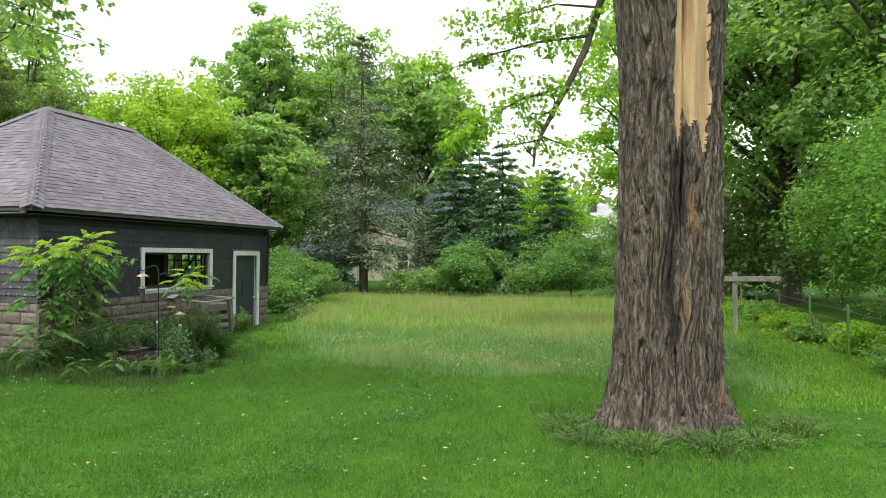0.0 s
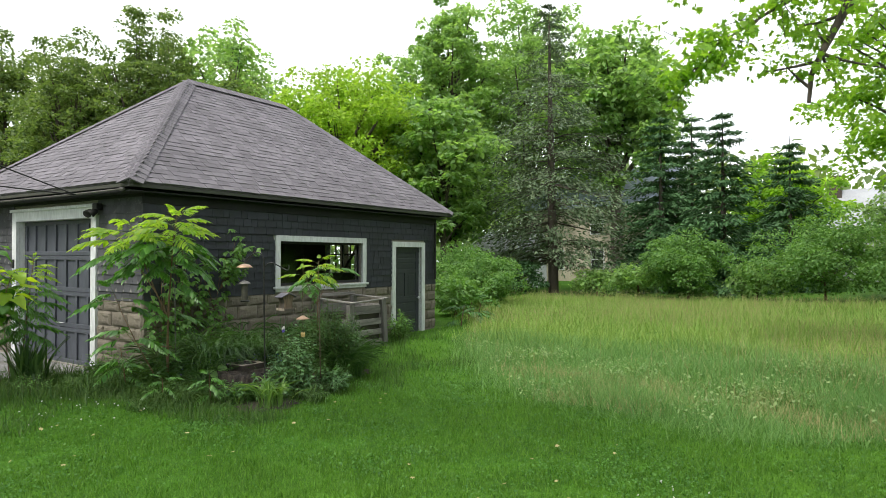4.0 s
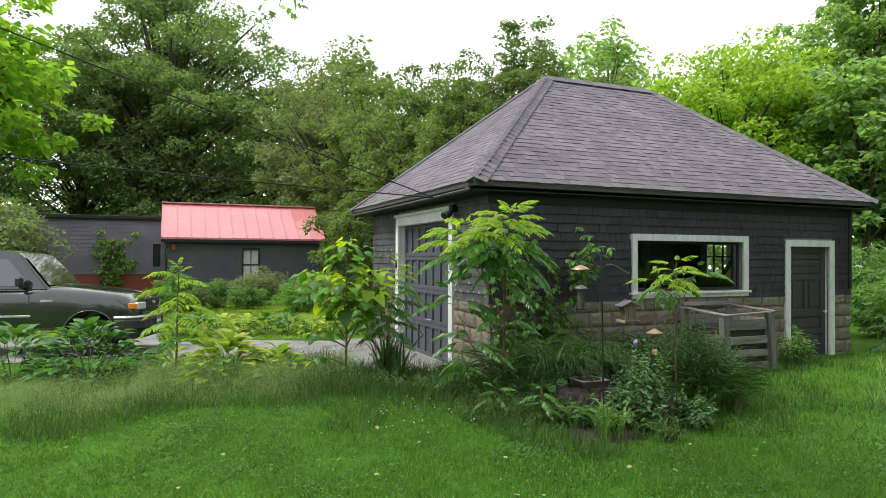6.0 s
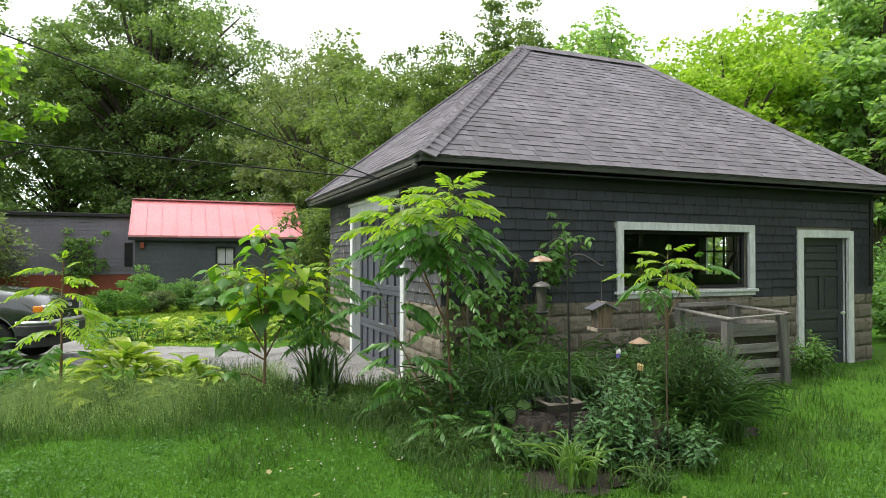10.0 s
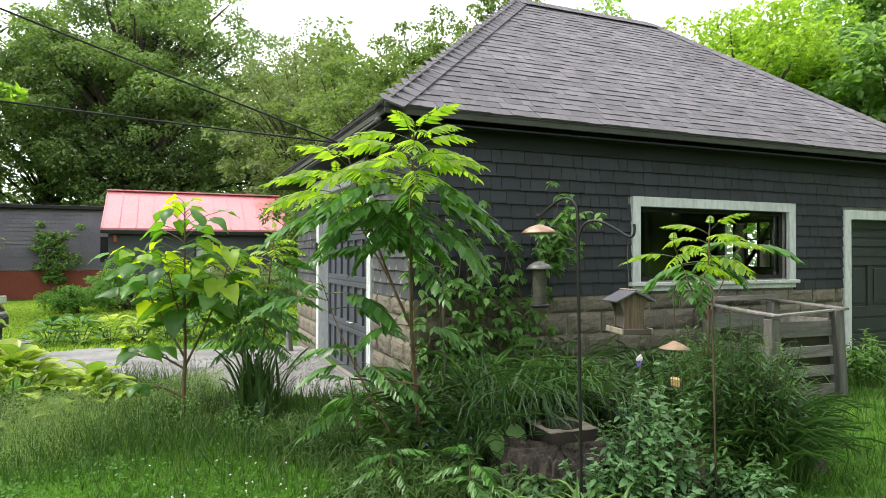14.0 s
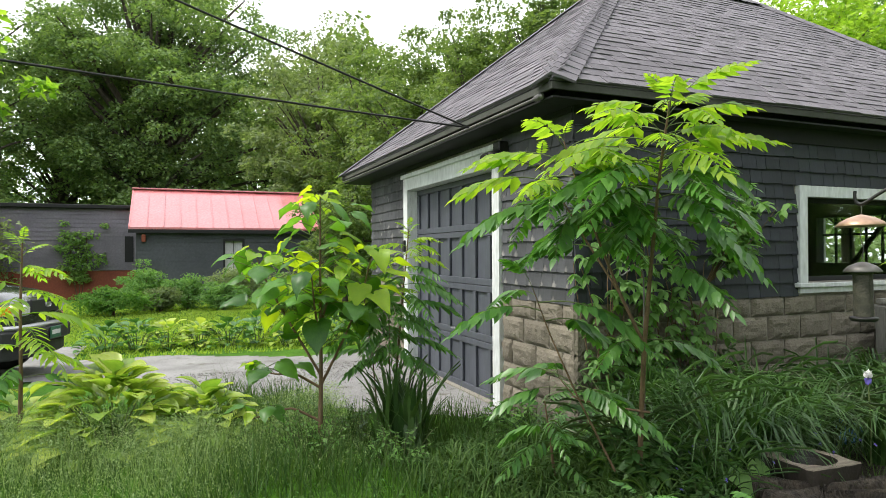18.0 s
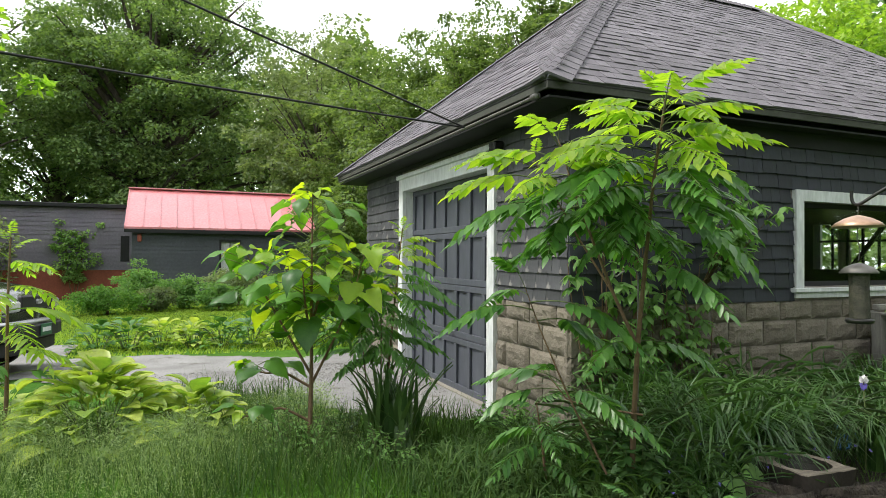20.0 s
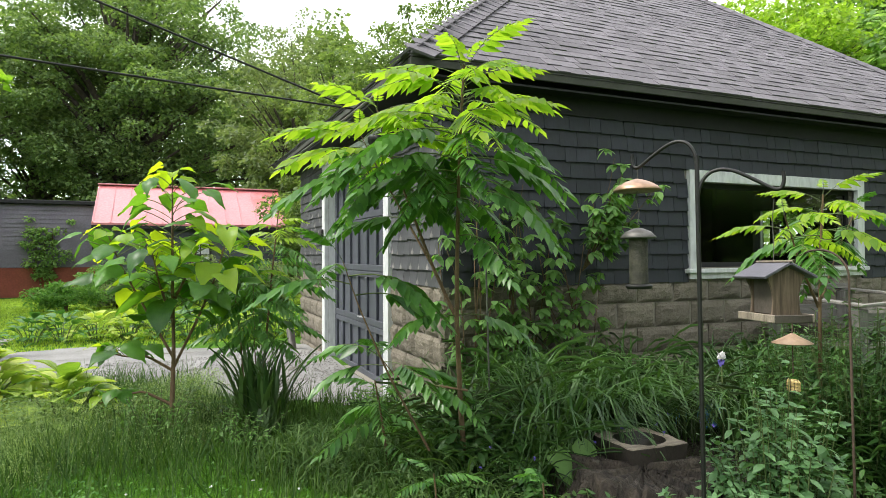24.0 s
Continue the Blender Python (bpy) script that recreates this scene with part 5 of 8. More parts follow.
# ---- grass ----
BLADE = np.array([(-0.5, 0, 0), (0.5, 0, 0), (0.12, 0.5, 1)])
BLADE_F = np.array([(0, 1, 2)])
TALL = np.array([(-0.5, 0, 0), (0.5, 0, 0), (0.32, 0.18, 0.55), (-0.32, 0.18, 0.55), (0, 0.6, 1)])
TALL_F = np.array([(0, 1, 2), (0, 2, 3), (3, 2, 4)])
ARCHED = np.array([(-0.5, 0, 0), (0.5, 0, 0), (0.5, 0.16, 0.6), (-0.5, 0.16, 0.6), (0.42, 0.5, 0.96), (-0.42, 0.5, 0.96), (0.25, 0.9, 0.92), (-0.25, 0.9, 0.92), (0, 1.25, 0.66)])
ARCHED_F = np.array([(0, 1, 2), (0, 2, 3), (3, 2, 4), (3, 4, 5), (5, 4, 6), (5, 6, 7), (7, 6, 8)])


def meadow_here(x, y):
    wob = 0.35 * np.sin(x * 1.1) + 0.2 * np.sin(x * 2.7 + 1)
    left = np.maximum(-3.5 - 0.68 * (y - 8.9), -11.3) + 0.25 * np.sin(y * 0.9)
    return (y > 8.9 + wob - 0.09 * x) & (x > left) & (x < 3.3 + 0.02 * (y - 9) + 0.2 * np.sin(y)) & (y < 26.4)


def garage_here(x, y):
    return (x > GX0 - 0.1) & (x < GX1 + 0.06) & (y > GY0 - 0.06) & (y < GY1 + 0.1)


def blades(rng, x, y, width, height, lean, shape):
    n = len(x)
    z = ground_z(x, y)
    rot = turns(rng.uniform(0, 2 * np.pi, n), rng.normal(0, 0.25, n), rng.normal(0, 0.25, n))
    return scatter(shape[0], shape[1], np.stack([x, y, z - 0.004], axis=1), rot, np.stack([width, height * lean, height], axis=1))


def spread(rng, n, x0, x1, y0, y1):
    return rng.uniform(x0, x1, n), rng.uniform(y0, y1, n)


rng = np.random.default_rng(21)
vs, fs, o = [], [], 0
for count, (x0, x1, y0, y1), w, h in ((400000, (-8.3, 3.2, 1.6, 9.6), 0.0056, 0.052), (70000, (-6.5, 6.5, 3.5, 12.0), 0.009, 0.06), (60000, (-8.2, 5.2, 9.0, 27.5), 0.016, 0.085), (30000, (-9.5, 5, -3, 3.5), 0.011, 0.07)):
    x, y = spread(rng, count, x0, x1, y0, y1)
    keep = ~(meadow_here(x, y) | garage_here(x, y) | drive_here(x, y) | bed_here(x, y) | (np.hypot(x - TX, y - TY) < 0.6))
    x, y = x[keep], y[keep]
    tuft = 0.75 + 0.25 * np.sin(x * 3.1 + np.sin(y * 2.3) * 2) * np.sin(y * 2.7 + np.sin(x * 1.9)) + 0.28 * np.sin(x * 13 + 3 * np.sin(y * 5)) * np.sin(y * 11 + 3 * np.sin(x * 4))
    hh = h * tuft * rng.uniform(0.55, 1.35, len(x))
    v, f = blades(rng, x, y, w * rng.uniform(0.7, 1.3, len(x)), hh, rng.uniform(0.3, 1.2, len(x)), (BLADE, BLADE_F))
    vs.append(v)
    fs.append(f + o)
    o += len(v)
part("lawn_grass", mesh_from("lawn_grass", np.concatenate(vs), np.concatenate(fs)), M_LAWN, label="short mown bright green lawn", kind="stuff")

# low clover and plantain in loose patches among the mown blades
cx, cy = spread(rng, 260, -8.0, 4.0, 1.2, 10.5)
pick = rng.integers(0, len(cx), 60000)
reach = rng.uniform(0.12, 0.5, len(cx))[pick]
x, y = cx[pick] + rng.normal(0, 1, len(pick)) * reach, cy[pick] + rng.normal(0, 1, len(pick)) * reach * 0.8
keep = ~(meadow_here(x, y) | garage_here(x, y) | drive_here(x, y) | bed_here(x, y) | (np.hypot(x - TX, y - TY) < 0.6))
x, y = x[keep], y[keep]
v, f = scatter(LEAF * np.array([1, 1.1, 1]), LEAF_F, np.stack([x, y, ground_z(x, y) + rng.uniform(0.015, 0.055, len(x))], axis=1),
               turns(rng.uniform(0, 6.3, len(x)), rng.normal(0, 0.35, len(x)), rng.normal(0, 0.35, len(x))), rng.uniform(0.012, 0.030, len(x)))
part("clover_leaves", mesh_from("clover_leaves", v, f), M_CLOVER, label="low dark clover patches in the lawn", kind="stuff")

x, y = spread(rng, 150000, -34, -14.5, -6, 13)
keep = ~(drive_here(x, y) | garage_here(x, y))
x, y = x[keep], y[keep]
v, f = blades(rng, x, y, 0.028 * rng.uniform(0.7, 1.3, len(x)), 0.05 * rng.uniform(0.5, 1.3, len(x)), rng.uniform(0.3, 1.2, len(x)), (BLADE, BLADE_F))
x2, y2 = spread(rng, 42000, 3.2, 6.4, 7.5, 26)
keep = ~meadow_here(x2, y2)
x2, y2 = x2[keep], y2[keep]
v2, f2 = blades(rng, x2, y2, 0.012 * rng.uniform(0.7, 1.3, len(x2)), 0.06 * rng.uniform(0.5, 1.4, len(x2)), rng.uniform(0.3, 1.2, len(x2)), (BLADE, BLADE_F))
part("path_grass", mesh_from("path_grass", v2, f2), M_LAWN_PATH, label="yellowish mown grass along the fence, sunlight put into its colour", kind="stuff")
part("far_lawn_grass", mesh_from("far_lawn_grass", v, f), M_LAWN_FAR, label="yellowish lawn beyond the drive, sunlight put into its colour", kind="stuff")
for count, (x0, x1, y0, y1), w, h, mat, label in ((150000, (-6.8, 4, 8.2, 14), 0.0062, 0.19, M_MEADOW, "tall unmown blue-green meadow grass"),
                                                  (85000, (-11.5, 4.5, 13, 27), 0.015, 0.22, M_MEADOW_DRY, "tall unmown meadow grass, yellowing in patches")):
    x, y = spread(rng, count, x0, x1, y0, y1)
    keep = meadow_here(x + rng.normal(0, 0.22, len(x)), y + rng.normal(0, 0.22, len(x)))
    x, y = x[keep], y[keep]
    tuft = 0.85 + 0.35 * np.sin(x * 1.7 + np.sin(y * 1.3) * 2) * np.sin(y * 1.5 + np.sin(x * 1.1)) + 0.2 * np.sin(x * 6 + 2 * np.sin(y * 3)) * np.sin(y * 5)
    v, f = blades(rng, x, y, w * rng.uniform(0.7, 1.3, len(x)), h * tuft * rng.uniform(0.45, 1.5, len(x)), rng.uniform(0.5, 2.0, len(x)), (BLADE, BLADE_F))
    part("meadow_grass", mesh_from("meadow_grass", v, f), mat, label=label, kind="stuff")
x, y = spread(rng, 21000, -11, 3.6, 9.5, 26.5)
keep = meadow_here(x, y) & (np.sin(x * 0.7 + 1.3) * np.cos(y * 0.45) + np.clip((y - 13) * 0.1, -0.5, 0.5) + rng.normal(0, 0.5, len(x)) > 0.25)
x, y = x[keep], y[keep]
v, f = blades(rng, x, y, 0.008 * rng.uniform(0.6, 1.4, len(x)), rng.uniform(0.32, 0.55, len(x)), rng.uniform(0.1, 0.5, len(x)), (TALL * np.array([0.6, 1, 1]), TALL_F))
part("meadow_seed_stalks", mesh_from("meadow_seed_stalks", v, f), M_SEED, label="straw-coloured seed stalks in the meadow", kind="stuff")


cx, cy = spread(rng, 26, -5.2, 2.5, 8.7, 10.6)
pick = rng.integers(0, len(cx), 7000)
x, y = cx[pick] + rng.normal(0, 0.24, len(pick)), cy[pick] + rng.normal(0, 0.16, len(pick))
keep = meadow_here(x, y)
x, y = x[keep], y[keep]
v, f = blades(rng, x, y, 0.006 * rng.uniform(0.6, 1.4, len(x)), rng.uniform(0.05, 0.22, len(x)), rng.uniform(0.4, 2.2, len(x)), (BLADE, BLADE_F))
part("dry_thatch", mesh_from("dry_thatch", v, f), M_SEED, label="flattened dry grass at the meadow's edge", kind="stuff")


def fringe_here(x, y):
    """Unmown edges: along the bed, the bin, the drive and the foot of the maple."""
    a = (y > 2.0) & (y < 5.9) & (x < -7.9 - 0.3 * (y - 4) * (y < 4) + 0.25 * np.sin(y * 3)) & (x > -11.2)
    b = (np.hypot(x - TX, y - TY) < 1.5 + 0.3 * np.sin(3 * np.arctan2(y - TY, x - TX))) & (y < TY + 0.3)
    c = (x > -8.2) & (x < -7.0 + 0.2 * np.sin(y * 4)) & (y > 11.3) & (y < 13.0)
    d = (x > -8.25) & (x < -5.3 + 0.3 * np.sin(y * 3)) & (y > 6.2 + 0.2 * (x + 7)) & (y < 11.2)
    e = (x > -8.4) & (x < -6.85 + 0.25 * np.sin(y * 4)) & (y > 4.9 + 0.2 * np.sin(x * 5)) & (y < 6.7) & (np.sin(x * 37.1) * np.sin(y * 41.3) > -0.4)
    g = (x > -9.5) & (x < -7.6 + 0.2 * np.sin(y * 5)) & (y > 5.45 + 0.2 * np.sin(x * 4)) & (y < 7.15)
    return (a | b | c | d | e | g) & (np.hypot(x + 5.66, y - 7.32) > 0.20)


x, y = spread(rng, 190000, -11.2, 3.6, 2.0, 13.2)
keep = fringe_here(x, y) & ~drive_here(x, y) & ~garage_here(x, y) & (rng.random(len(x)) < np.where(x > -4, 0.5, np.where((x > -8) & (y > 7), 0.35, 0.95)))
x, y = x[keep], y[keep]
hh = np.where((x > -9.5) & (x < -7.6) & (y > 5.5) & (y < 7.15), 0.24, np.where((x > -8.0) & (y < 6.5) & (x < -6), 0.125, np.where(x > -4, 0.13, np.where((y < 6.2) & (x < -7.8), np.where(y < 4.7, 0.15, 0.27), 0.17))))
hh = hh * (0.72 + 0.25 * np.sin(x * 4) * np.sin(y * 3.3) + 0.35 * np.sin(x * 15 + 3 * np.sin(y * 6)) * np.sin(y * 13 + 3 * np.sin(x * 5))) * rng.uniform(0.5, 1.5, len(x))
v, f = blades(rng, x, y, 0.0075 * rng.uniform(0.6, 1.5, len(x)), hh, rng.uniform(0.2, 0.8, len(x)), (TALL, TALL_F))
part("rough_grass", mesh_from("rough_grass", v, f), M_ROUGH_GRASS, label="long uncut grass at the edges of bed and drive, shade put into its dark colour", kind="stuff")

# fine pale weeds standing between the lawn and the drive
x, y = spread(rng, 60000, -10.4, -7.8, 0.4, 6.0)
edge = -8.15 + 0.22 * np.sin(y * 3) + 0.12 * np.sin(y * 7)
room = np.clip((edge - x) / 0.5, 0, 1) * np.clip((x + 10.6) / 0.5, 0, 1)
tall = (0.16 + 0.28 * room) * (0.72 + 0.28 * np.sin(x * 3.3 + y) * np.sin(y * 2.9)) * np.where(y > 4.9, 0.7, np.where(y < 3.1, 0.65, 1.0))
keep = (x < edge) & (rng.random(len(x)) < np.clip((y - 0.4) / 1.2, 0, 1)) & (np.hypot(x + 9.85, y - 4.3) > 0.42) & (np.hypot(x + 10.4, y - 2.5) > 0.6) & ~drive_here(x, y) & (rng.random(len(x)) < 0.35 + 0.65 * room)
x, y, tall = x[keep], y[keep], tall[keep]
n = len(x)
h = tall * rng.random(n) ** 0.6
p3 = np.stack([x + rng.normal(0, 0.03, n), y + rng.normal(0, 0.03, n), ground_z(x, y) + h], axis=1)
k = 2
v, f = scatter(LEAF * np.array([1, 0.55, 1]), LEAF_F, np.repeat(p3, k, axis=0) + rng.normal(0, 0.016, (n * k, 3)), turns(rng.uniform(0, 6.3, n * k), rng.normal(-0.1, 0.5, n * k), rng.normal(0, 0.5, n * k)), 0.0165 * rng.uniform(0.5, 1.4, n * k))
pick = slice(0, n, 4)
sv, sf = blades(rng, x[pick], y[pick], 0.0032 * np.ones(len(x[pick])), tall[pick] * rng.uniform(0.6, 1.25, len(x[pick])), rng.uniform(0.1, 0.9, len(x[pick])), (BLADE, BLADE_F))
part("pale_weeds", mesh_from("pale_weeds", np.concatenate([v, sv]), np.concatenate([f, sf + len(v)])), M_WEED, label="fine pale weeds along the drive's edge", kind="stuff")

# soft tangled grass round the foot of the bed's plants
x, y = spread(rng, 14000, -8.3, -5.3, 6.0, 7.9)
front = 6.35 + 0.30 * (x + 7) + 0.15 * np.sin(x * 5) + 0.55 * np.clip(x + 6.6, 0, 2)
keep = (y > front) & (y < front + 0.95) & (np.hypot(x + 6.55, y - 7.7) > 0.55) & (np.hypot(x + 5.62, y - 7.30) > 0.5) & ~garage_here(x, y)
x, y = x[keep], y[keep]
room = np.clip((y - front[keep]) / 0.35, 0.35, 1)
v, f = blades(rng, x, y, 0.009 * rng.uniform(0.6, 1.5, len(x)), 0.16 * room * rng.uniform(0.5, 1.2, len(x)), rng.uniform(0.5, 1.5, len(x)), (ARCHED, ARCHED_F))
part("tangled_grass", mesh_from("tangled_grass", v, f), M_ROUGH_GRASS, label="soft tangled grass in front of the bed", kind="stuff")

# the dense thicket of long thin leaves behind the stump, fountain beside fountain along the block wall
cx, cy = spread(rng, 46, -8.1, -6.95, 7.5, 10.3)
keep = (np.hypot(cx + 6.55, cy - 7.8) > 0.62) & (np.hypot(cx + 7.55, cy - 9.12) > 0.32) & (np.hypot(cx + 7.2, cy - 8.75) > 0.22)
cx, cy = np.repeat(cx[keep], 100), np.repeat(cy[keep], 100)
n = len(cx)
yaw = rng.uniform(0, 2 * np.pi, n)
x, y = cx - 0.07 * np.sin(yaw) + rng.normal(0, 0.02, n), cy + 0.07 * np.cos(yaw) + rng.normal(0, 0.02, n)
tall = np.repeat(rng.uniform(0.34, 0.58, n // 100), 100) * rng.uniform(0.55, 1.1, n)
v, f = scatter(ARCHED, ARCHED_F, np.stack([x, y, ground_z(x, y) - 0.01], axis=1), turns(yaw, rng.normal(0, 0.12, n), rng.normal(0, 0.15, n)),
               np.stack([0.016 * rng.uniform(0.6, 1.4, n), tall * rng.uniform(0.5, 1.15, n), tall], axis=1))
part("daylily_thicket", mesh_from("daylily_thicket", v, f), M_STRAP, label="dense thicket of long thin arching leaves", kind="stuff")

# small leafy weeds along the mown edge of the meadow
x, y = spread(rng, 22000, -6.2, 3.5, 8.2, 12.5)
keep = meadow_here(x, y) & (np.sin(x * 2.3 + y) * np.sin(y * 1.9 - x) + rng.normal(0, 0.4, len(x)) > 0.25)
x, y = x[keep], y[keep]
h = 0.22 * rng.random(len(x)) ** 0.7
v, f = scatter(LEAF * np.array([1, 0.9, 1]), LEAF_F, np.stack([x, y, ground_z(x, y) + h], axis=1), turns(rng.uniform(0, 6.3, len(x)), rng.normal(0, 0.5, len(x)), rng.normal(0, 0.5, len(x))), 0.04 * rng.uniform(0.5, 1.4, len(x)))
part("meadow_weeds", mesh_from("meadow_weeds", v, f), M_WEED, label="small leafy weeds among the meadow grass", kind="stuff")


# ---- garden plants ----
LEAFLET = np.array([(0, 0, 0), (0.28, 0.15, 0.035), (0.62, 0.125, 0.01), (1, 0, -0.1), (0.62, -0.125, 0.01), (0.28, -0.15, 0.035), (0.3, 0, 0), (0.64, 0, -0.03)])
LEAFLET_F = np.array([(0, 6, 1), (6, 2, 1), (6, 7, 2), (7, 3, 2), (0, 5, 6), (5, 7, 6), (5, 4, 7), (4, 3, 7)])


def along(points, k):
    pts = np.asarray(points, dtype=float)
    s = np.linspace(0, 1, len(pts))
    return np.array([np.interp(k, s, pts[:, j]) for j in range(3)])


def frond_arrays(length, pairs, leaflet, seed, rise=0.25, droop=0.55, hang=0.45):
    """A feather-shaped leaf along x from its stalk, as arrays."""
    rng = np.random.default_rng(seed)
    t = np.linspace(0, 1, 9)
    bowy = rng.normal(0, 0.06) * length
    curve = np.stack([length * (t - 0.10 * droop * t ** 3), bowy * t * t, length * (rise * t - droop * t ** 2.2)], axis=1)
    rv, rf = tube_arrays(curve, np.linspace(0.0042, 0.0016, 9), 4)
    ps, rots, sizes = [], [], []
    for i in range(pairs):
        k = 0.2 + 0.78 * i / (pairs - 1)
        p = np.array([np.interp(k, t, curve[:, j]) for j in range(3)])
        slope = -math.atan2(np.interp(min(1, k + 0.06), t, curve[:, 2]) - np.interp(k - 0.06, t, curve[:, 2]), 0.12 * length)
        size = leaflet * (0.62 + 0.5 * math.sin(math.pi * min(1, k * 0.95)) ** 0.8) * (1 - 0.35 * max(0, k - 0.75) / 0.25)
        for s in (1, -1):
            ps.append(p)
            rots.append((s * (1.12 - 0.35 * k + rng.normal(0, 0.09)), hang * rng.uniform(0.5, 1.4) + 0.3 * slope, s * rng.normal(-0.25, 0.15)))
            sizes.append(size * rng.uniform(0.88, 1.1))
    ps.append(curve[-1])
    rots.append((0.0, 0.5, 0.0))
    sizes.append(leaflet * 0.75)
    rots = np.array(rots)
    lv, lf = scatter(LEAFLET, LEAFLET_F, np.array(ps), turns(rots[:, 0], rots[:, 1], rots[:, 2]), np.array(sizes))
    tri = np.concatenate([rf[:, [0, 1, 2]], rf[:, [0, 2, 3]]])
    return np.concatenate([rv, lv]), np.concatenate([tri, lf + len(rv)])


def frond_mesh(*a, **k):
    v, f = frond_arrays(*a, **k)
    return mesh_from("frond", v, f)


LEAFLET_ME = [mesh_from("leaflet", LEAFLET * np.array([1, k, 1]), LEAFLET_F) for k in (1.12, 1.25, 1.38)]
LEAFLET_ME2 = [mesh_from("leaflet", LEAFLET * np.array([1, k, 1]), LEAFLET_F) for k in (1.1, 1.22, 1.35)]
for a_, b_ in zip(LEAFLET_ME, LEAFLET_ME2):
    a_.materials.append(M_SUMAC)
    b_.materials.append(M_SUMAC_NEW_LIT)


def frond_parts(parent, m, young, length, pairs, leaflet, seed, rise, droop, hang):
    """A feather leaf whose leaflets are parts of their own on the leaf stalk."""
    r = random.Random(seed)
    t = np.linspace(0, 1, 9)
    bowy = r.gauss(0, 0.06) * length
    curve = np.stack([length * (t - 0.10 * droop * t ** 3), bowy * t * t, length * (rise * t - droop * t ** 2.2)], axis=1)
    stalk = part("frond", tubes("frond", [(curve, np.linspace(0.0042, 0.0016, 9))], 4), M_STEM_GREEN, parent, m=m)
    pick = LEAFLET_ME2 if young else LEAFLET_ME
    for i in range(pairs):
        k = 0.34 + 0.64 * i / (pairs - 1)
        q = along(curve, k)
        slope = -math.atan2(np.interp(min(1, k + 0.06), t, curve[:, 2]) - np.interp(k - 0.06, t, curve[:, 2]), 0.12 * length)
        size = leaflet * (0.62 + 0.5 * math.sin(math.pi * min(1, k * 0.95)) ** 0.8) * (1 - 0.35 * max(0, k - 0.75) / 0.25)
        for s in (1, -1):
            z = size * r.uniform(0.88, 1.1)
            turn = Euler((s * r.gauss(-0.25, 0.15), hang * r.uniform(0.5, 1.4) + 0.3 * slope, s * (1.12 - 0.35 * k + r.gauss(0, 0.09))))
            part("leaflet", r.choice(pick), None, stalk, m=Matrix.LocRotScale(Vector(q), turn, (z, z, z)))
    z = leaflet * 0.75
    part("leaflet", pick[1], None, stalk, m=Matrix.LocRotScale(Vector(curve[-1]), Euler((0, 0.5, 0)), (z, z, z)))


FRONDS_OLD = [frond_mesh(0.68, 10, 0.165, s, 0.16, 0.5, 0.5) for s in range(5)]
FRONDS_NEW = [frond_mesh(0.58, 9, 0.150, s, 0.30, 0.55, 0.42) for s in range(10, 15)]
FRONDS_TIP = [frond_mesh(0.30, 8, 0.085, s, 0.7, 0.5, 0.25) for s in range(20, 23)]
for me in FRONDS_OLD:
    me.materials.append(M_SUMAC)
for me in FRONDS_NEW + FRONDS_TIP:
    me.materials.append(M_SUMAC_NEW_LIT)


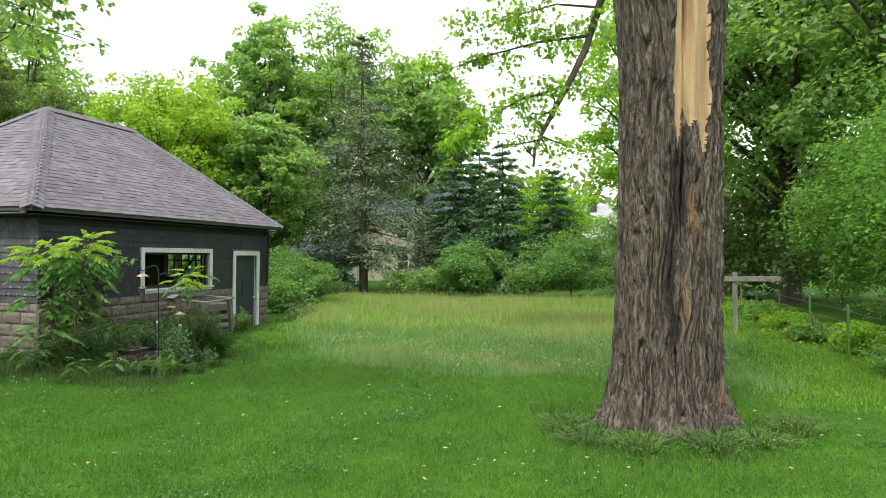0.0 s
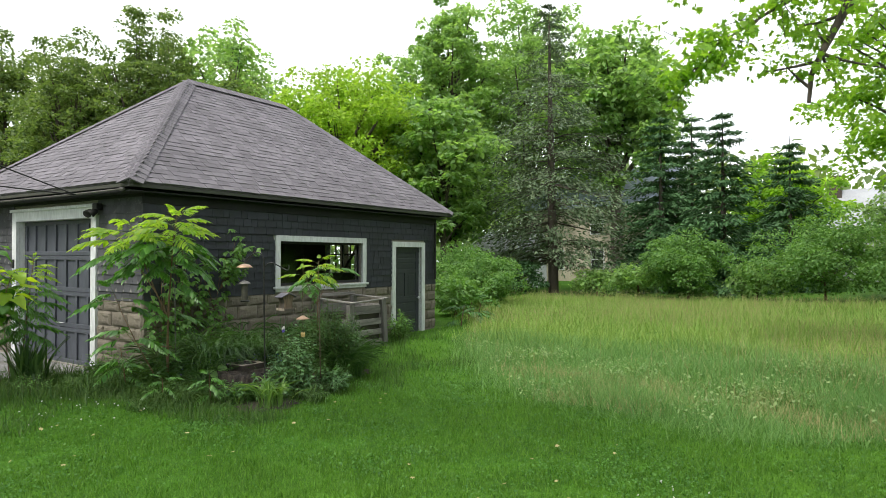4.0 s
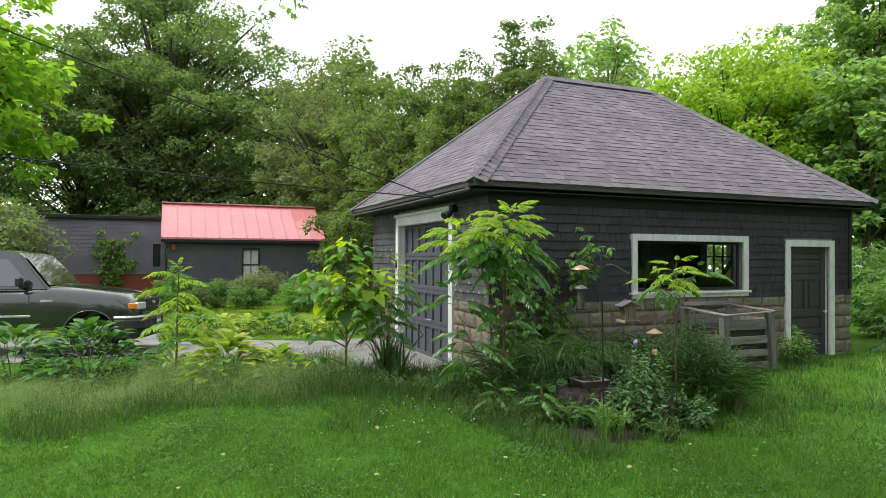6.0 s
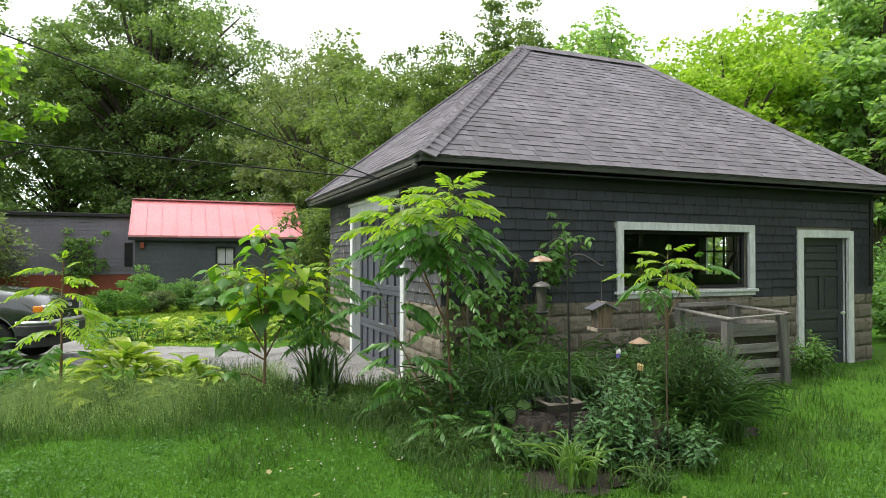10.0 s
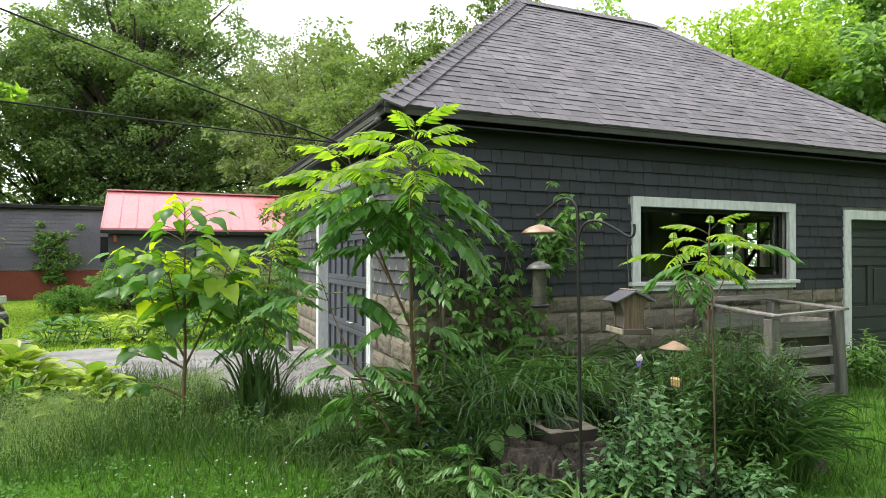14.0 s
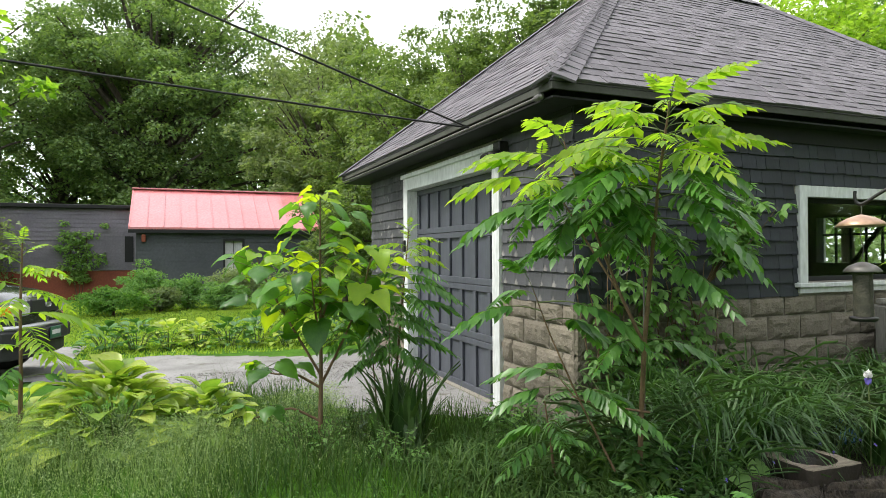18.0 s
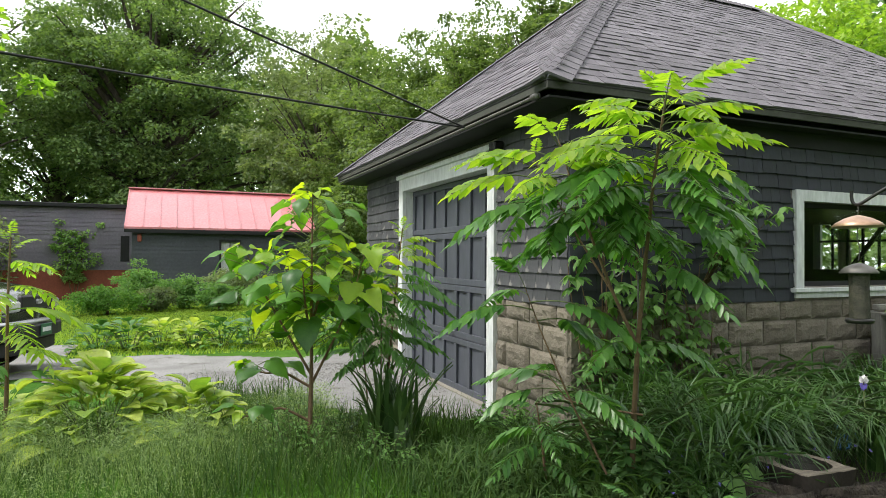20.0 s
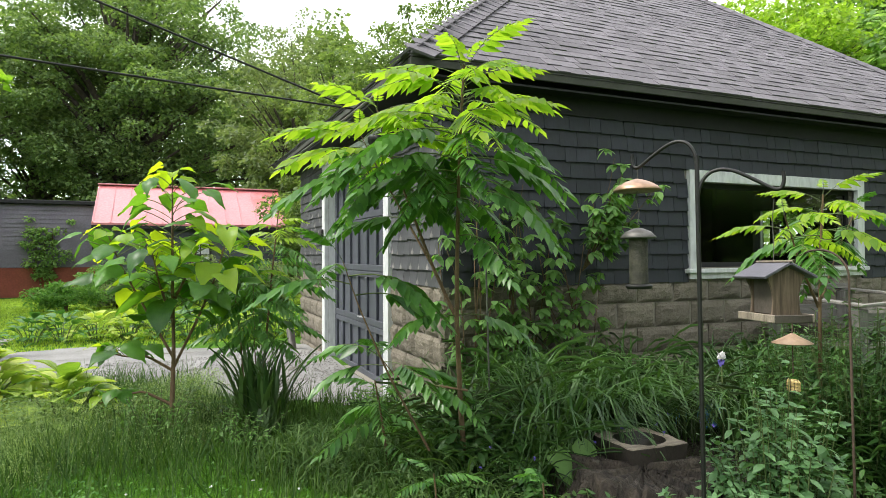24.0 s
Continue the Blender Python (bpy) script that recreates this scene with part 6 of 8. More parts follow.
def sumac(label, stems, seed, lower=0.0, fronds=26, scale=1.0, start=0.5, name="sumac_sapling", group="", split=True, young=0.5, crowd=0.85, crown=2):
    """A sapling with one or more stems whose feather leaves arch out, younger towards the tip, the upper ones with
    backlight put into a brighter colour.
    """
    r = random.Random(seed)
    x, y, z = stems[0][0]
    top = thing(name, (x, y, z), label, "sapling", group)
    for i, st in enumerate(stems):
        pts = np.asarray(st) - np.array((x, y, z))
        fine = np.stack([np.interp(np.linspace(0, 1, 14), np.linspace(0, 1, len(pts)), pts[:, j]) for j in range(3)], axis=1)
        rad = (0.019, 0.012, 0.008)[min(i, 2)] * scale
        part("stem", tubes("stem", [(fine, np.linspace(rad, rad * 0.35, 14))], 7), M_STEM_BROWN, top, "slim brown stem")
        count = fronds if i == 0 else int(fronds * (0.46 if i == 1 else 0.30)) if i < crown else 5
        backlit = young if i < crown else 2
        for k in range(count):
            low = start if i == 0 else 0.52 if i < crown else 0.75
            u = low + (1 - low) * (k / max(1, count - 1)) ** crowd
            p = along(fine, u)
            q = (u - low) / max(0.01, 1 - low)
            me = r.choice(FRONDS_OLD if q < backlit else FRONDS_NEW if q < 0.88 else FRONDS_TIP)
            pitch = -(38 * q ** 6 + r.uniform(-9, 9)) + (14 * (1 - q) ** 2 if i < crown and split else 0)
            s = scale * r.uniform(0.8, 1.12) * (1 - 0.42 * q ** 5)
            if split:
                m = pose(p[0], p[1], p[2], r.uniform(-12, 12), pitch, k * 137.5 + r.uniform(-20, 20) + seed * 40) @ Matrix.Diagonal((s, s, s, 1))
                kind = (0.64, 12, 0.135, 0.26, 0.52, 0.42) if q < backlit else (0.62, 9, 0.142, 0.32, 0.44, 0.42) if q < 0.95 else (0.28, 7, 0.085, 0.8, 0.5, 0.25)
                frond_parts(top, m, q >= backlit, kind[0], kind[1], kind[2], seed * 1000 + i * 100 + k, *kind[3:])
                continue
            part("frond", me, None, top, kind="stuff", m=pose(p[0], p[1], p[2], r.uniform(-12, 12), pitch, k * 137.5 + r.uniform(-20, 20) + seed * 40) @ Matrix.Diagonal((s, s, s, 1)))
        for k in range(int(lower if i == 0 else lower // 2)):
            u = r.uniform(0.24, start)
            p = along(fine, u)
            s = scale * r.uniform(0.75, 1.05)
            frond_parts(top, pose(p[0], p[1], p[2], r.uniform(-10, 10), r.uniform(-12, 12), r.uniform(0, 360)) @ Matrix.Diagonal((s, s, s, 1)), False, 0.60, 11, 0.125, seed * 77 + k, 0.24, 0.5, 0.45)
    return top


sumac("tall young sumac with bright feathery leaves in the bed", [
    [(-7.20, 7.08, 0.02), (-7.05, 6.98, 0.55), (-6.91, 6.90, 1.02), (-6.80, 6.86, 1.42), (-6.70, 6.83, 1.82), (-6.58, 6.80, 2.17)],
    [(-6.93, 6.91, 0.98), (-6.98, 6.80, 1.25), (-7.03, 6.70, 1.55), (-7.07, 6.62, 1.8), (-7.10, 6.55, 2.06)],
    [(-6.98, 6.80, 1.25), (-7.12, 6.68, 1.55), (-7.18, 6.57, 1.78), (-7.26, 6.50, 1.97)],
    [(-7.0, 7.0, 0.6), (-7.12, 6.85, 0.62), (-7.22, 6.68, 0.66), (-7.27, 6.6, 0.78)],
    [(-7.05, 6.80, 0.3), (-7.07, 6.58, 0.72), (-7.12, 6.45, 1.05), (-7.16, 6.38, 1.28)]], 3, 3, 46, 0.88, 0.68, young=0.50, crowd=0.82, crown=3)
sumac("small sumac with flat feathery crown beside the window", [
    [(-6.42, 8.92, 0.05), (-6.40, 8.88, 0.7), (-6.37, 8.86, 1.25), (-6.32, 8.83, 1.62)],
    [(-6.40, 8.88, 1.0), (-6.34, 8.66, 1.25), (-6.3, 8.5, 1.5)],
    [(-6.38, 8.88, 1.05), (-6.44, 9.1, 1.3), (-6.46, 9.3, 1.55)]], 4, 1, 14, 0.72, 0.72, young=0.35)
sumac("thin yellow-green sumac sapling by the drive", [[(-9.95, 3.55, 0.05), (-9.93, 3.56, 0.6), (-9.9, 3.56, 1.1), (-9.86, 3.58, 1.62)]], 5, 2, 18, 0.95, 0.34, young=0.1, split=False)
sumac("slender sapling with reddish feathery tips", [
    [(-9.06, 6.22, 0.05), (-9.05, 6.25, 0.6), (-9.02, 6.3, 1.2), (-9.0, 6.35, 1.70)],
    [(-9.10, 6.12, 0.05), (-9.14, 6.08, 0.7), (-9.2, 6.0, 1.4)],
    [(-9.0, 6.2, 0.05), (-8.95, 6.16, 0.7), (-8.88, 6.14, 1.3)]], 6, 0, 36, 0.66, 0.36, young=0.72, split=False, crown=3)
sumac("feathery sucker beside the stump", [[(-6.32, 7.05, 0.0), (-6.30, 7.02, 0.2), (-6.28, 7.0, 0.34)]], 7, 0, 9, 0.45, 0.2, young=2, split=False)
sumac("feathery sucker in front of the bed", [[(-6.75, 6.72, 0.0), (-6.72, 6.7, 0.18), (-6.7, 6.68, 0.3)]], 8, 0, 8, 0.42, 0.2, young=2, split=False)
sumac("feathery sucker below the sapling", [[(-7.55, 6.75, 0.05), (-7.52, 6.7, 0.35), (-7.5, 6.65, 0.6)]], 9, 0, 9, 0.6, 0.3, young=2, split=False)


# broad heart-shaped leaves with a creased midrib and raised side veins
def heart_mesh(size, seed, tip=0.25, cup=0.18):
    rng = random.Random(seed)
    rows = [(-0.13, 0.20), (-0.05, 0.37), (0.05, 0.46), (0.16, 0.49), (0.28, 0.465), (0.40, 0.43), (0.52, 0.37), (0.64, 0.285), (0.75, 0.185), (0.86, 0.085), (1.0, 0.0)]
    cols = (-1, -0.7, -0.36, 0, 0.36, 0.7, 1)
    skew, n = rng.uniform(-0.08, 0.08), len(cols)
    v, f = [], []
    for x, w in rows:
        bow = -tip * max(0, x) ** 2
        for k in cols:
            edge = (0.045 * math.sin(9 * x + 2.4 * seed + (1.5 if k > 0 else 0)) + rng.uniform(-0.02, 0.02)) * (abs(k) > 0.9)
            back = 0.13 if (x < 0 and abs(k) < 0.3) else 0
            vein = 0.016 * math.sin(21 * (x - 0.42 * abs(k) * w)) * (0.3 < abs(k) < 0.9)
            v.append(((x + back) * size, (k * w + skew * x * x) * size, (bow - cup * (abs(k) * w) ** 1.3 + 0.16 * abs(k) * w + edge + vein) * size))
    for i in range(len(rows) - 1):
        for j in range(n - 1):
            a = i * n + j
            f.append((a, a + n, a + n + 1, a + 1))
    return mesh_from("leaf", v, f, True)


HEARTS = [heart_mesh(1.0, s, t, c) for s, t, c in ((1, 0.3, 0.5), (2, 0.55, 0.35), (3, 0.2, 0.7), (4, 0.45, 0.1), (5, 0.7, 0.5))]
HEARTS_LIT = [heart_mesh(1.0, s, t, c) for s, t, c in ((11, 0.25, 0.1), (12, 0.45, -0.2), (13, 0.6, 0.2))]
for me in HEARTS:
    me.materials.append(M_CATALPA)
for me in HEARTS_LIT:
    me.materials.append(M_CATALPA_LIT)


def catalpa(label, loc, seed):
    """A forked sapling whose long-stalked leaves hang in tiers, broad and dark low down and small at the tips,
    backlight put into paler leaves higher up.
    """
    r = random.Random(seed)
    top = thing("catalpa_sapling", loc, label, "sapling")
    stems = [([(0, 0, -0.05), (0.01, 0, 0.35), (0, 0.01, 0.62), (0.03, 0.0, 1.1), (0.05, 0.0, 1.5), (0.06, 0.0, 1.86)], 50, 0.46),
             ([(0, 0.01, 0.58), (-0.10, -0.16, 0.9), (-0.18, -0.32, 1.2), (-0.22, -0.42, 1.46)], 26, 0.40),
             ([(0, 0.01, 0.52), (0.08, 0.16, 0.85), (0.12, 0.28, 1.15), (0.14, 0.36, 1.46)], 26, 0.40),
             ([(0, 0, 0.85), (0.22, -0.08, 1.1), (0.34, -0.12, 1.3)], 8, 0.4),
             ([(0, 0, 0.50), (-0.06, -0.16, 0.60), (-0.10, -0.30, 0.60), (-0.14, -0.42, 0.64)], 9, 0.55),
             ([(0, 0, 0.26), (-0.05, -0.18, 0.36), (-0.12, -0.34, 0.33), (-0.16, -0.46, 0.28)], 7, 0.6),
             ([(0.02, 0.02, 1.0), (-0.18, 0.14, 1.25), (-0.26, 0.2, 1.45)], 8, 0.4)]
    for i, (st, count, low) in enumerate(stems):
        fine = np.stack([np.interp(np.linspace(0, 1, 12), np.linspace(0, 1, len(st)), np.array(st)[:, j]) for j in range(3)], axis=1)
        part("stem", tubes("stem", [(fine, np.linspace(0.020 if i == 0 else 0.011, 0.004, 12))], 7), M_STEM_BROWN, top, "smooth brown stem")
        for k in range(count):
            u = low + (1 - low) * k / (count - 1)
            p = along(fine, u)
            yaw = k * 137.5 + i * 70 + r.uniform(-25, 25)
            tip, high = u > 0.93, p[2] / 1.9
            stalk = r.uniform(0.04, 0.10) if tip else r.uniform(0.12, 0.30)
            if i in (4, 5):
                stalk *= 0.6
            q = p + np.array([math.cos(radians(yaw)) * stalk, math.sin(radians(yaw)) * stalk, (0.8 if tip else 0.45) * stalk])
            s = r.uniform(0.10, 0.15) if tip else r.uniform(0.15, 0.25) * (1.12 - 0.35 * high)
            if i in (4, 5):
                s *= 0.72
            pitch = r.uniform(-15, 25) if tip else r.uniform(-8, 36)
            # tips and many high leaves take the copy with backlight in its colour
            backlit = tip or r.random() < (0.15 if high < 0.55 else 0.45)
            part("leaf", r.choice(HEARTS_LIT if backlit else HEARTS), None, top, m=pose(q[0], q[1], q[2], r.uniform(-26, 26), pitch, yaw) @ Matrix.Diagonal((s, s * r.uniform(0.84, 1.0), s, 1)))
            part("leaf_stalk", tubes("leaf_stalk", [(bend(p, q, (0, 0, 0.012), 4), 0.003)], 4), M_STEM_GREEN, top)
    return top


catalpa("young catalpa with large bright heart-shaped leaves", (-8.80, 5.59, 0.05), 2)


# hostas: mounds of ribbed, arching leaves
def hosta_leaf(seed):
    rng = random.Random(seed)
    rows = [(0.0, 0.02), (0.25, 0.02), (0.34, 0.13), (0.48, 0.2), (0.64, 0.2), (0.8, 0.14), (0.92, 0.07), (1.0, 0.0)]
    v, f = [], []
    for x, w in rows:
        z = 0.58 * x - 0.50 * x ** 2.3
        for k in (-1, -0.66, -0.33, 0, 0.33, 0.66, 1):
            rib = 0.012 * (1 if abs(k) in (0.33, 1) else -1) * (w > 0.03)
            v.append((x * 0.9, k * w, z + 0.2 * w * k * k + rib + 0.01 * rng.uniform(-1, 1) * (abs(k) == 1)))
    for i in range(len(rows) - 1):
        for j in range(6):
            a = i * 7 + j
            f.append((a, a + 7, a + 8, a + 1))
    return mesh_from("leaf", v, f, True)


HOSTA_LEAVES = {}
for key, mat in (("gold", M_HOSTA), ("green", M_HOSTA_DARK)):
    HOSTA_LEAVES[key] = [hosta_leaf(s) for s in range(4)]
    for me in HOSTA_LEAVES[key]:
        me.materials.append(mat)


def hosta(label, x, y, size, key, count, seed):
    r = random.Random(seed)
    top = thing("hosta", (x, y, float(ground_z(x, y))), label, "hosta", "hostas along the drive")
    for k in range(count):
        u = math.sqrt((k + 0.5) / count)
        a = k * 137.5 + r.uniform(-15, 15)
        s = min(0.27 if key == "green" else 0.33, 0.5 * size) * r.uniform(0.75, 1.2)
        lift = size * 0.62 * (1 - u ** 2.2) * r.uniform(0.85, 1.05)
        out = max(0.0, size * 0.72 * u - 0.35 * s)
        part("leaf", r.choice(HOSTA_LEAVES[key]), None, top, m=pose(out * math.cos(radians(a)), out * math.sin(radians(a)), lift, r.uniform(-15, 15), -38 + 42 * u + r.uniform(-10, 10), a + r.uniform(-20, 20)) @ Matrix.Diagonal((s, s * 1.2, s, 1)))
    part("stalk_growth", tubes("stalk_growth", [(bend((0.08 * math.cos(q), 0.08 * math.sin(q), 0), (size * 0.4 * math.cos(q), size * 0.4 * math.sin(q), size * 0.45), (0, 0, 0.03), 5), 0.006) for q in np.linspace(0, 6, 12)], 4), M_STEM_GREEN, top, kind="stuff")
    return top


hosta("broad gold-green hosta beside the drive", -9.75, 4.2, 0.80, "gold", 130, 1)
hosta("broad gold-green hosta beside the drive", -9.5, 4.85, 0.55, "gold", 70, 2)
hosta("broad gold-green hosta beside the drive", -10.3, 3.5, 0.5, "gold", 30, 12)
hosta("large deep green hosta in long grass", -10.40, 2.50, 1.10, "green", 210, 3)
hosta("large deep green hosta in long grass", -10.75, 1.55, 1.0, "green", 130, 4)
for i in range(11):
    y = 3.6 + 0.46 * i
    hosta("hosta bordering the far side of the drive", -15.75 + 0.09 * i + 0.12 * math.sin(i * 2.3), y, 0.58 + 0.08 * math.sin(i * 1.7), ("green", "green", "gold", "gold")[i % 4], 40, 20 + i)


# strap-leaved clumps
def strap_blade(seed, upright, arch):
    """One blade of unit height, reach and width."""
    t = np.linspace(0, 1, 8)
    r = random.Random(seed)
    x1 = 0.35 * t + 0.65 * t ** 2
    z1 = 1.55 * t - (0.55 + 0.4 * arch) * t ** 2.3 * (1 if upright < 0.5 else 0.6)
    w = np.clip(1.05 - t ** 3, 0.03, 1) * 0.5 * (0.75 + 0.25 * np.sin(t * 3))
    sway = r.uniform(-0.12, 0.12) * t * t
    v = np.stack([np.stack([x1, sway * 8 + w, z1 + 0.02], 1), np.stack([x1, sway * 8, z1], 1), np.stack([x1, sway * 8 - w, z1 + 0.02], 1)], 1).reshape(-1, 3)
    i = np.arange(7)[:, None] * 3
    return mesh_from("blade", v, np.concatenate([i + np.array([0, 3, 4, 1]), i + np.array([1, 4, 5, 2])]), True)


BLADES = {}


def strap_clump(name, label, x, y, height, reach, count, material, seed, width=0.022, upright=0.0, group="", category="plant"):
    r = random.Random(seed)
    key = (material.name, upright > 0.3)
    if key not in BLADES:
        BLADES[key] = [strap_blade(s, upright, (1 - upright) * (0.35 + 0.13 * s)) for s in range(7)]
        for me in BLADES[key]:
            me.materials.append(material)
    top = thing(name, (x, y, float(ground_z(x, y)) - 0.01), label, category, group)
    for k in range(count):
        h, out = height * r.uniform(0.6, 1.1), reach * r.uniform(0.35, 1.1) * (1 - 0.7 * upright)
        part("blade", r.choice(BLADES[key]), None, top, m=pose(r.gauss(0, reach * 0.13), r.gauss(0, reach * 0.13), 0, 0, 0, r.uniform(0, 360)) @ Matrix.Diagonal((out, width * r.uniform(0.7, 1.2), h, 1)))
    return top


strap_clump("iris_clump", "dark clump of upright sword-shaped iris leaves", -8.72, 6.12, 0.56, 0.46, 46, M_IRIS, 1, 0.042, 0.55)
strap_clump("iris_clump", "dark clump of upright sword-shaped iris leaves", -8.60, 6.22, 0.50, 0.44, 34, M_IRIS, 2, 0.04, 0.5)
r = random.Random(77)
for i, (x, y, h, w, n) in enumerate(((-7.9, 7.75, 0.80, 0.5, 120), (-7.5, 7.65, 0.78, 0.55, 120), (-7.85, 8.35, 0.8, 0.5, 120), (-7.4, 8.3, 0.75, 0.5, 110), (-7.8, 8.75, 0.8, 0.55, 120),
                                     (-7.25, 8.75, 0.7, 0.55, 110), (-7.85, 9.6, 0.75, 0.55, 110), (-7.3, 9.6, 0.7, 0.55, 100), (-7.45, 7.2, 0.66, 0.55, 130), (-7.0, 7.45, 0.55, 0.5, 120), (-7.7, 10.15, 0.5, 0.5, 80))):
    strap_clump("daylily_clump", "clump of arching daylily leaves before the block wall", x, y, h, w, int(n * 0.44), (M_STRAP, M_STRAP_DARK)[i % 3 == 2], 10 + i, 0.017, 0.0, "daylilies along the wall")
for i, (x, y, h, w, n) in enumerate(((-5.64, 7.30, 0.46, 0.34, 44), (-5.60, 7.42, 0.40, 0.30, 20), (-6.05, 7.24, 0.30, 0.26, 8))):
    strap_clump("daylily_clump", "pale arching daylily leaves at the pole's foot", x, y, h, w, n, M_STRAP_PALE, 30 + i, 0.022, 0.0, "daylilies at the pole")
for i, (x, y, h, w, n) in enumerate(((-6.08, 9.02, 0.62, 0.50, 170), (-6.10, 9.30, 0.5, 0.42, 110), (-6.35, 9.5, 0.55, 0.38, 110), (-6.6, 10.0, 0.5, 0.42, 90))):
    strap_clump("daylily_clump", "large fountain of arching dark green leaves", x, y, h, w, n, M_STRAP, 40 + i, 0.013, 0.0, "daylilies at the bed's end")
for i, (x, y, h, w, n) in enumerate(((-7.7, 7.0, 0.42, 0.4, 40), (-8.1, 6.95, 0.36, 0.36, 36), (-7.3, 6.95, 0.38, 0.38, 40), (-8.3, 7.15, 0.35, 0.35, 30), (-6.95, 6.98, 0.34, 0.35, 34), (-7.1, 7.3, 0.46, 0.45, 60), (-7.4, 7.1, 0.42, 0.42, 50), (-6.85, 7.25, 0.4, 0.4, 50))):
    strap_clump("grass_clump", "tangled grassy clump under the sapling", x, y, h, w, n, (M_ROUGH_GRASS, M_STRAP)[i % 2 or i > 4], 50 + i, 0.013, 0.1, "grassy clumps in the bed")


# leafy upright perennials
def herb(name, label, x, y, height, radius, stems, leaf, material, seed, group="", layers=9, narrow=0.55):
    rng = np.random.default_rng(seed)
    runs, ps, yaws, pitches, sizes = [], [], [], [], []
    for s in range(stems):
        a, r0 = rng.uniform(0, 2 * np.pi), radius * math.sqrt(rng.random())
        e = np.array([r0 * math.cos(a), r0 * math.sin(a), height * rng.uniform(0.52, 1.05) * (1 - 0.3 * (r0 / radius) ** 2)])
        run = bend((e[0] * 0.45, e[1] * 0.45, 0), e, (0, 0, 0.04), 5)
        runs.append((run, np.linspace(0.005, 0.0025, 5)))
        for k in range(layers):
            u = 0.22 + 0.78 * k / (layers - 1)
            p = along(run, u)
            for j in range(3 if u > 0.85 else 2):
                ps.append(p)
                yaws.append(k * 1.57 + j * (3.14 if u <= 0.85 else 2.1) + rng.normal(0, 0.35))
                pitches.append(rng.normal(0.25 - 0.45 * (u > 0.9), 0.25))
                sizes.append(leaf * rng.uniform(0.7, 1.15) * (1 - 0.45 * max(0, u - 0.7) / 0.3))
    rot = turns(np.array(yaws), np.array(pitches), rng.normal(0, 0.25, len(ps)))
    v, f = scatter(LEAFLET * np.array([1, narrow / 0.3, 1]), LEAFLET_F, np.array(ps), rot, np.array(sizes))
    top = thing(name, (x, y, float(ground_z(x, y))), label, "plant", group)
    part("stalk_growth", tubes("stalk_growth", runs, 4), M_STEM_GREEN, top, kind="stuff")
    part("foliage", mesh_from("foliage", v, f), material, top, kind="stuff")
    return top


herb("bee_balm", "leafy upright perennial with pale pointed leaves", -5.98, 8.00, 0.86, 0.30, 54, 0.078, M_HERB, 1, layers=11, narrow=0.46)
herb("bee_balm", "leafy upright perennial with pale pointed leaves", -5.80, 7.86, 0.58, 0.24, 30, 0.085, M_HERB, 2, narrow=0.5)
herb("bee_balm", "leafy upright perennial with pale pointed leaves", -6.0, 7.62, 0.4, 0.22, 18, 0.066, M_HERB, 3, narrow=0.52)
herb("peony_bush", "dark green peony bush in the bed", -6.25, 9.0, 1.12, 0.42, 150, 0.088, M_PEONY, 4, layers=14, narrow=0.25)
herb("peony_bush", "dark green peony bush in the bed", -6.75, 9.25, 0.98, 0.42, 120, 0.088, M_PEONY, 5, layers=13, narrow=0.25)
herb("goldenrod", "bright weedy stems beside the compost bin", -7.6, 12.35, 0.62, 0.32, 22, 0.11, M_SHRUB, 6, narrow=0.34)
herb("goldenrod", "bright weedy stems at the wall", -7.75, 12.8, 0.45, 0.25, 14, 0.1, M_SHRUB, 7, narrow=0.34)
herb("peony_bush", "dark leafy mound under the sapling", -7.25, 7.15, 0.5, 0.32, 22, 0.12, M_PEONY, 13, narrow=0.4)
for i, (x, y, h) in enumerate(((-6.75, 7.12, 0.26), (-7.75, 7.2, 0.42), (-6.35, 7.35, 0.24), (-6.12, 7.45, 0.26), (-5.78, 8.45, 0.32), (-5.95, 8.62, 0.36))):
    herb("leafy_perennial", "dark leafy perennial filling the bed", x, y, h, 0.33, 26, 0.085, (M_PEONY, M_HERB)[i % 3 == 1], 140 + i, "leafy perennials in the bed", 8, 0.42)
herb("goldenrod", "bright weedy stems under the sapling", -7.55, 7.3, 0.5, 0.3, 22, 0.09, M_SHRUB, 8, narrow=0.36)
herb("goldenrod", "weedy stems at the garage corner", -8.45, 6.95, 0.42, 0.28, 20, 0.08, M_SHRUB, 9, narrow=0.4)
for i, (x, y) in enumerate(((-9.3, 5.2), (-9.7, 5.6), (-8.7, 5.5), (-9.1, 5.95), (-8.35, 6.0), (-10.1, 5.0))):
    herb("wild_weeds", "low tangle of leafy weeds at the drive's edge", x, y, 0.24 + 0.06 * (i % 3), 0.34, 26, 0.05, (M_SHRUB, M_STRAP)[i % 2], 60 + i, "weeds at the drive", 6, 0.45)
for i, (x, y) in enumerate(((1.0, 5.55), (1.5, 5.35), (2.2, 5.5), (2.7, 5.8), (0.75, 5.95), (3.1, 6.3))):
    herb("wild_weeds", "low leafy weeds at the maple's foot", x, y, 0.13 + 0.04 * (i % 3), 0.42, 60, 0.032, (M_CLOVER, M_LAWN)[i % 2], 70 + i, "weeds at the maple", 5, 0.5)
for i, (x, y) in enumerate(((-8.0, 15.3), (-7.9, 15.9), (-8.4, 16.3))):
    sumac("arching fern-like shoots at the garage's corner", [[(x, y, 0.0), (x + 0.05, y, 0.3), (x + 0.12, y, 0.55)]], 30 + i, 0, 5, 1.0, 0.1, "fern_clump", group="ferns at the corner", young=2, split=False)

# the creeper on the wall
rng = np.random.default_rng(33)
runs, cen = [], []
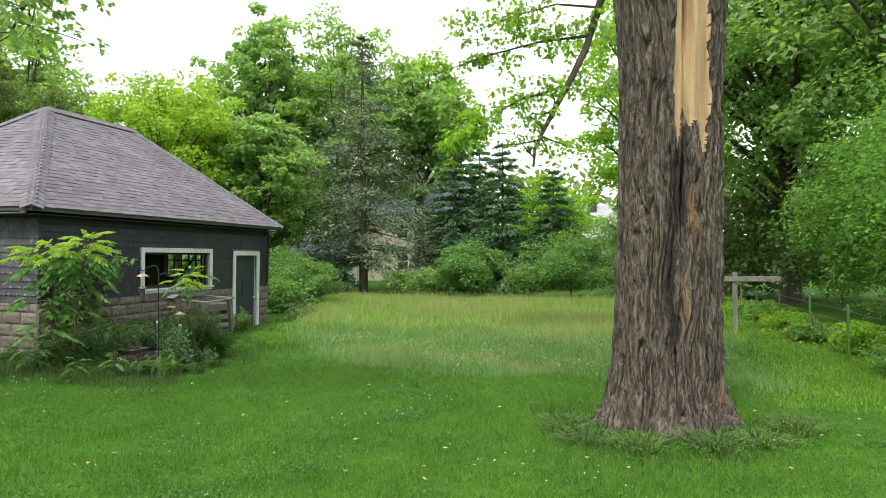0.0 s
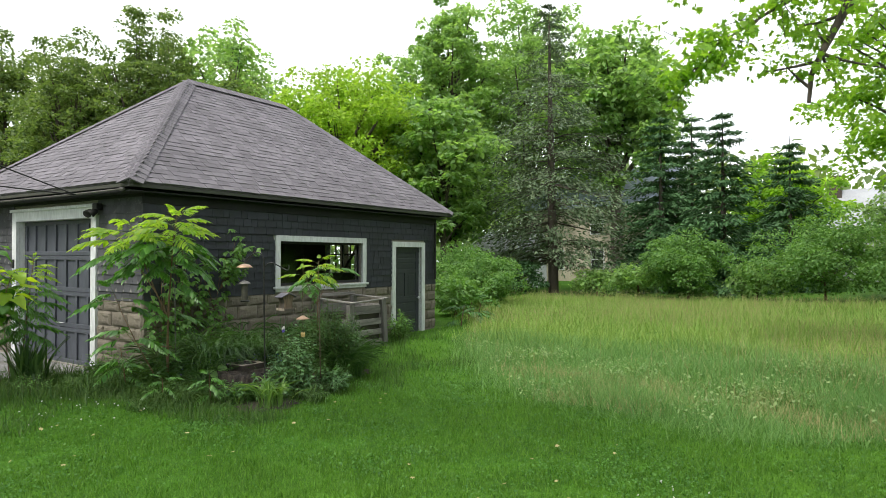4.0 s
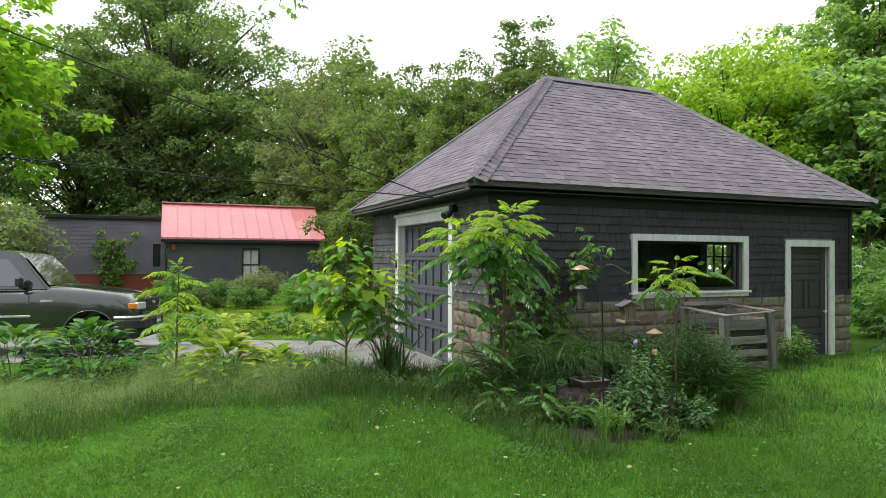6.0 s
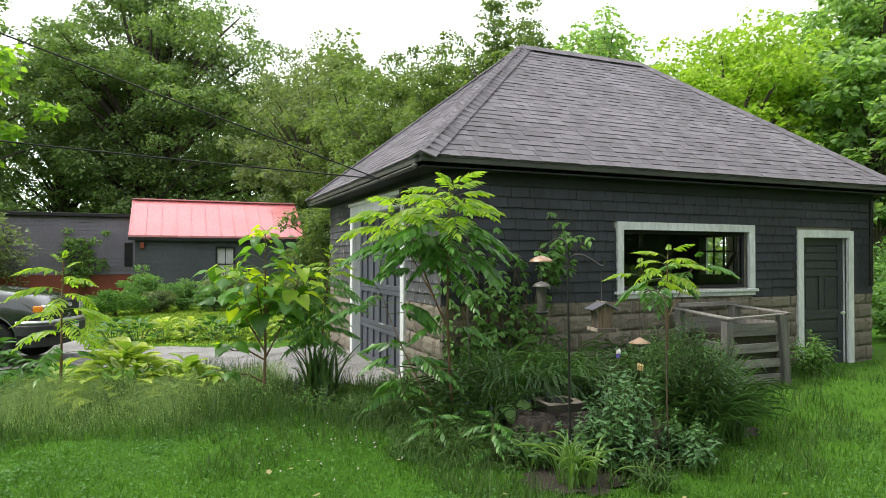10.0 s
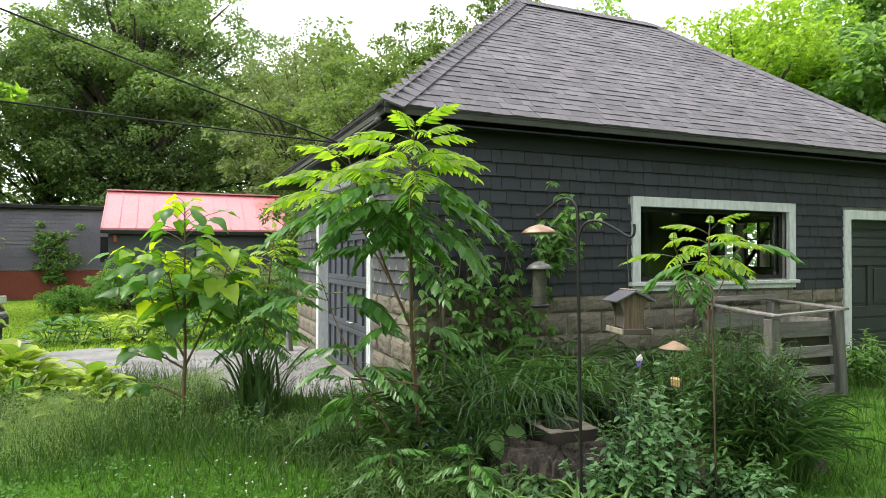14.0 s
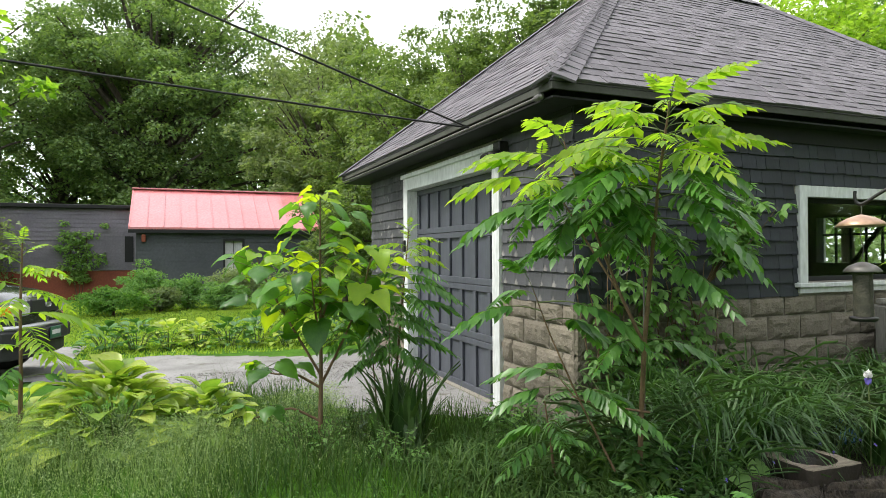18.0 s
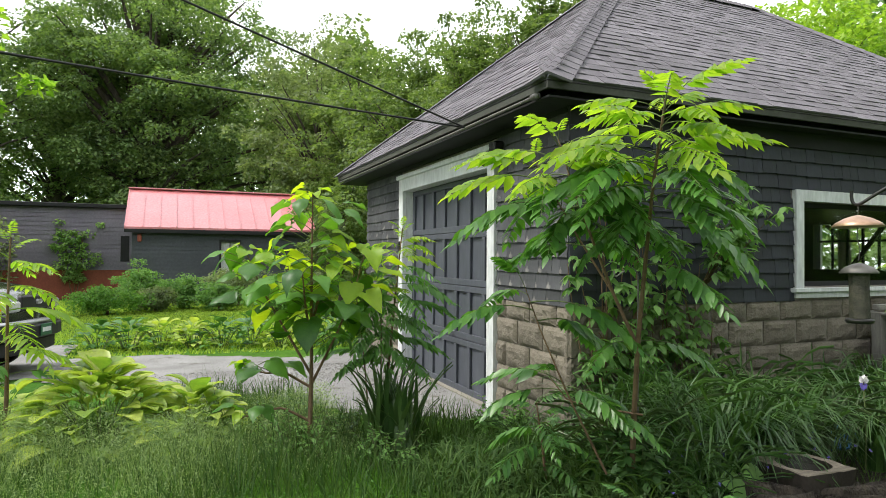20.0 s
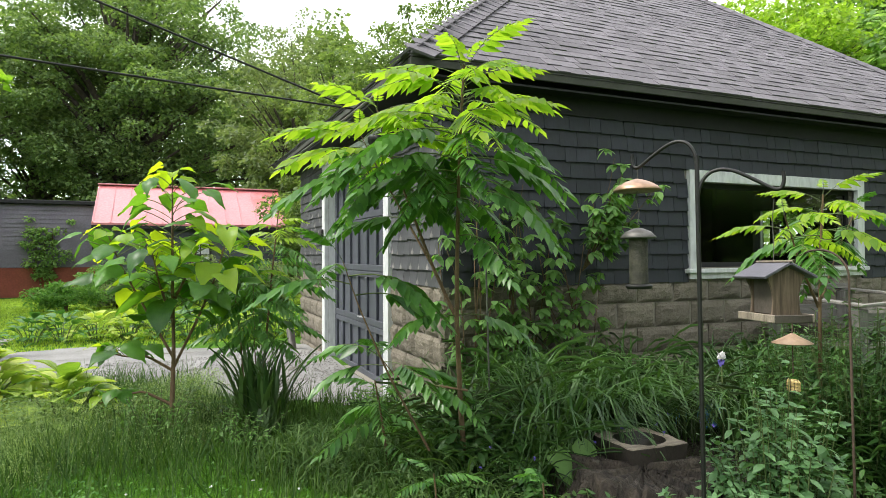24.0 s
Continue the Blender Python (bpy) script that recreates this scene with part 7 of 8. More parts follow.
for k in range(28):
    y0 = 8.05 + rng.normal(0, 0.34)
    e = np.array([-8.22, y0 + rng.normal(0, 0.35), rng.uniform(0.7, 1.95)])
    run = bend((-8.22, y0, 0.05), e, (0.05, rng.normal(0, 0.08), 0), 7)
    runs.append((run, np.linspace(0.007, 0.003, 7)))
    cen += [along(run, u) + np.array([0.07, 0, 0]) for u in np.linspace(0.3, 1, 9)]
for k in range(10):
    e = np.array([-7.95 + 0.1 * rng.random(), 8.75 + rng.normal(0, 0.14), rng.uniform(1.6, 2.12)])
    run = bend((-8.2, 8.6, 1.2), e, (0.05, 0, 0), 6)
    runs.append((run, np.linspace(0.005, 0.002, 6)))
    cen += [along(run, u) for u in np.linspace(0.4, 1, 8)]
cen = np.array(cen)
n = len(cen)
hub = np.repeat(cen + rng.normal(0, 0.06, (n, 3)), 5, axis=0)
fan = np.tile(np.array([-1.2, -0.6, 0, 0.6, 1.2]), n)
aim = np.repeat(rng.normal(0.0, 0.8, n), 5)
rot = turns(aim + fan, rng.normal(0.55, 0.3, 5 * n), rng.normal(0, 0.2, 5 * n))
v, f = scatter(LEAFLET * np.array([1, 1.5, 1]), LEAFLET_F, hub, rot, rng.uniform(0.075, 0.13, 5 * n))
creeper = thing("creeper", (0, 0, 0), "five-leaved creeper climbing the shingled wall", "vine")
part("stem_growth", tubes("stem_growth", runs, 5), M_STEM_BROWN, creeper, kind="stuff")
part("foliage", mesh_from("foliage", v, f), M_SHRUB, creeper, kind="stuff")


# flowers
def iris_flower(x, y, z):
    top = thing("iris_flower", (x, y, float(ground_z(x, y))), "white and violet iris in bloom on a stalk", "flower")
    h = z - float(ground_z(x, y))
    part("stalk", tubes("stalk", [([(0, 0, 0), (0.01, 0, h * 0.5), (0, 0, h)], 0.005)], 5), M_STEM_GREEN, top)
    for k in range(3):
        part("standard", HEART_W, None, top, m=pose(0, 0, h, 0, -70, k * 120) @ Matrix.Diagonal((0.055, 0.055, 0.055, 1)))
        part("fall", HEART_B, None, top, m=pose(0, 0, h - 0.01, 0, 55, k * 120 + 60) @ Matrix.Diagonal((0.045, 0.045, 0.045, 1)))


HEART_W, HEART_B = heart_mesh(1.0, 8), heart_mesh(1.0, 9)
HEART_W.materials.append(M_PETAL_WHITE)
HEART_B.materials.append(M_PETAL_BLUE)
iris_flower(-7.03, 8.82, 0.64)
rng = np.random.default_rng(41)
for name, label, mat, spots, size in (
        ("clover_flowers", "tiny white clover heads in the lawn", M_PETAL_WHITE, [(-7.2, 5.7), (-6.9, 6.0), (-3.0, 3.8), (0.2, 4.6), (-1.5, 5.6), (-6.6, 5.8), (-1.0, 6.6), (1.1, 4.2)], 0.012),
        ("violet_flowers", "tiny violet flowers in the bed", M_PETAL_BLUE, [(-6.9, 7.3), (-7.2, 7.5), (-6.6, 9.4), (-6.9, 8.3)], 0.014),
        ("yellow_flowers", "small yellow flowers along the fence", M_PETAL_YELLOW, [(4.3, 13.2), (4.4, 15.0), (4.5, 11.5)], 0.03)):
    p = []
    for x, y in spots:
        for k in range(9):
            a, b = x + rng.normal(0, 0.25), y + rng.normal(0, 0.25)
            p.append((a, b, float(ground_z(a, b)) + (0.07 if name[0] == "c" else 0.3)))
    p = np.repeat(np.array(p), 7, axis=0)
    m = len(p)
    v, f = scatter(LEAF, LEAF_F, p, turns(rng.uniform(0, 6.3, m), rng.normal(-0.5, 0.6, m), rng.normal(0, 0.6, m)), size * rng.uniform(0.7, 1.2, m))
    part(name, mesh_from(name, v, f), mat, label=label, kind="stuff")
n = 140
x, y = rng.uniform(-7.5, 4, n), rng.uniform(1.5, 8.5, n)
v, f = scatter(LOBED, LOBED_F, np.stack([x, y, ground_z(x, y) + 0.05], axis=1), turns(rng.uniform(0, 6.3, n), rng.normal(0, 0.2, n), rng.normal(0, 0.2, n)), rng.uniform(0.03, 0.055, n))
part("fallen_leaves", mesh_from("fallen_leaves", v, f), M_SEED, label="scattered dry fallen leaves on the lawn", kind="stuff")

dish = thing("plastic_dish", (-7.55, 9.12, 0.10), "blue plastic dish lying among daylily leaves", "dish")
part("basin", lathe("basin", [(0.0, 0.0), (0.24, 0.0), (0.30, 0.07), (0.31, 0.07), (0.25, 0.012), (0.0, 0.012)], 28), M_PLASTIC_BLUE, dish, m=pose(0, 0, 0, 0, 9, -45) @ Matrix.Diagonal((0.8, 0.8, 0.8, 1)))

HEART_D = [heart_mesh(1.0, 20 + k, 0.2, 0.35) for k in range(3)]
for me in HEART_D:
    me.materials.append(M_SHRUB)
for x, y in ((-7.0, 7.62), (-6.95, 7.42)):
    dock = thing("burdock", (x, y, float(ground_z(x, y))), "young burdock with broad green leaves by the stump", "plant", "burdocks by the stump")
    for k in range(4):
        a = k * 95 + 40 * x
        h = 0.24 + 0.07 * math.sin(k * 2.1)
        tip = (0.12 * math.cos(radians(a)), 0.12 * math.sin(radians(a)), h)
        part("leaf_stalk", tubes("leaf_stalk", [(bend((0, 0, 0), tip, (0, 0, 0.02), 4), 0.004)], 4), M_STEM_GREEN, dock)
        part("leaf", HEART_D[k % 3], None, dock, m=pose(*tip, 0, 48, a) @ Matrix.Diagonal((0.2, 0.15, 0.2, 1)))


# ---- things in the garden ----
def smooth_run(points, k=5):
    """A rounded run through the given places."""
    q = np.asarray(points, dtype=float)
    q = np.vstack([2 * q[0] - q[1], q, 2 * q[-1] - q[-2]])
    out = []
    for a, b, c, d in zip(q[:-3], q[1:-2], q[2:-1], q[3:]):
        for t in np.arange(k) / k:
            out.append(0.5 * (2 * b + (c - a) * t + (2 * a - 5 * b + 4 * c - d) * t * t + (3 * b - a - 3 * c + d) * t ** 3))
    return out + [q[-2]]


def crook(label, base, top_z, hooks, radius=0.008, material=None, lean=(0, 0), name="shepherd_hook", arched=False):
    """A thin iron pole whose arms bend over into hooks: (direction in degrees, reach, top height, end height)."""
    material = material or M_METAL_BLACK
    x, y = base
    z0 = float(ground_z(x, y))
    top = thing(name, (x, y, z0), label, "garden hook")
    part("pole", tubes("pole", [([(0, 0, -0.1), (lean[0] * 0.5, lean[1] * 0.5, (top_z - z0) * 0.5), (lean[0], lean[1], top_z - z0)], radius)], 8), material, top)
    for yaw, reach, rise, end in hooks:
        w = np.array([math.cos(radians(yaw)), math.sin(radians(yaw)), 0])
        k = reach / 0.28
        outline = ((0, -0.34), (0, -0.2), (0.0, -0.11), (0.012, -0.05), (0.04, -0.012), (0.08, 0), (0.12, -0.008), (0.16, -0.028), (0.2, -0.052), (0.24, -0.078), (0.262, -0.085), (0.276, -0.075), (0.281, -0.05), (0.279, -0.025))
        if arched:
            outline = [(0, -0.4), (0, -0.25)] + [(0.14 - 0.14 * math.cos(a), 0.14 * math.sin(a) - 0.14) for a in np.linspace(0, 3.1, 12)] + [(0.279, -0.2)]
        pts = [np.array([lean[0], lean[1], rise - z0 + h * k]) + w * q * k for q, h in outline]
        part("hook_arm", tubes("hook_arm", [(smooth_run(pts), radius * 0.8)], 8), material, top)
    return top


PX, PY = -5.80, 7.40
crook("black iron double shepherd's hook pole", (PX, PY), 1.66, [(200, 0.27, 1.725, 1.6), (33, 0.29, 1.60, 1.5)], 0.0085)
crook("thin rusty shepherd's hook in the bed", (-5.92, 8.43), 1.02, [(193, 0.26, 1.31, 1.1)], 0.006, M_RUST, arched=True)
crook("small leaning grey wire crook", (-7.55, 7.42), 1.2, [(-100, 0.16, 1.38, 1.2)], 0.006, M_METAL_GREY, (0.12, -0.08))

# tube feeder under a domed cover
FX, FY = -6.036, 7.315
feeder = thing("tube_feeder", (FX, FY, 1.15), "hanging wire-mesh tube bird feeder under a dome", "bird feeder")
part("dome", lathe("dome", [(0.094, 0.398), (0.096, 0.402), (0.08, 0.418), (0.05, 0.435), (0.02, 0.445), (0.0, 0.45)], 28), M_COPPER, feeder, "shallow copper-coloured dome")
part("hanger", tubes("hanger", [([(0, 0, 0.44), (0.004, 0, 0.47), (0.0, 0, 0.50)], 0.002), ([(0, 0, 0.26), (0.006, 0.003, 0.31), (-0.005, 0, 0.35), (0, 0, 0.40)], 0.002)], 5), M_METAL_GREY, feeder)
part("lid", lathe("lid", [(0.07, 0.205), (0.072, 0.21), (0.052, 0.232), (0.02, 0.246), (0, 0.25)], 24), M_METAL_GREY, feeder, "weathered grey lid")
mesh_body = bmesh.new()
bmesh.ops.create_cone(mesh_body, cap_ends=False, segments=24, radius1=0.037, radius2=0.037, depth=0.19, matrix=Matrix.Translation((0, 0, 0.115)))
part("tube", mesh_body, surface("seed_filled_mesh", (0.022, 0.022, 0.016), (0.07, 0.065, 0.045), 30, 140, 0.7, 0.8, 0.004), feeder, "mesh tube with seed inside", smooth=True)
part("tray", lathe("tray", [(0.0, 0.0), (0.048, 0.0), (0.054, 0.012), (0.052, 0.016), (0.04, 0.02), (0, 0.02)], 22), M_METAL_BLACK, feeder, "round black base tray")
part("seed", lathe("seed", [(0.0, 0.03), (0.033, 0.03), (0.033, 0.19), (0, 0.2)], 16), M_SEED, feeder)

# hopper feeder like a little house
HS = 0.77
hx, hy = -5.60, 7.55
house = thing("hopper_feeder", (hx, hy, 1.045), "hanging wooden house-shaped bird feeder with a pitched roof", "bird feeder", turn=-17)
house.scale = (HS, HS, HS)
for s in (1, -1):
    part("roof_board", boxed(-0.125, 0.125, 0.0, 0.140, 0.0, 0.012, 0.002, m=pose(0, 0, 0.258, -27 if s > 0 else 27, 0, 0) @ Matrix.Diagonal((1, s, 1, 1))), M_SLATE, house, "dark slate-grey roof board")
part("ridge_batten", boxed(-0.125, 0.125, -0.010, 0.010, 0.268, 0.278, 0.003), M_HEWN, house, "pale worn ridge batten")
# waisted end boards that flare to the eaves and to the tray
flare = [(0.074, 0.014), (0.066, 0.05), (0.062, 0.09), (0.063, 0.125), (0.071, 0.16), (0.088, 0.195), (0.094, 0.21)]
for x in (-0.085, 0.073):
    g = bmesh.new()
    ring = [g.verts.new((x, y, z)) for y, z in flare] + [g.verts.new((x, 0, 0.254))] + [g.verts.new((x, -y, z)) for y, z in flare[::-1]]
    wall = bmesh.ops.extrude_face_region(g, geom=[g.faces.new(ring)])["geom"]
    bmesh.ops.translate(g, verts=[q for q in wall if isinstance(q, bmesh.types.BMVert)], vec=(0.012, 0, 0))
    bmesh.ops.recalc_face_normals(g, faces=g.faces[:])
    part("gable_board", g, M_CEDAR_GRAIN, house, "aged cedar end board with waisted sides")
for y in (-0.055, 0.049):
    part("side_pane", boxed(-0.072, 0.072, y, y + 0.006, 0.035, 0.205), M_WOOD_DARK, house, "dim brown side pane")
part("base", boxed(-0.125, 0.125, -0.088, 0.088, 0.0, 0.014, 0.002), M_WOOD_DARK, house)
for x0, x1, y0, y1 in ((-0.137, -0.125, -0.09, 0.09), (0.125, 0.137, -0.09, 0.09)):
    part("tray_lip", boxed(x0, x1, y0, y1, -0.002, 0.034, 0.003), M_WOOD_DARK, house, "dark tray end")
for y0 in (-0.100, 0.088):
    part("tray_lip", boxed(-0.136, 0.136, y0, y0 + 0.012, 0.0, 0.036, 0.003), M_HEWN, house, "pale weathered tray rail")
part("chain", tubes("chain", [([(0, 0, 0.272), (0.004, 0.002, 0.36), (-0.003, 0, 0.45), (0.03, -0.01, 0.56)], 0.0022)], 5), M_METAL_GREY, house)

# small cone-roofed feeder with a suet cage
cone = thing("suet_feeder", (-6.17, 8.37, 0.615), "small hanging feeder with a tan cone roof", "bird feeder")
cone.scale = (0.8, 0.8, 0.8)
part("cone_roof", lathe("cone_roof", [(0.115, 0.30), (0.116, 0.304), (0.05, 0.338), (0.012, 0.36), (0, 0.362)], 24), M_TAN_METAL, cone, "shallow tan cone roof")
part("rod", tubes("rod", [([(0, 0, 0.08), (0, 0, 0.32)], 0.004), ([(0, 0, 0.36), (0.004, 0.003, 0.5), (0.0, 0.0, 0.66)], 0.004)], 6), M_RUST, cone)
part("suet", boxed(-0.045, 0.045, -0.02, 0.02, 0.0, 0.08, 0.014), M_SUET, cone, "pale block of suet")
cage = bmesh.new()
for k in range(5):
    u = -0.05 + 0.025 * k
    for y in (-0.026, 0.026):
        box(cage, u - 0.0012, u + 0.0012, y - 0.0012, y + 0.0012, -0.005, 0.09)
        box(cage, -0.05, 0.05, y - 0.001, y + 0.001, 0.0 + 0.02 * k, 0.002 + 0.02 * k)
part("cage", cage, M_METAL_BLACK, cone, "wire cage", kind="stuff")

# the stump and the hewn tray on it
sx, sy = -6.62, 7.82
sz = float(ground_z(sx, sy)) - 0.05
rng = np.random.default_rng(8)
stump = thing("tree_stump", (sx, sy, sz), "rotting tree stump with ragged bark", "stump")
sides, v, f = 200, [], []
prof = ((-0.1, 0.70), (0.0, 0.62), (0.06, 0.52), (0.14, 0.44), (0.2, 0.405), (0.235, 0.39), (0.245, 0.36), (0.235, 0.30), (0.225, 0.16), (0.22, 0.02))
for z, r0 in prof:
    for k in range(sides):
        a = 2 * math.pi * k / sides
        q = noise.noise(Vector((math.cos(a) * 3.2, math.sin(a) * 3.2, z * 2.5)))
        p = 0.6 - 2.2 * abs(noise.noise(Vector((math.cos(a) * 11, math.sin(a) * 11, z * 2))))
        rr = r0 * (1 + 0.22 * q) + 0.05 * p - 0.05 * max(0, 0.25 - abs(noise.noise(Vector((math.cos(a) * 6 + 3, math.sin(a) * 6, z)))) * 2)
        v.append((rr * math.cos(a), rr * math.sin(a) * 0.9, z + (0.05 * q + 0.04 * p) * (z > 0.12)))
for i in range(len(prof) - 1):
    for k in range(sides):
        l = (k + 1) % sides
        f.append((i * sides + k, i * sides + l, (i + 1) * sides + l, (i + 1) * sides + k))
f.append(tuple((len(prof) - 1) * sides + k for k in range(sides)))
part("wood", mesh_from("wood", v, f, True), M_STUMP, stump)
tray = thing("hewn_tray", (-6.80, 7.95, 0.185), "square hollowed wooden block on the stump", "bird bath", turn=-3)
tray.scale = (0.87, 0.87, 0.98)
n = 48


def tray_ring(half, z, power, seed):
    out = []
    for k in range(n):
        a = 2 * math.pi * k / n + math.pi / 4
        c, s_ = math.cos(a), math.sin(a)
        q = (abs(c) ** power + abs(s_) ** power) ** (-1 / power) * half * (1 + 0.02 * noise.noise(Vector((c * 2, s_ * 2, seed))))
        out.append((q * c, q * s_, z + 0.007 * noise.noise(Vector((c * 3, s_ * 3, seed + 4))) * (z > 0.05)))
    return out


def ring_mesh(name, rings, cap_first, cap_last):
    v_, f_ = [q for ring in rings for q in ring], []
    for i_ in range(len(rings) - 1):
        for k in range(n):
            l_ = (k + 1) % n
            f_.append((i_ * n + k, i_ * n + l_, (i_ + 1) * n + l_, (i_ + 1) * n + k))
    if cap_first:
        f_.append(tuple(range(n))[::-1])
    if cap_last:
        f_.append(tuple((len(rings) - 1) * n + k for k in range(n)))
    return mesh_from(name, v_, f_)


part("block", ring_mesh("block", [tray_ring(0.195, 0.0, 16, 1), tray_ring(0.205, 0.05, 18, 1), tray_ring(0.212, 0.10, 18, 1), tray_ring(0.212, 0.104, 18, 1)], True, False), M_HEWN_DARK, tray, "square dark hewn block")
part("rim", ring_mesh("rim", [tray_ring(0.212, 0.104, 18, 1), tray_ring(0.206, 0.110, 18, 1), tray_ring(0.158, 0.106, 2.2, 2)], False, False), M_HEWN, tray, "pale worn rim")
part("hollow", ring_mesh("hollow", [tray_ring(0.158, 0.106, 2.2, 2), tray_ring(0.146, 0.072, 2.1, 2), tray_ring(0.12, 0.042, 2, 2), tray_ring(0.05, 0.035, 2, 2)], False, True), M_TRAY_IN, tray, "dark hollow")

# the slatted compost bin by the wall
cbin = thing("compost_bin", (-7.72, 11.08, 0.03), "open compost bin of weathered grey pallet boards", "compost bin")
FXL, BXL = 0.40, -0.40
for x, y, h, tilt in ((FXL, -0.47, 0.84, 0), (FXL, 0.45, 0.90, 3), (BXL + 0.06, -0.47, 0.95, 0), (BXL + 0.06, 0.45, 0.95, 0)):
    part("post", boxed(-0.045, 0.045, -0.06, 0.06, -0.1, h, 0.006, m=pose(x, y, 0, tilt, 0, 0)), M_WOOD_GREY, cbin, "grey corner post")
r = random.Random(4)
for k, z in enumerate((0.03, 0.27, 0.45, 0.65)):
    part("slat", boxed(FXL - 0.03, FXL - 0.005, -0.40, 0.38, z, z + (0.16, 0.10, 0.11, 0.15)[k], 0.004, m=pose(0, 0, 0, r.uniform(-1, 1), 0, 0)), M_WOOD_GREY_X, cbin)
    if k in (0, 2):
        part("slat", boxed(BXL + 0.1, FXL - 0.04, -0.44, -0.415, z + 0.03, z + 0.13, 0.004), M_WOOD_GREY_X, cbin)
    part("slat", boxed(BXL + 0.1, FXL - 0.04, 0.40, 0.425, z + 0.03, z + 0.16, 0.004), M_WOOD_GREY_X, cbin)
    part("slat", boxed(BXL, BXL + 0.022, -0.40, 0.38, z + 0.03, z + 0.18, 0.004), M_WOOD_GREY_X, cbin)
part("top_rail", boxed(-0.45, 0.47, -0.055, 0.055, 0, 0.022, 0.004, m=pose(0.0, -0.47, 0.90, 0, 5, 0)), M_WOOD_GREY, cbin)
part("top_rail", boxed(-0.45, 0.47, -0.05, 0.05, 0, 0.022, 0.004, m=pose(0.0, 0.46, 0.93, 0, 4, 0)), M_WOOD_GREY, cbin)
part("top_rail", boxed(-0.03, 0.03, -0.5, 0.52, 0, 0.022, 0.004, m=pose(0.40, 0, 0.872, 2, 0, 0)), M_WOOD_GREY_X, cbin)
part("top_rail", boxed(-0.03, 0.03, -0.5, 0.5, 0, 0.05, 0.004, m=pose(-0.36, 0, 0.97, 0, 0, 0)), M_WOOD_GREY_X, cbin)
part("compost", boxed(-0.30, 0.355, -0.4, 0.39, -0.05, 0.70, 0.03), M_TRAY_IN, cbin, "dark heap of compost")

stake = thing("wooden_stake", (-12.9, 7.15, float(ground_z(-12.9, 7.15))), "short weathered wooden stub beside the garage front", "stake")
part("stub", boxed(-0.05, 0.05, -0.04, 0.04, -0.1, 0.30, 0.012, m=pose(0, 0, 0, 4, -6, 20)), M_WOOD_GREY, stake)

# a T-shaped clothes post and a wire fence past the meadow
post = thing("clothes_post", (3.86, 15.2, 0.0), "weathered wooden T-shaped clothes post in the grass", "post")
part("upright", boxed(-0.05, 0.05, -0.05, 0.05, -0.2, 1.42, 0.006), M_WOOD_GREY, post)
part("cross_arm", boxed(-0.35, 0.98, -0.045, -0.005, 1.20, 1.32, 0.006, m=pose(0, -0.048, 0)), M_WOOD_GREY_X, post)
fence = thing("wire_fence", (4.4, 9, 0.0), "low wire fence on thin green posts", "fence")
for k in range(6):
    part("fence_post", boxed(-0.02, 0.02, -0.02, 0.02, -0.1, 0.95, 0.003, m=pose(0.25 * math.sin(k) * 0.4 + 0.6, k * 2.4, 0)), M_HOSTA_DARK, fence)
part("wire", tubes("wire", [([(0.6, 0, z), (0.68, 4.8, z - 0.03), (0.52, 12, z)], 0.004) for z in (0.25, 0.45, 0.65, 0.85)], 4), M_METAL_GREY, fence)

# overhead service wires
for label, way, sag in (("black overhead service wire", (0.058, -0.955, 0.325), 0.25), ("black overhead service wire", (0.136, -0.99, 0.07), 0.35)):
    w = thing("service_wire", (-9.3, 7.03, 2.62), label, "wire", "overhead wires")
    e = np.array(way) * 26
    part("cable", tubes("cable", [(bend((0, 0, 0), e, (0, 0, -sag), 24), 0.009)], 6), M_METAL_BLACK, w)


# ---- the truck on the drive ----
M_CAR = surface("dark_green_car_paint", (0.028, 0.032, 0.029), (0.036, 0.040, 0.037), 2, 60, 0.16, 0.02, metal=0.25, coat=1.0)
M_TYRE = surface("tyre_rubber", (0.012, 0.012, 0.012), (0.022, 0.022, 0.022), 8, 60, 0.85, 0.3)
M_PLASTIC = surface("black_plastic", (0.014, 0.014, 0.015), (0.024, 0.024, 0.026), 6, 90, 0.6, 0.2)
M_LIGHT_CLEAR = surface("clear_lens", (0.5, 0.5, 0.48), (0.7, 0.7, 0.68), 20, 60, 0.15, 0.3, coat=1.0)
M_LIGHT_AMBER = surface("amber_lens", (0.75, 0.20, 0.015), (0.85, 0.27, 0.02), 20, 60, 0.2, 0.2, coat=1.0)
M_CAR_GLASS, nt, b = nodes_of("tinted_glass")
b.inputs["Base Color"].default_value = lin(0.02, 0.025, 0.025)
b.inputs["Roughness"].default_value = 0.05
b.inputs["Specular IOR Level"].default_value = 1.0
b.inputs["Coat Weight"].default_value = 1.0

truck = thing("pickup_truck", (-13.60, 2.40, 0.22), "dark green pickup truck parked on the drive", "truck", turn=-13)
truck.scale = (0.95, 0.95, 0.95)
# local: x across (right side at +0.85), y forward from the front axle, z up
stations = []
for y in (-4.3, -2.6, -1.4, -1.1, -0.9, -0.7, -0.5, -0.3, -0.1, 0.1, 0.3, 0.45, 0.57, 0.66, 0.73, 0.78, 0.81):
    hi = 1.10 if y < -1.0 else 1.145 - 0.15 * ((y + 1.0) / 1.5) ** 1.8
    if y > 0.45:
        hi -= 0.30 * ((y - 0.45) / 0.36) ** 2.4
    stations.append((y, hi))
v, f = [], []
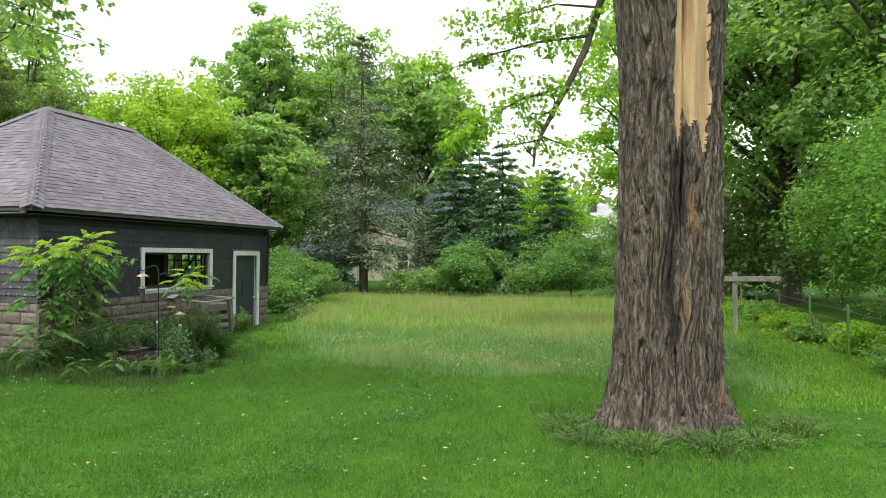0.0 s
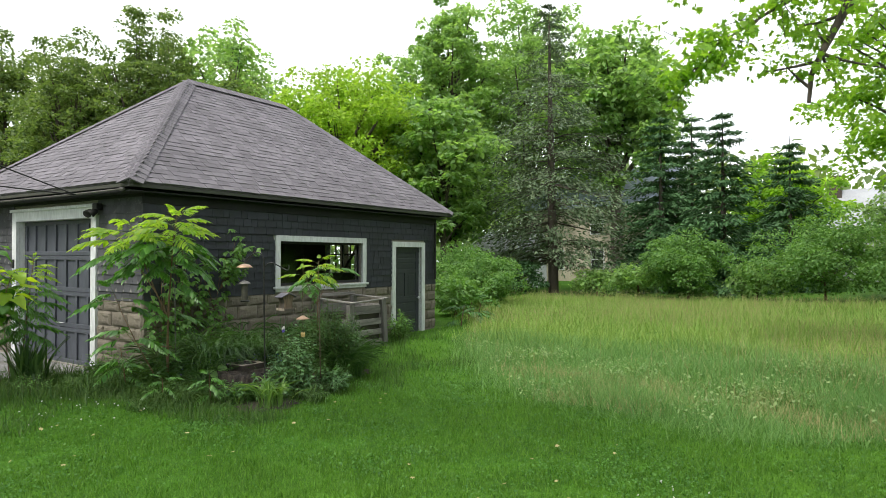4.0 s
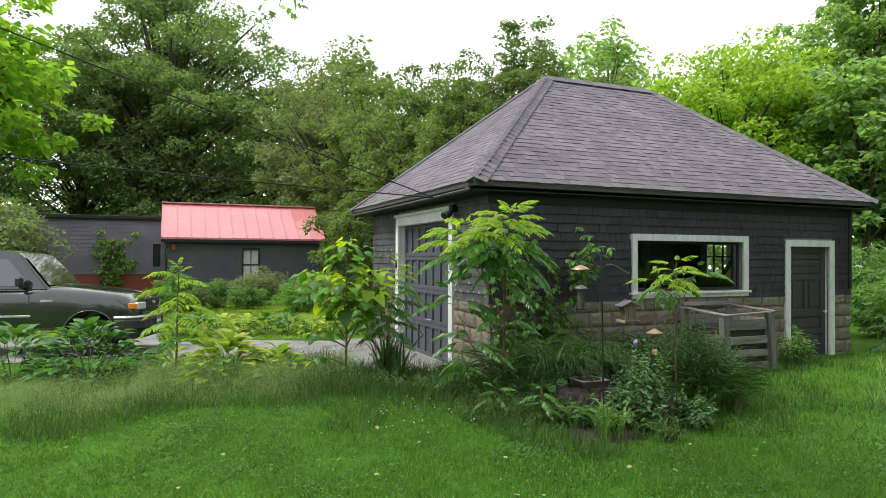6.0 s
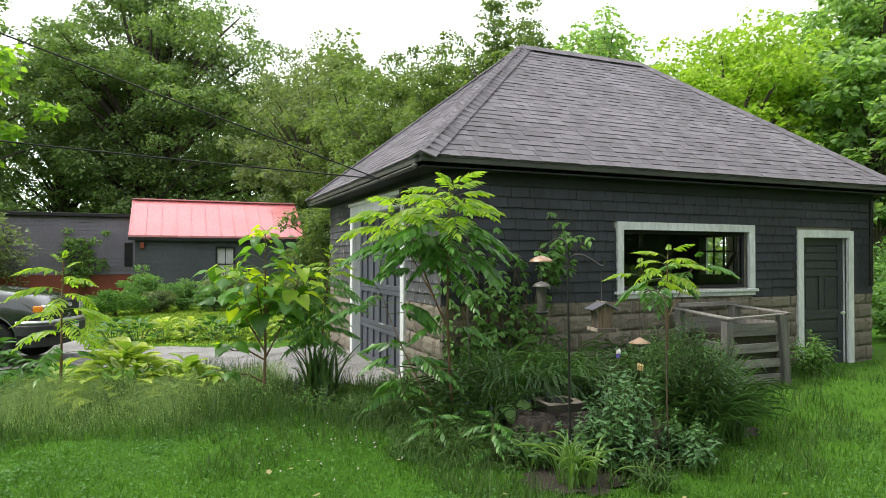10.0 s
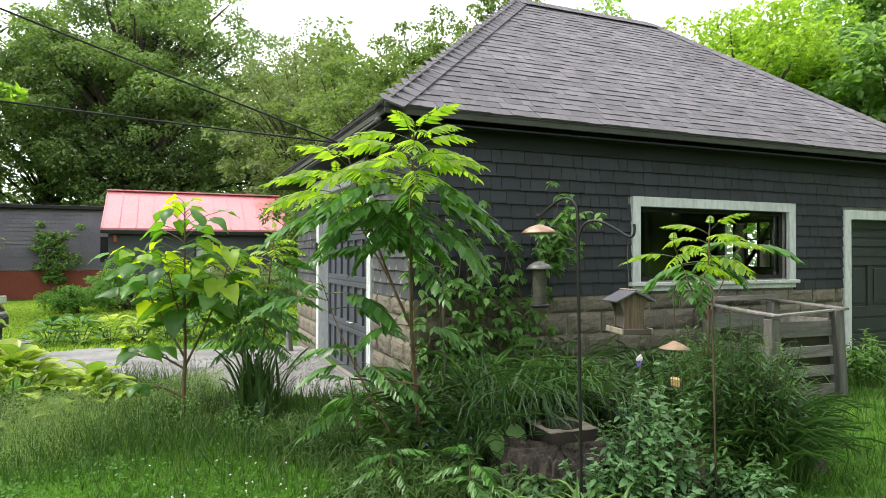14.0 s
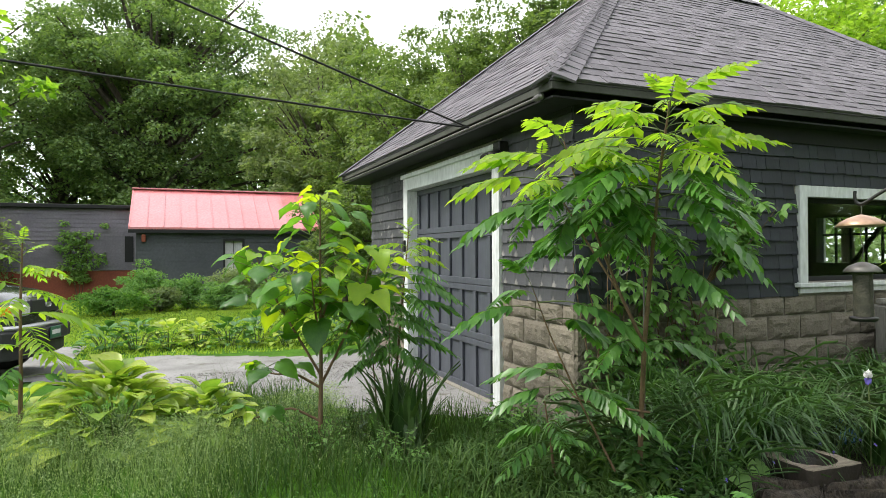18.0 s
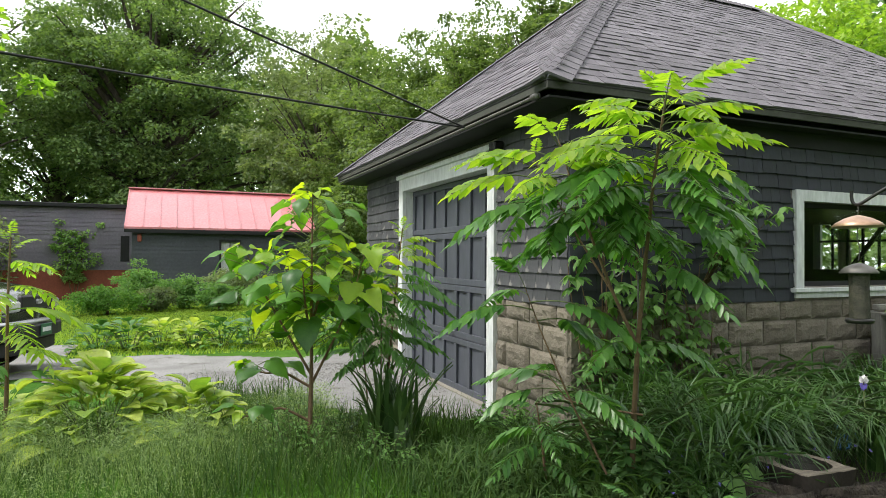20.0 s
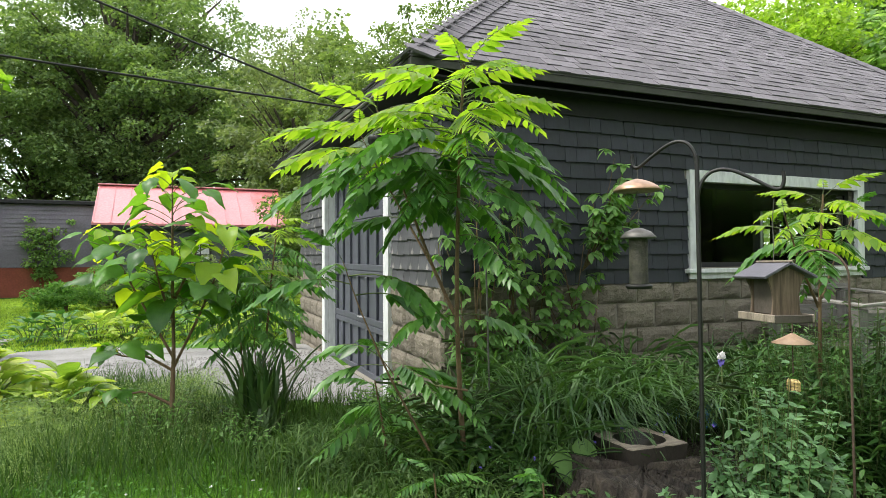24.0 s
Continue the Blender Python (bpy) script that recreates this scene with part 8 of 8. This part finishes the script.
shape_x = (-0.82, -0.86, -0.875, -0.872, -0.85, -0.81, -0.74, -0.62, -0.35, 0.0, 0.35, 0.62, 0.74, 0.81, 0.85, 0.872, 0.875, 0.86, 0.82)
drop_z = (None, None, None, 0.20, 0.115, 0.062, 0.028, 0.004, -0.022, -0.03)
for y, hi in stations:
    k = 1.0 if y < 0.1 else 1.0 - 0.16 * ((y - 0.1) / 0.7) ** 2.2
    for j, x in enumerate(shape_x):
        jj = min(j, len(shape_x) - 1 - j)
        z = (0.36, 0.46, min(0.66, hi - 0.24))[jj] if jj < 3 else hi - drop_z[jj]
        v.append((x * k, y, z))
m = len(shape_x)
for i in range(len(stations) - 1):
    for j in range(m - 1):
        a = i * m + j
        f.append((a, a + 1, a + m + 1, a + m))
for i in range(len(stations) - 1):
    f.append((i * m + m - 1, i * m, (i + 1) * m, (i + 1) * m + m - 1))
f += [tuple(range(m))[::-1], tuple((len(stations) - 1) * m + j for j in range(m))]
shell = new("shell", mesh_from("shell", v, f))
g = bmesh.new()
g.from_mesh(shell.data)
bmesh.ops.recalc_face_normals(g, faces=g.faces[:])
g.to_mesh(shell.data)
g.free()
cutters = []
for y in (0.0, -3.0):
    for s in (1, -1):
        g = bmesh.new()
        bmesh.ops.create_cone(g, cap_ends=True, segments=40, radius1=0.43, radius2=0.43, depth=0.6, matrix=pose(s * 0.80, y, 0.27, 0, 90, 0))
        cutters.append(new("cutter", mesh_of("cutter", g)))
        cut = shell.modifiers.new("arch", "BOOLEAN")
        cut.object, cut.operation, cut.solver = cutters[-1], "DIFFERENCE", "EXACT"
bpy.context.view_layer.update()
body_mesh = bpy.data.meshes.new_from_object(shell.evaluated_get(bpy.context.evaluated_depsgraph_get()))
body_mesh.name = "body"
for o in (shell, *cutters):
    bpy.data.objects.remove(o)
body_mesh.materials.clear()
body_mesh.polygons.foreach_set("use_smooth", [True] * len(body_mesh.polygons))
body_mesh.set_sharp_from_angle(angle=radians(38))
body = part("body", body_mesh, M_CAR, truck, "dark green painted body")
for y in (0.0, -3.0):
    arc = [(0.874, y + 0.435 * math.cos(q), 0.27 + 0.435 * math.sin(q)) for q in np.linspace(0.12, math.pi - 0.12, 22)]
    part("arch_lip", tubes("arch_lip", [(arc, 0.014)], 6), M_CAR, body)
    part("arch_liner", boxed(0.40, 0.48, y - 0.45, y + 0.45, 0.3, 0.72), M_PLASTIC, body)
cab = bmesh.new()
prof = ((-0.66, 1.06), (-1.22, 1.72), (-1.75, 1.80), (-2.6, 1.78), (-2.85, 1.06))
lo = [[cab.verts.new((sx_ * (0.82 if z < 1.2 else 0.66), y, z)) for y, z in prof] for sx_ in (-1, 1)]
cab.faces.new(lo[0])
cab.faces.new(lo[1][::-1])
for i in range(len(prof)):
    j = (i + 1) % len(prof)
    cab.faces.new((lo[0][j], lo[0][i], lo[1][i], lo[1][j]))
bmesh.ops.recalc_face_normals(cab, faces=cab.faces[:])
bmesh.ops.bevel(cab, geom=cab.edges[:], offset=0.03, segments=2, affect="EDGES")
part("cab", cab, M_CAR, truck)
ws = mesh_from("windscreen", [(-0.72, -0.725, 1.137), (0.72, -0.725, 1.137), (0.60, -1.165, 1.655), (-0.60, -1.165, 1.655)], [(0, 1, 2, 3)])
part("windscreen", ws, M_CAR_GLASS, truck, "reflecting windscreen", m=pose(0, 0.016, 0.014))
for s in (1, -1):
    sw = mesh_from("side_window", [(s * 0.795, -0.98, 1.14), (s * 0.690, -1.38, 1.61), (s * 0.685, -2.0, 1.66), (s * 0.80, -2.1, 1.14)], [(0, 1, 2, 3)])
    part("side_window", sw, M_CAR_GLASS, truck, m=pose(s * 0.018, 0, 0.0))
    mir = part("mirror", boxed(-0.05, 0.09, -0.05, 0.05, -0.08, 0.08, 0.025, m=pose(s * 0.94, -1.10, 1.22)), M_PLASTIC, truck, "black door mirror")
    part("mirror_arm", boxed(-0.1, 0.06, -0.03, 0.03, -0.03, 0.03, 0.01, m=pose(s * 0.86, -1.10, 1.13)), M_PLASTIC, truck)
    part("headlight", boxed(-0.16, 0.16, -0.06, 0.03, -0.065, 0.065, 0.02, m=pose(s * 0.60, 0.775, 0.77, 0, 0, -s * 8)), M_LIGHT_CLEAR, truck, "clear headlight")
    part("indicator", boxed(-0.03, 0.035, -0.09, 0.05, -0.055, 0.055, 0.018, m=pose(s * 0.765, 0.70, 0.77, 0, 0, s * 14)), M_LIGHT_AMBER, truck, "amber corner indicator")
    for y in (0.0, -3.0):
        w = part("wheel", lathe("wheel", [(0.0, -0.10), (0.22, -0.10), (0.33, -0.09), (0.355, -0.05), (0.355, 0.05), (0.33, 0.09), (0.24, 0.10), (0.22, 0.07), (0.0, 0.06)], 32), M_TYRE, truck, "black tyre", m=pose(s * 0.745, y, 0.245, 0, s * 90, 0))
        # rim in darker grey metal: the wheel well's shadow is put into its colour
        part("rim", lathe("rim", [(0.0, 0.105), (0.05, 0.11), (0.06, 0.085), (0.15, 0.08), (0.18, 0.102), (0.19, 0.098), (0.19, 0.07)], 28), M_METAL_GREY, w, "wheel rim, wheel well shadow put into its grey")


def wrapped(name, z0, z1, inset, thick):
    """A bar of even height that wraps round the front of the truck."""
    half = [(0.88, 0.40), (0.895, 0.58), (0.87, 0.70), (0.80, 0.79), (0.66, 0.855), (0.45, 0.895), (0.22, 0.915), (0.0, 0.92)]
    line = half + [(-x, y) for x, y in half[-2::-1]]
    v, f = [], []
    for x, y in line:
        for d, z in ((0, z0 + 0.02), (-0.015, z0), (-thick, z0), (-thick, z1), (-0.02, z1), (0, z1 - 0.025)):
            k = 1 + (d - inset) / 0.9
            v.append((x * k, 0.3 + (y - 0.3) * (1 + (d - inset) / 0.62), z))
    for i in range(len(line) - 1):
        for j in range(6):
            f.append((i * 6 + j, i * 6 + (j + 1) % 6, (i + 1) * 6 + (j + 1) % 6, (i + 1) * 6 + j))
    f += [tuple(range(6)), tuple(range(len(v) - 1, len(v) - 7, -1))]
    me = mesh_from(name, v, f)
    g_ = bmesh.new()
    g_.from_mesh(me)
    bmesh.ops.recalc_face_normals(g_, faces=g_.faces[:])
    g_.to_mesh(me)
    g_.free()
    return me


part("bumper", wrapped("bumper", 0.36, 0.535, 0.0, 0.12), M_PLASTIC, truck, "black front bumper")
part("bumper_trim", wrapped("bumper_trim", 0.538, 0.595, 0.012, 0.12), M_ALU, truck, "dull silver bumper top")
# added black bar that stands in for the shadow below the bumper
part("valance", wrapped("valance", 0.18, 0.357, 0.07, 0.10), M_PLASTIC, truck, "black bar added for the shadow under the bumper")
part("grille", boxed(-0.44, 0.44, 0.77, 0.83, 0.72, 0.90, 0.02), M_PLASTIC, truck, "black grille")
part("badge", boxed(-0.07, 0.07, 0.83, 0.845, 0.785, 0.845, 0.02), M_ALU, truck)
plate = part("number_plate", boxed(-0.16, 0.16, 0.925, 0.935, 0.38, 0.53, 0.004), surface("green_plate", (0.02, 0.10, 0.06), (0.03, 0.13, 0.08), 3, 30, 0.4), truck, "green number plate")
part("plate_bar", boxed(-0.12, 0.12, 0.936, 0.939, 0.43, 0.485), M_TRIM, plate)
part("fender_badge", boxed(0.868, 0.880, -0.80, -0.60, 0.86, 0.90, 0.003), M_ALU, truck)
part("door_moulding", boxed(0.868, 0.882, -2.4, -0.95, 0.60, 0.635, 0.004), M_ALU, truck, "pale side moulding")
part("wiper", tubes("wiper", [([(0.1, -0.97, 1.14), (0.35, -1.0, 1.17), (0.6, -1.04, 1.20)], 0.008)], 5), M_PLASTIC, truck)
part("door_line", boxed(0.866, 0.8735, -0.985, -0.975, 0.45, 0.98), M_PLASTIC, truck)


# ---- houses ----
def siding(parent, axis, at, a0, a1, z0, z1, material, step=0.13, out=1, holes=()):
    """Lapped boards on a wall, each a part."""
    z = z0
    while z < z1 - 0.02:
        h = min(step, z1 - z)
        cuts = [(a0, a1)]
        for p, q, lo, hi in holes:
            if z + h / 2 > lo and z + h / 2 < hi:
                cuts = [c for s, e in cuts for c in ((s, min(e, p)), (max(s, q), e)) if c[1] - c[0] > 0.02]
        for s, e in cuts:
            if axis == "y":
                v = [(at, s, z), (at, e, z), (at, e, z + h), (at, s, z + h), (at + out * 0.028, s, z), (at + out * 0.028, e, z), (at + out * 0.006, e, z + h), (at + out * 0.006, s, z + h)]
            else:
                v = [(s, at, z), (e, at, z), (e, at, z + h), (s, at, z + h), (s, at + out * 0.028, z), (e, at + out * 0.028, z), (e, at + out * 0.006, z + h), (s, at + out * 0.006, z + h)]
            part("board", mesh_from("board", v, [(4, 5, 6, 7), (0, 1, 5, 4), (0, 4, 7, 3), (1, 2, 6, 5)]), material, parent)
        z += step


red = thing("red_roofed_house", (0, 0, 0), "slate-sided low house under a red metal roof", "house")
part("wall", holed("y", -31.5, -31.3, 3.2, 10.0, -0.2, 3.15, [(6.45, 7.12, 1.1, 2.5)]), M_SIDING_SLATE, red)
siding(red, "y", -31.29, 3.2, 10.0, 0.2, 3.12, M_SIDING_SLATE, 0.15, 1, [(6.37, 7.2, 1.02, 2.58)])
part("wall", boxed(-36.0, -31.52, 3.2, 3.4, -0.2, 3.15), M_SIDING_SLATE, red)
part("wall", boxed(-36.0, -31.52, 9.8, 10.0, -0.2, 3.15), M_SIDING_SLATE, red)
v = [(-33.75, 2.95, 4.78), (-33.75, 10.2, 4.78), (-31.0, 10.2, 3.02), (-31.0, 2.95, 3.02), (-36.5, 10.2, 3.02), (-36.5, 2.95, 3.02)]
v += [(x, y, z - 0.08) for x, y, z in v]
part("roof", mesh_from("roof", v, [(0, 1, 2, 3), (1, 0, 5, 4), (6, 9, 8, 7), (7, 10, 11, 6), (3, 2, 8, 9), (0, 3, 9, 6), (2, 1, 7, 8), (5, 0, 6, 11)]), M_RED_ROOF, red, "red standing-seam metal roof, sky glare put into its colour")
for k in range(13):
    y = 2.97 + k * 0.6
    part("seam", mesh_from("seam", [(-33.75, y, 4.79), (-33.75, y + 0.03, 4.79), (-31.0, y + 0.03, 3.03), (-31.0, y, 3.03), (-33.75, y, 4.825), (-33.75, y + 0.03, 4.825), (-31.0, y + 0.03, 3.065), (-31.0, y, 3.065)],
                           [(4, 5, 6, 7), (0, 4, 7, 3), (1, 2, 6, 5), (2, 3, 7, 6)]), M_RED_ROOF, red)
part("ridge_cap", boxed(-33.9, -33.6, 2.93, 10.22, 4.775, 4.83, 0.01), M_RED_ROOF, red)
part("fascia", boxed(-31.02, -30.99, 2.95, 10.2, 2.80, 2.935), M_FASCIA, red)
part("gable", mesh_from("gable", [(-36, 3.25, 3.14), (-31.5, 3.25, 3.14), (-33.75, 3.25, 4.66)], [(0, 1, 2)]), M_SIDING_SLATE, red)
wf = part("window", holed("y", -31.33, -31.24, 6.37, 7.2, 1.02, 2.58, [(6.45, 7.12, 1.1, 2.5)]), M_FASCIA, red, "dark framed sash window with white curtain")
part("curtain", boxed(-31.42, -31.40, 6.45, 7.12, 1.1, 2.5), M_CURTAIN, wf, "white curtain")
part("glazing_bar", boxed(-31.38, -31.35, 6.45, 7.12, 1.78, 1.83), M_FASCIA, wf)
part("glazing_bar", boxed(-31.34, -31.315, 6.77, 6.80, 1.1, 2.5), M_FASCIA, wf)
part("lamp", boxed(-31.24, -31.1, 3.4, 3.55, 2.45, 2.75, 0.03), M_BRICK_PAINT, red, "small red box by the corner")

grey = thing("grey_house", (0, 0, 0), "grey-violet clapboard house on a red painted base", "house")
part("wall", boxed(-44, -36.03, -9, 3.0, 1.38, 4.1), M_SIDING_GREY, grey)
siding(grey, "y", -36.02, -9, 3.0, 1.38, 4.05, M_SIDING_GREY, 0.19, 1, [(2.5, 2.85, 1.75, 2.9)])
part("base_wall", boxed(-44, -36.02, -9, 3.02, -0.4, 1.37), M_BRICK_PAINT, grey, "red painted base wall")
part("roof", boxed(-44.3, -35.8, -9.3, 3.2, 4.11, 4.28, 0.02), M_FASCIA, grey, "low dark roof edge")
part("window", boxed(-36.05, -35.985, 2.5, 2.85, 1.75, 2.9, 0.01), M_FASCIA, grey, "dark window")
wallvine = thing("creeper", (0, 0, 0), "creeper on the grey house wall", "vine")
rng = np.random.default_rng(9)
part("stem_growth", tubes("stem_growth", [(bend((-35.9, 0.75, 0), (-35.92, 0.7 + 0.3 * k, 2.6 + 0.3 * k), (0.05, 0.1 * k, 0), 6), 0.02) for k in (-1, 0, 1)], 5), M_STEM_BROWN, wallvine, kind="stuff")
cen = np.stack([np.full(50, -35.8), 0.75 + rng.normal(0, 0.42, 50) * np.linspace(0.5, 1.3, 50), np.linspace(1.0, 3.0, 50) + rng.normal(0, 0.2, 50)], axis=1)
v, f = clump_leaves(rng, cen, rng.uniform(0.12, 0.32, 50), 40, 0.14)
part("leaves", mesh_from("leaves", v, f), M_MAPLE, wallvine)


def plain_house(name, label, x0, x1, y0, y1, eave, ridge, wall_m, roof_m, wins, along_x=True, chimney=None):
    h = thing(name, (0, 0, 0), label, "house")
    part("wall", boxed(x0, x1, y0, y1, -0.3, eave), wall_m, h)
    ym, xm = (y0 + y1) / 2, (x0 + x1) / 2
    if along_x:
        v = [(x0 - 0.4, y0 - 0.5, eave - 0.15), (x1 + 0.4, y0 - 0.5, eave - 0.15), (x1 + 0.4, ym, ridge), (x0 - 0.4, ym, ridge), (x1 + 0.4, y1 + 0.5, eave - 0.15), (x0 - 0.4, y1 + 0.5, eave - 0.15)]
        gables = [[(x, y0, eave), (x, y1, eave), (x, ym, ridge - 0.12)] for x in (x0, x1)]
    else:
        v = [(x0 - 0.5, y1 + 0.4, eave - 0.15), (x0 - 0.5, y0 - 0.4, eave - 0.15), (xm, y0 - 0.4, ridge), (xm, y1 + 0.4, ridge), (x1 + 0.5, y0 - 0.4, eave - 0.15), (x1 + 0.5, y1 + 0.4, eave - 0.15)]
        gables = [[(x0, y, eave), (x1, y, eave), (xm, y, ridge - 0.12)] for y in (y0, y1)]
    v += [(a, b_, c - 0.12) for a, b_, c in v]
    part("roof", mesh_from("roof", v, [(0, 1, 2, 3), (3, 2, 4, 5), (6, 9, 8, 7), (9, 11, 10, 8), (0, 6, 7, 1), (1, 7, 8, 2), (2, 8, 10, 4), (0, 3, 9, 6), (3, 5, 11, 9)]), roof_m, h)
    for g_ in gables:
        part("gable", mesh_from("gable", g_, [(0, 1, 2)]), wall_m, h)
    for a, z in wins:
        w = part("window", boxed(a - 0.5, a + 0.5, y0 - 0.06, y0 + 0.02, z, z + 1.5, 0.01), M_TRIM, h, "white framed window")
        for dz in (0.08, 0.79):
            part("pane", boxed(a - 0.42, a + 0.42, y0 - 0.075, y0 - 0.062, z + dz, z + dz + 0.63), M_CAR_GLASS, w)
    if chimney:
        part("chimney", boxed(chimney[0] - 0.35, chimney[0] + 0.35, chimney[1] - 0.35, chimney[1] + 0.35, ridge - 1.5, ridge + 0.9), M_BARK_FAR, h, "brown brick chimney")


plain_house("cream_house", "cream house under a blue-grey roof behind spruces", -21, -11, 46, 54, 5.6, 8.4, M_SIDING_CREAM, M_ROOF_BLUE, [(-18.5, 0.9), (-15.5, 0.9), (-13, 0.9), (-15.5, 3.4)])
plain_house("white_house", "white house with a pale metal roof beyond the meadow", -2.0, 3.2, 49, 55, 3.4, 6.0, M_SIDING_WHITE, M_ROOF_PALE, [(-0.6, 0.6), (1.6, 0.6)], True, (-1.2, 51.6))
plain_house("white_shed", "small pale shed past the garage", -18.2, -15.2, 33.5, 36.5, 2.3, 3.3, M_SIDING_WHITE, M_ROOF_PALE, [])
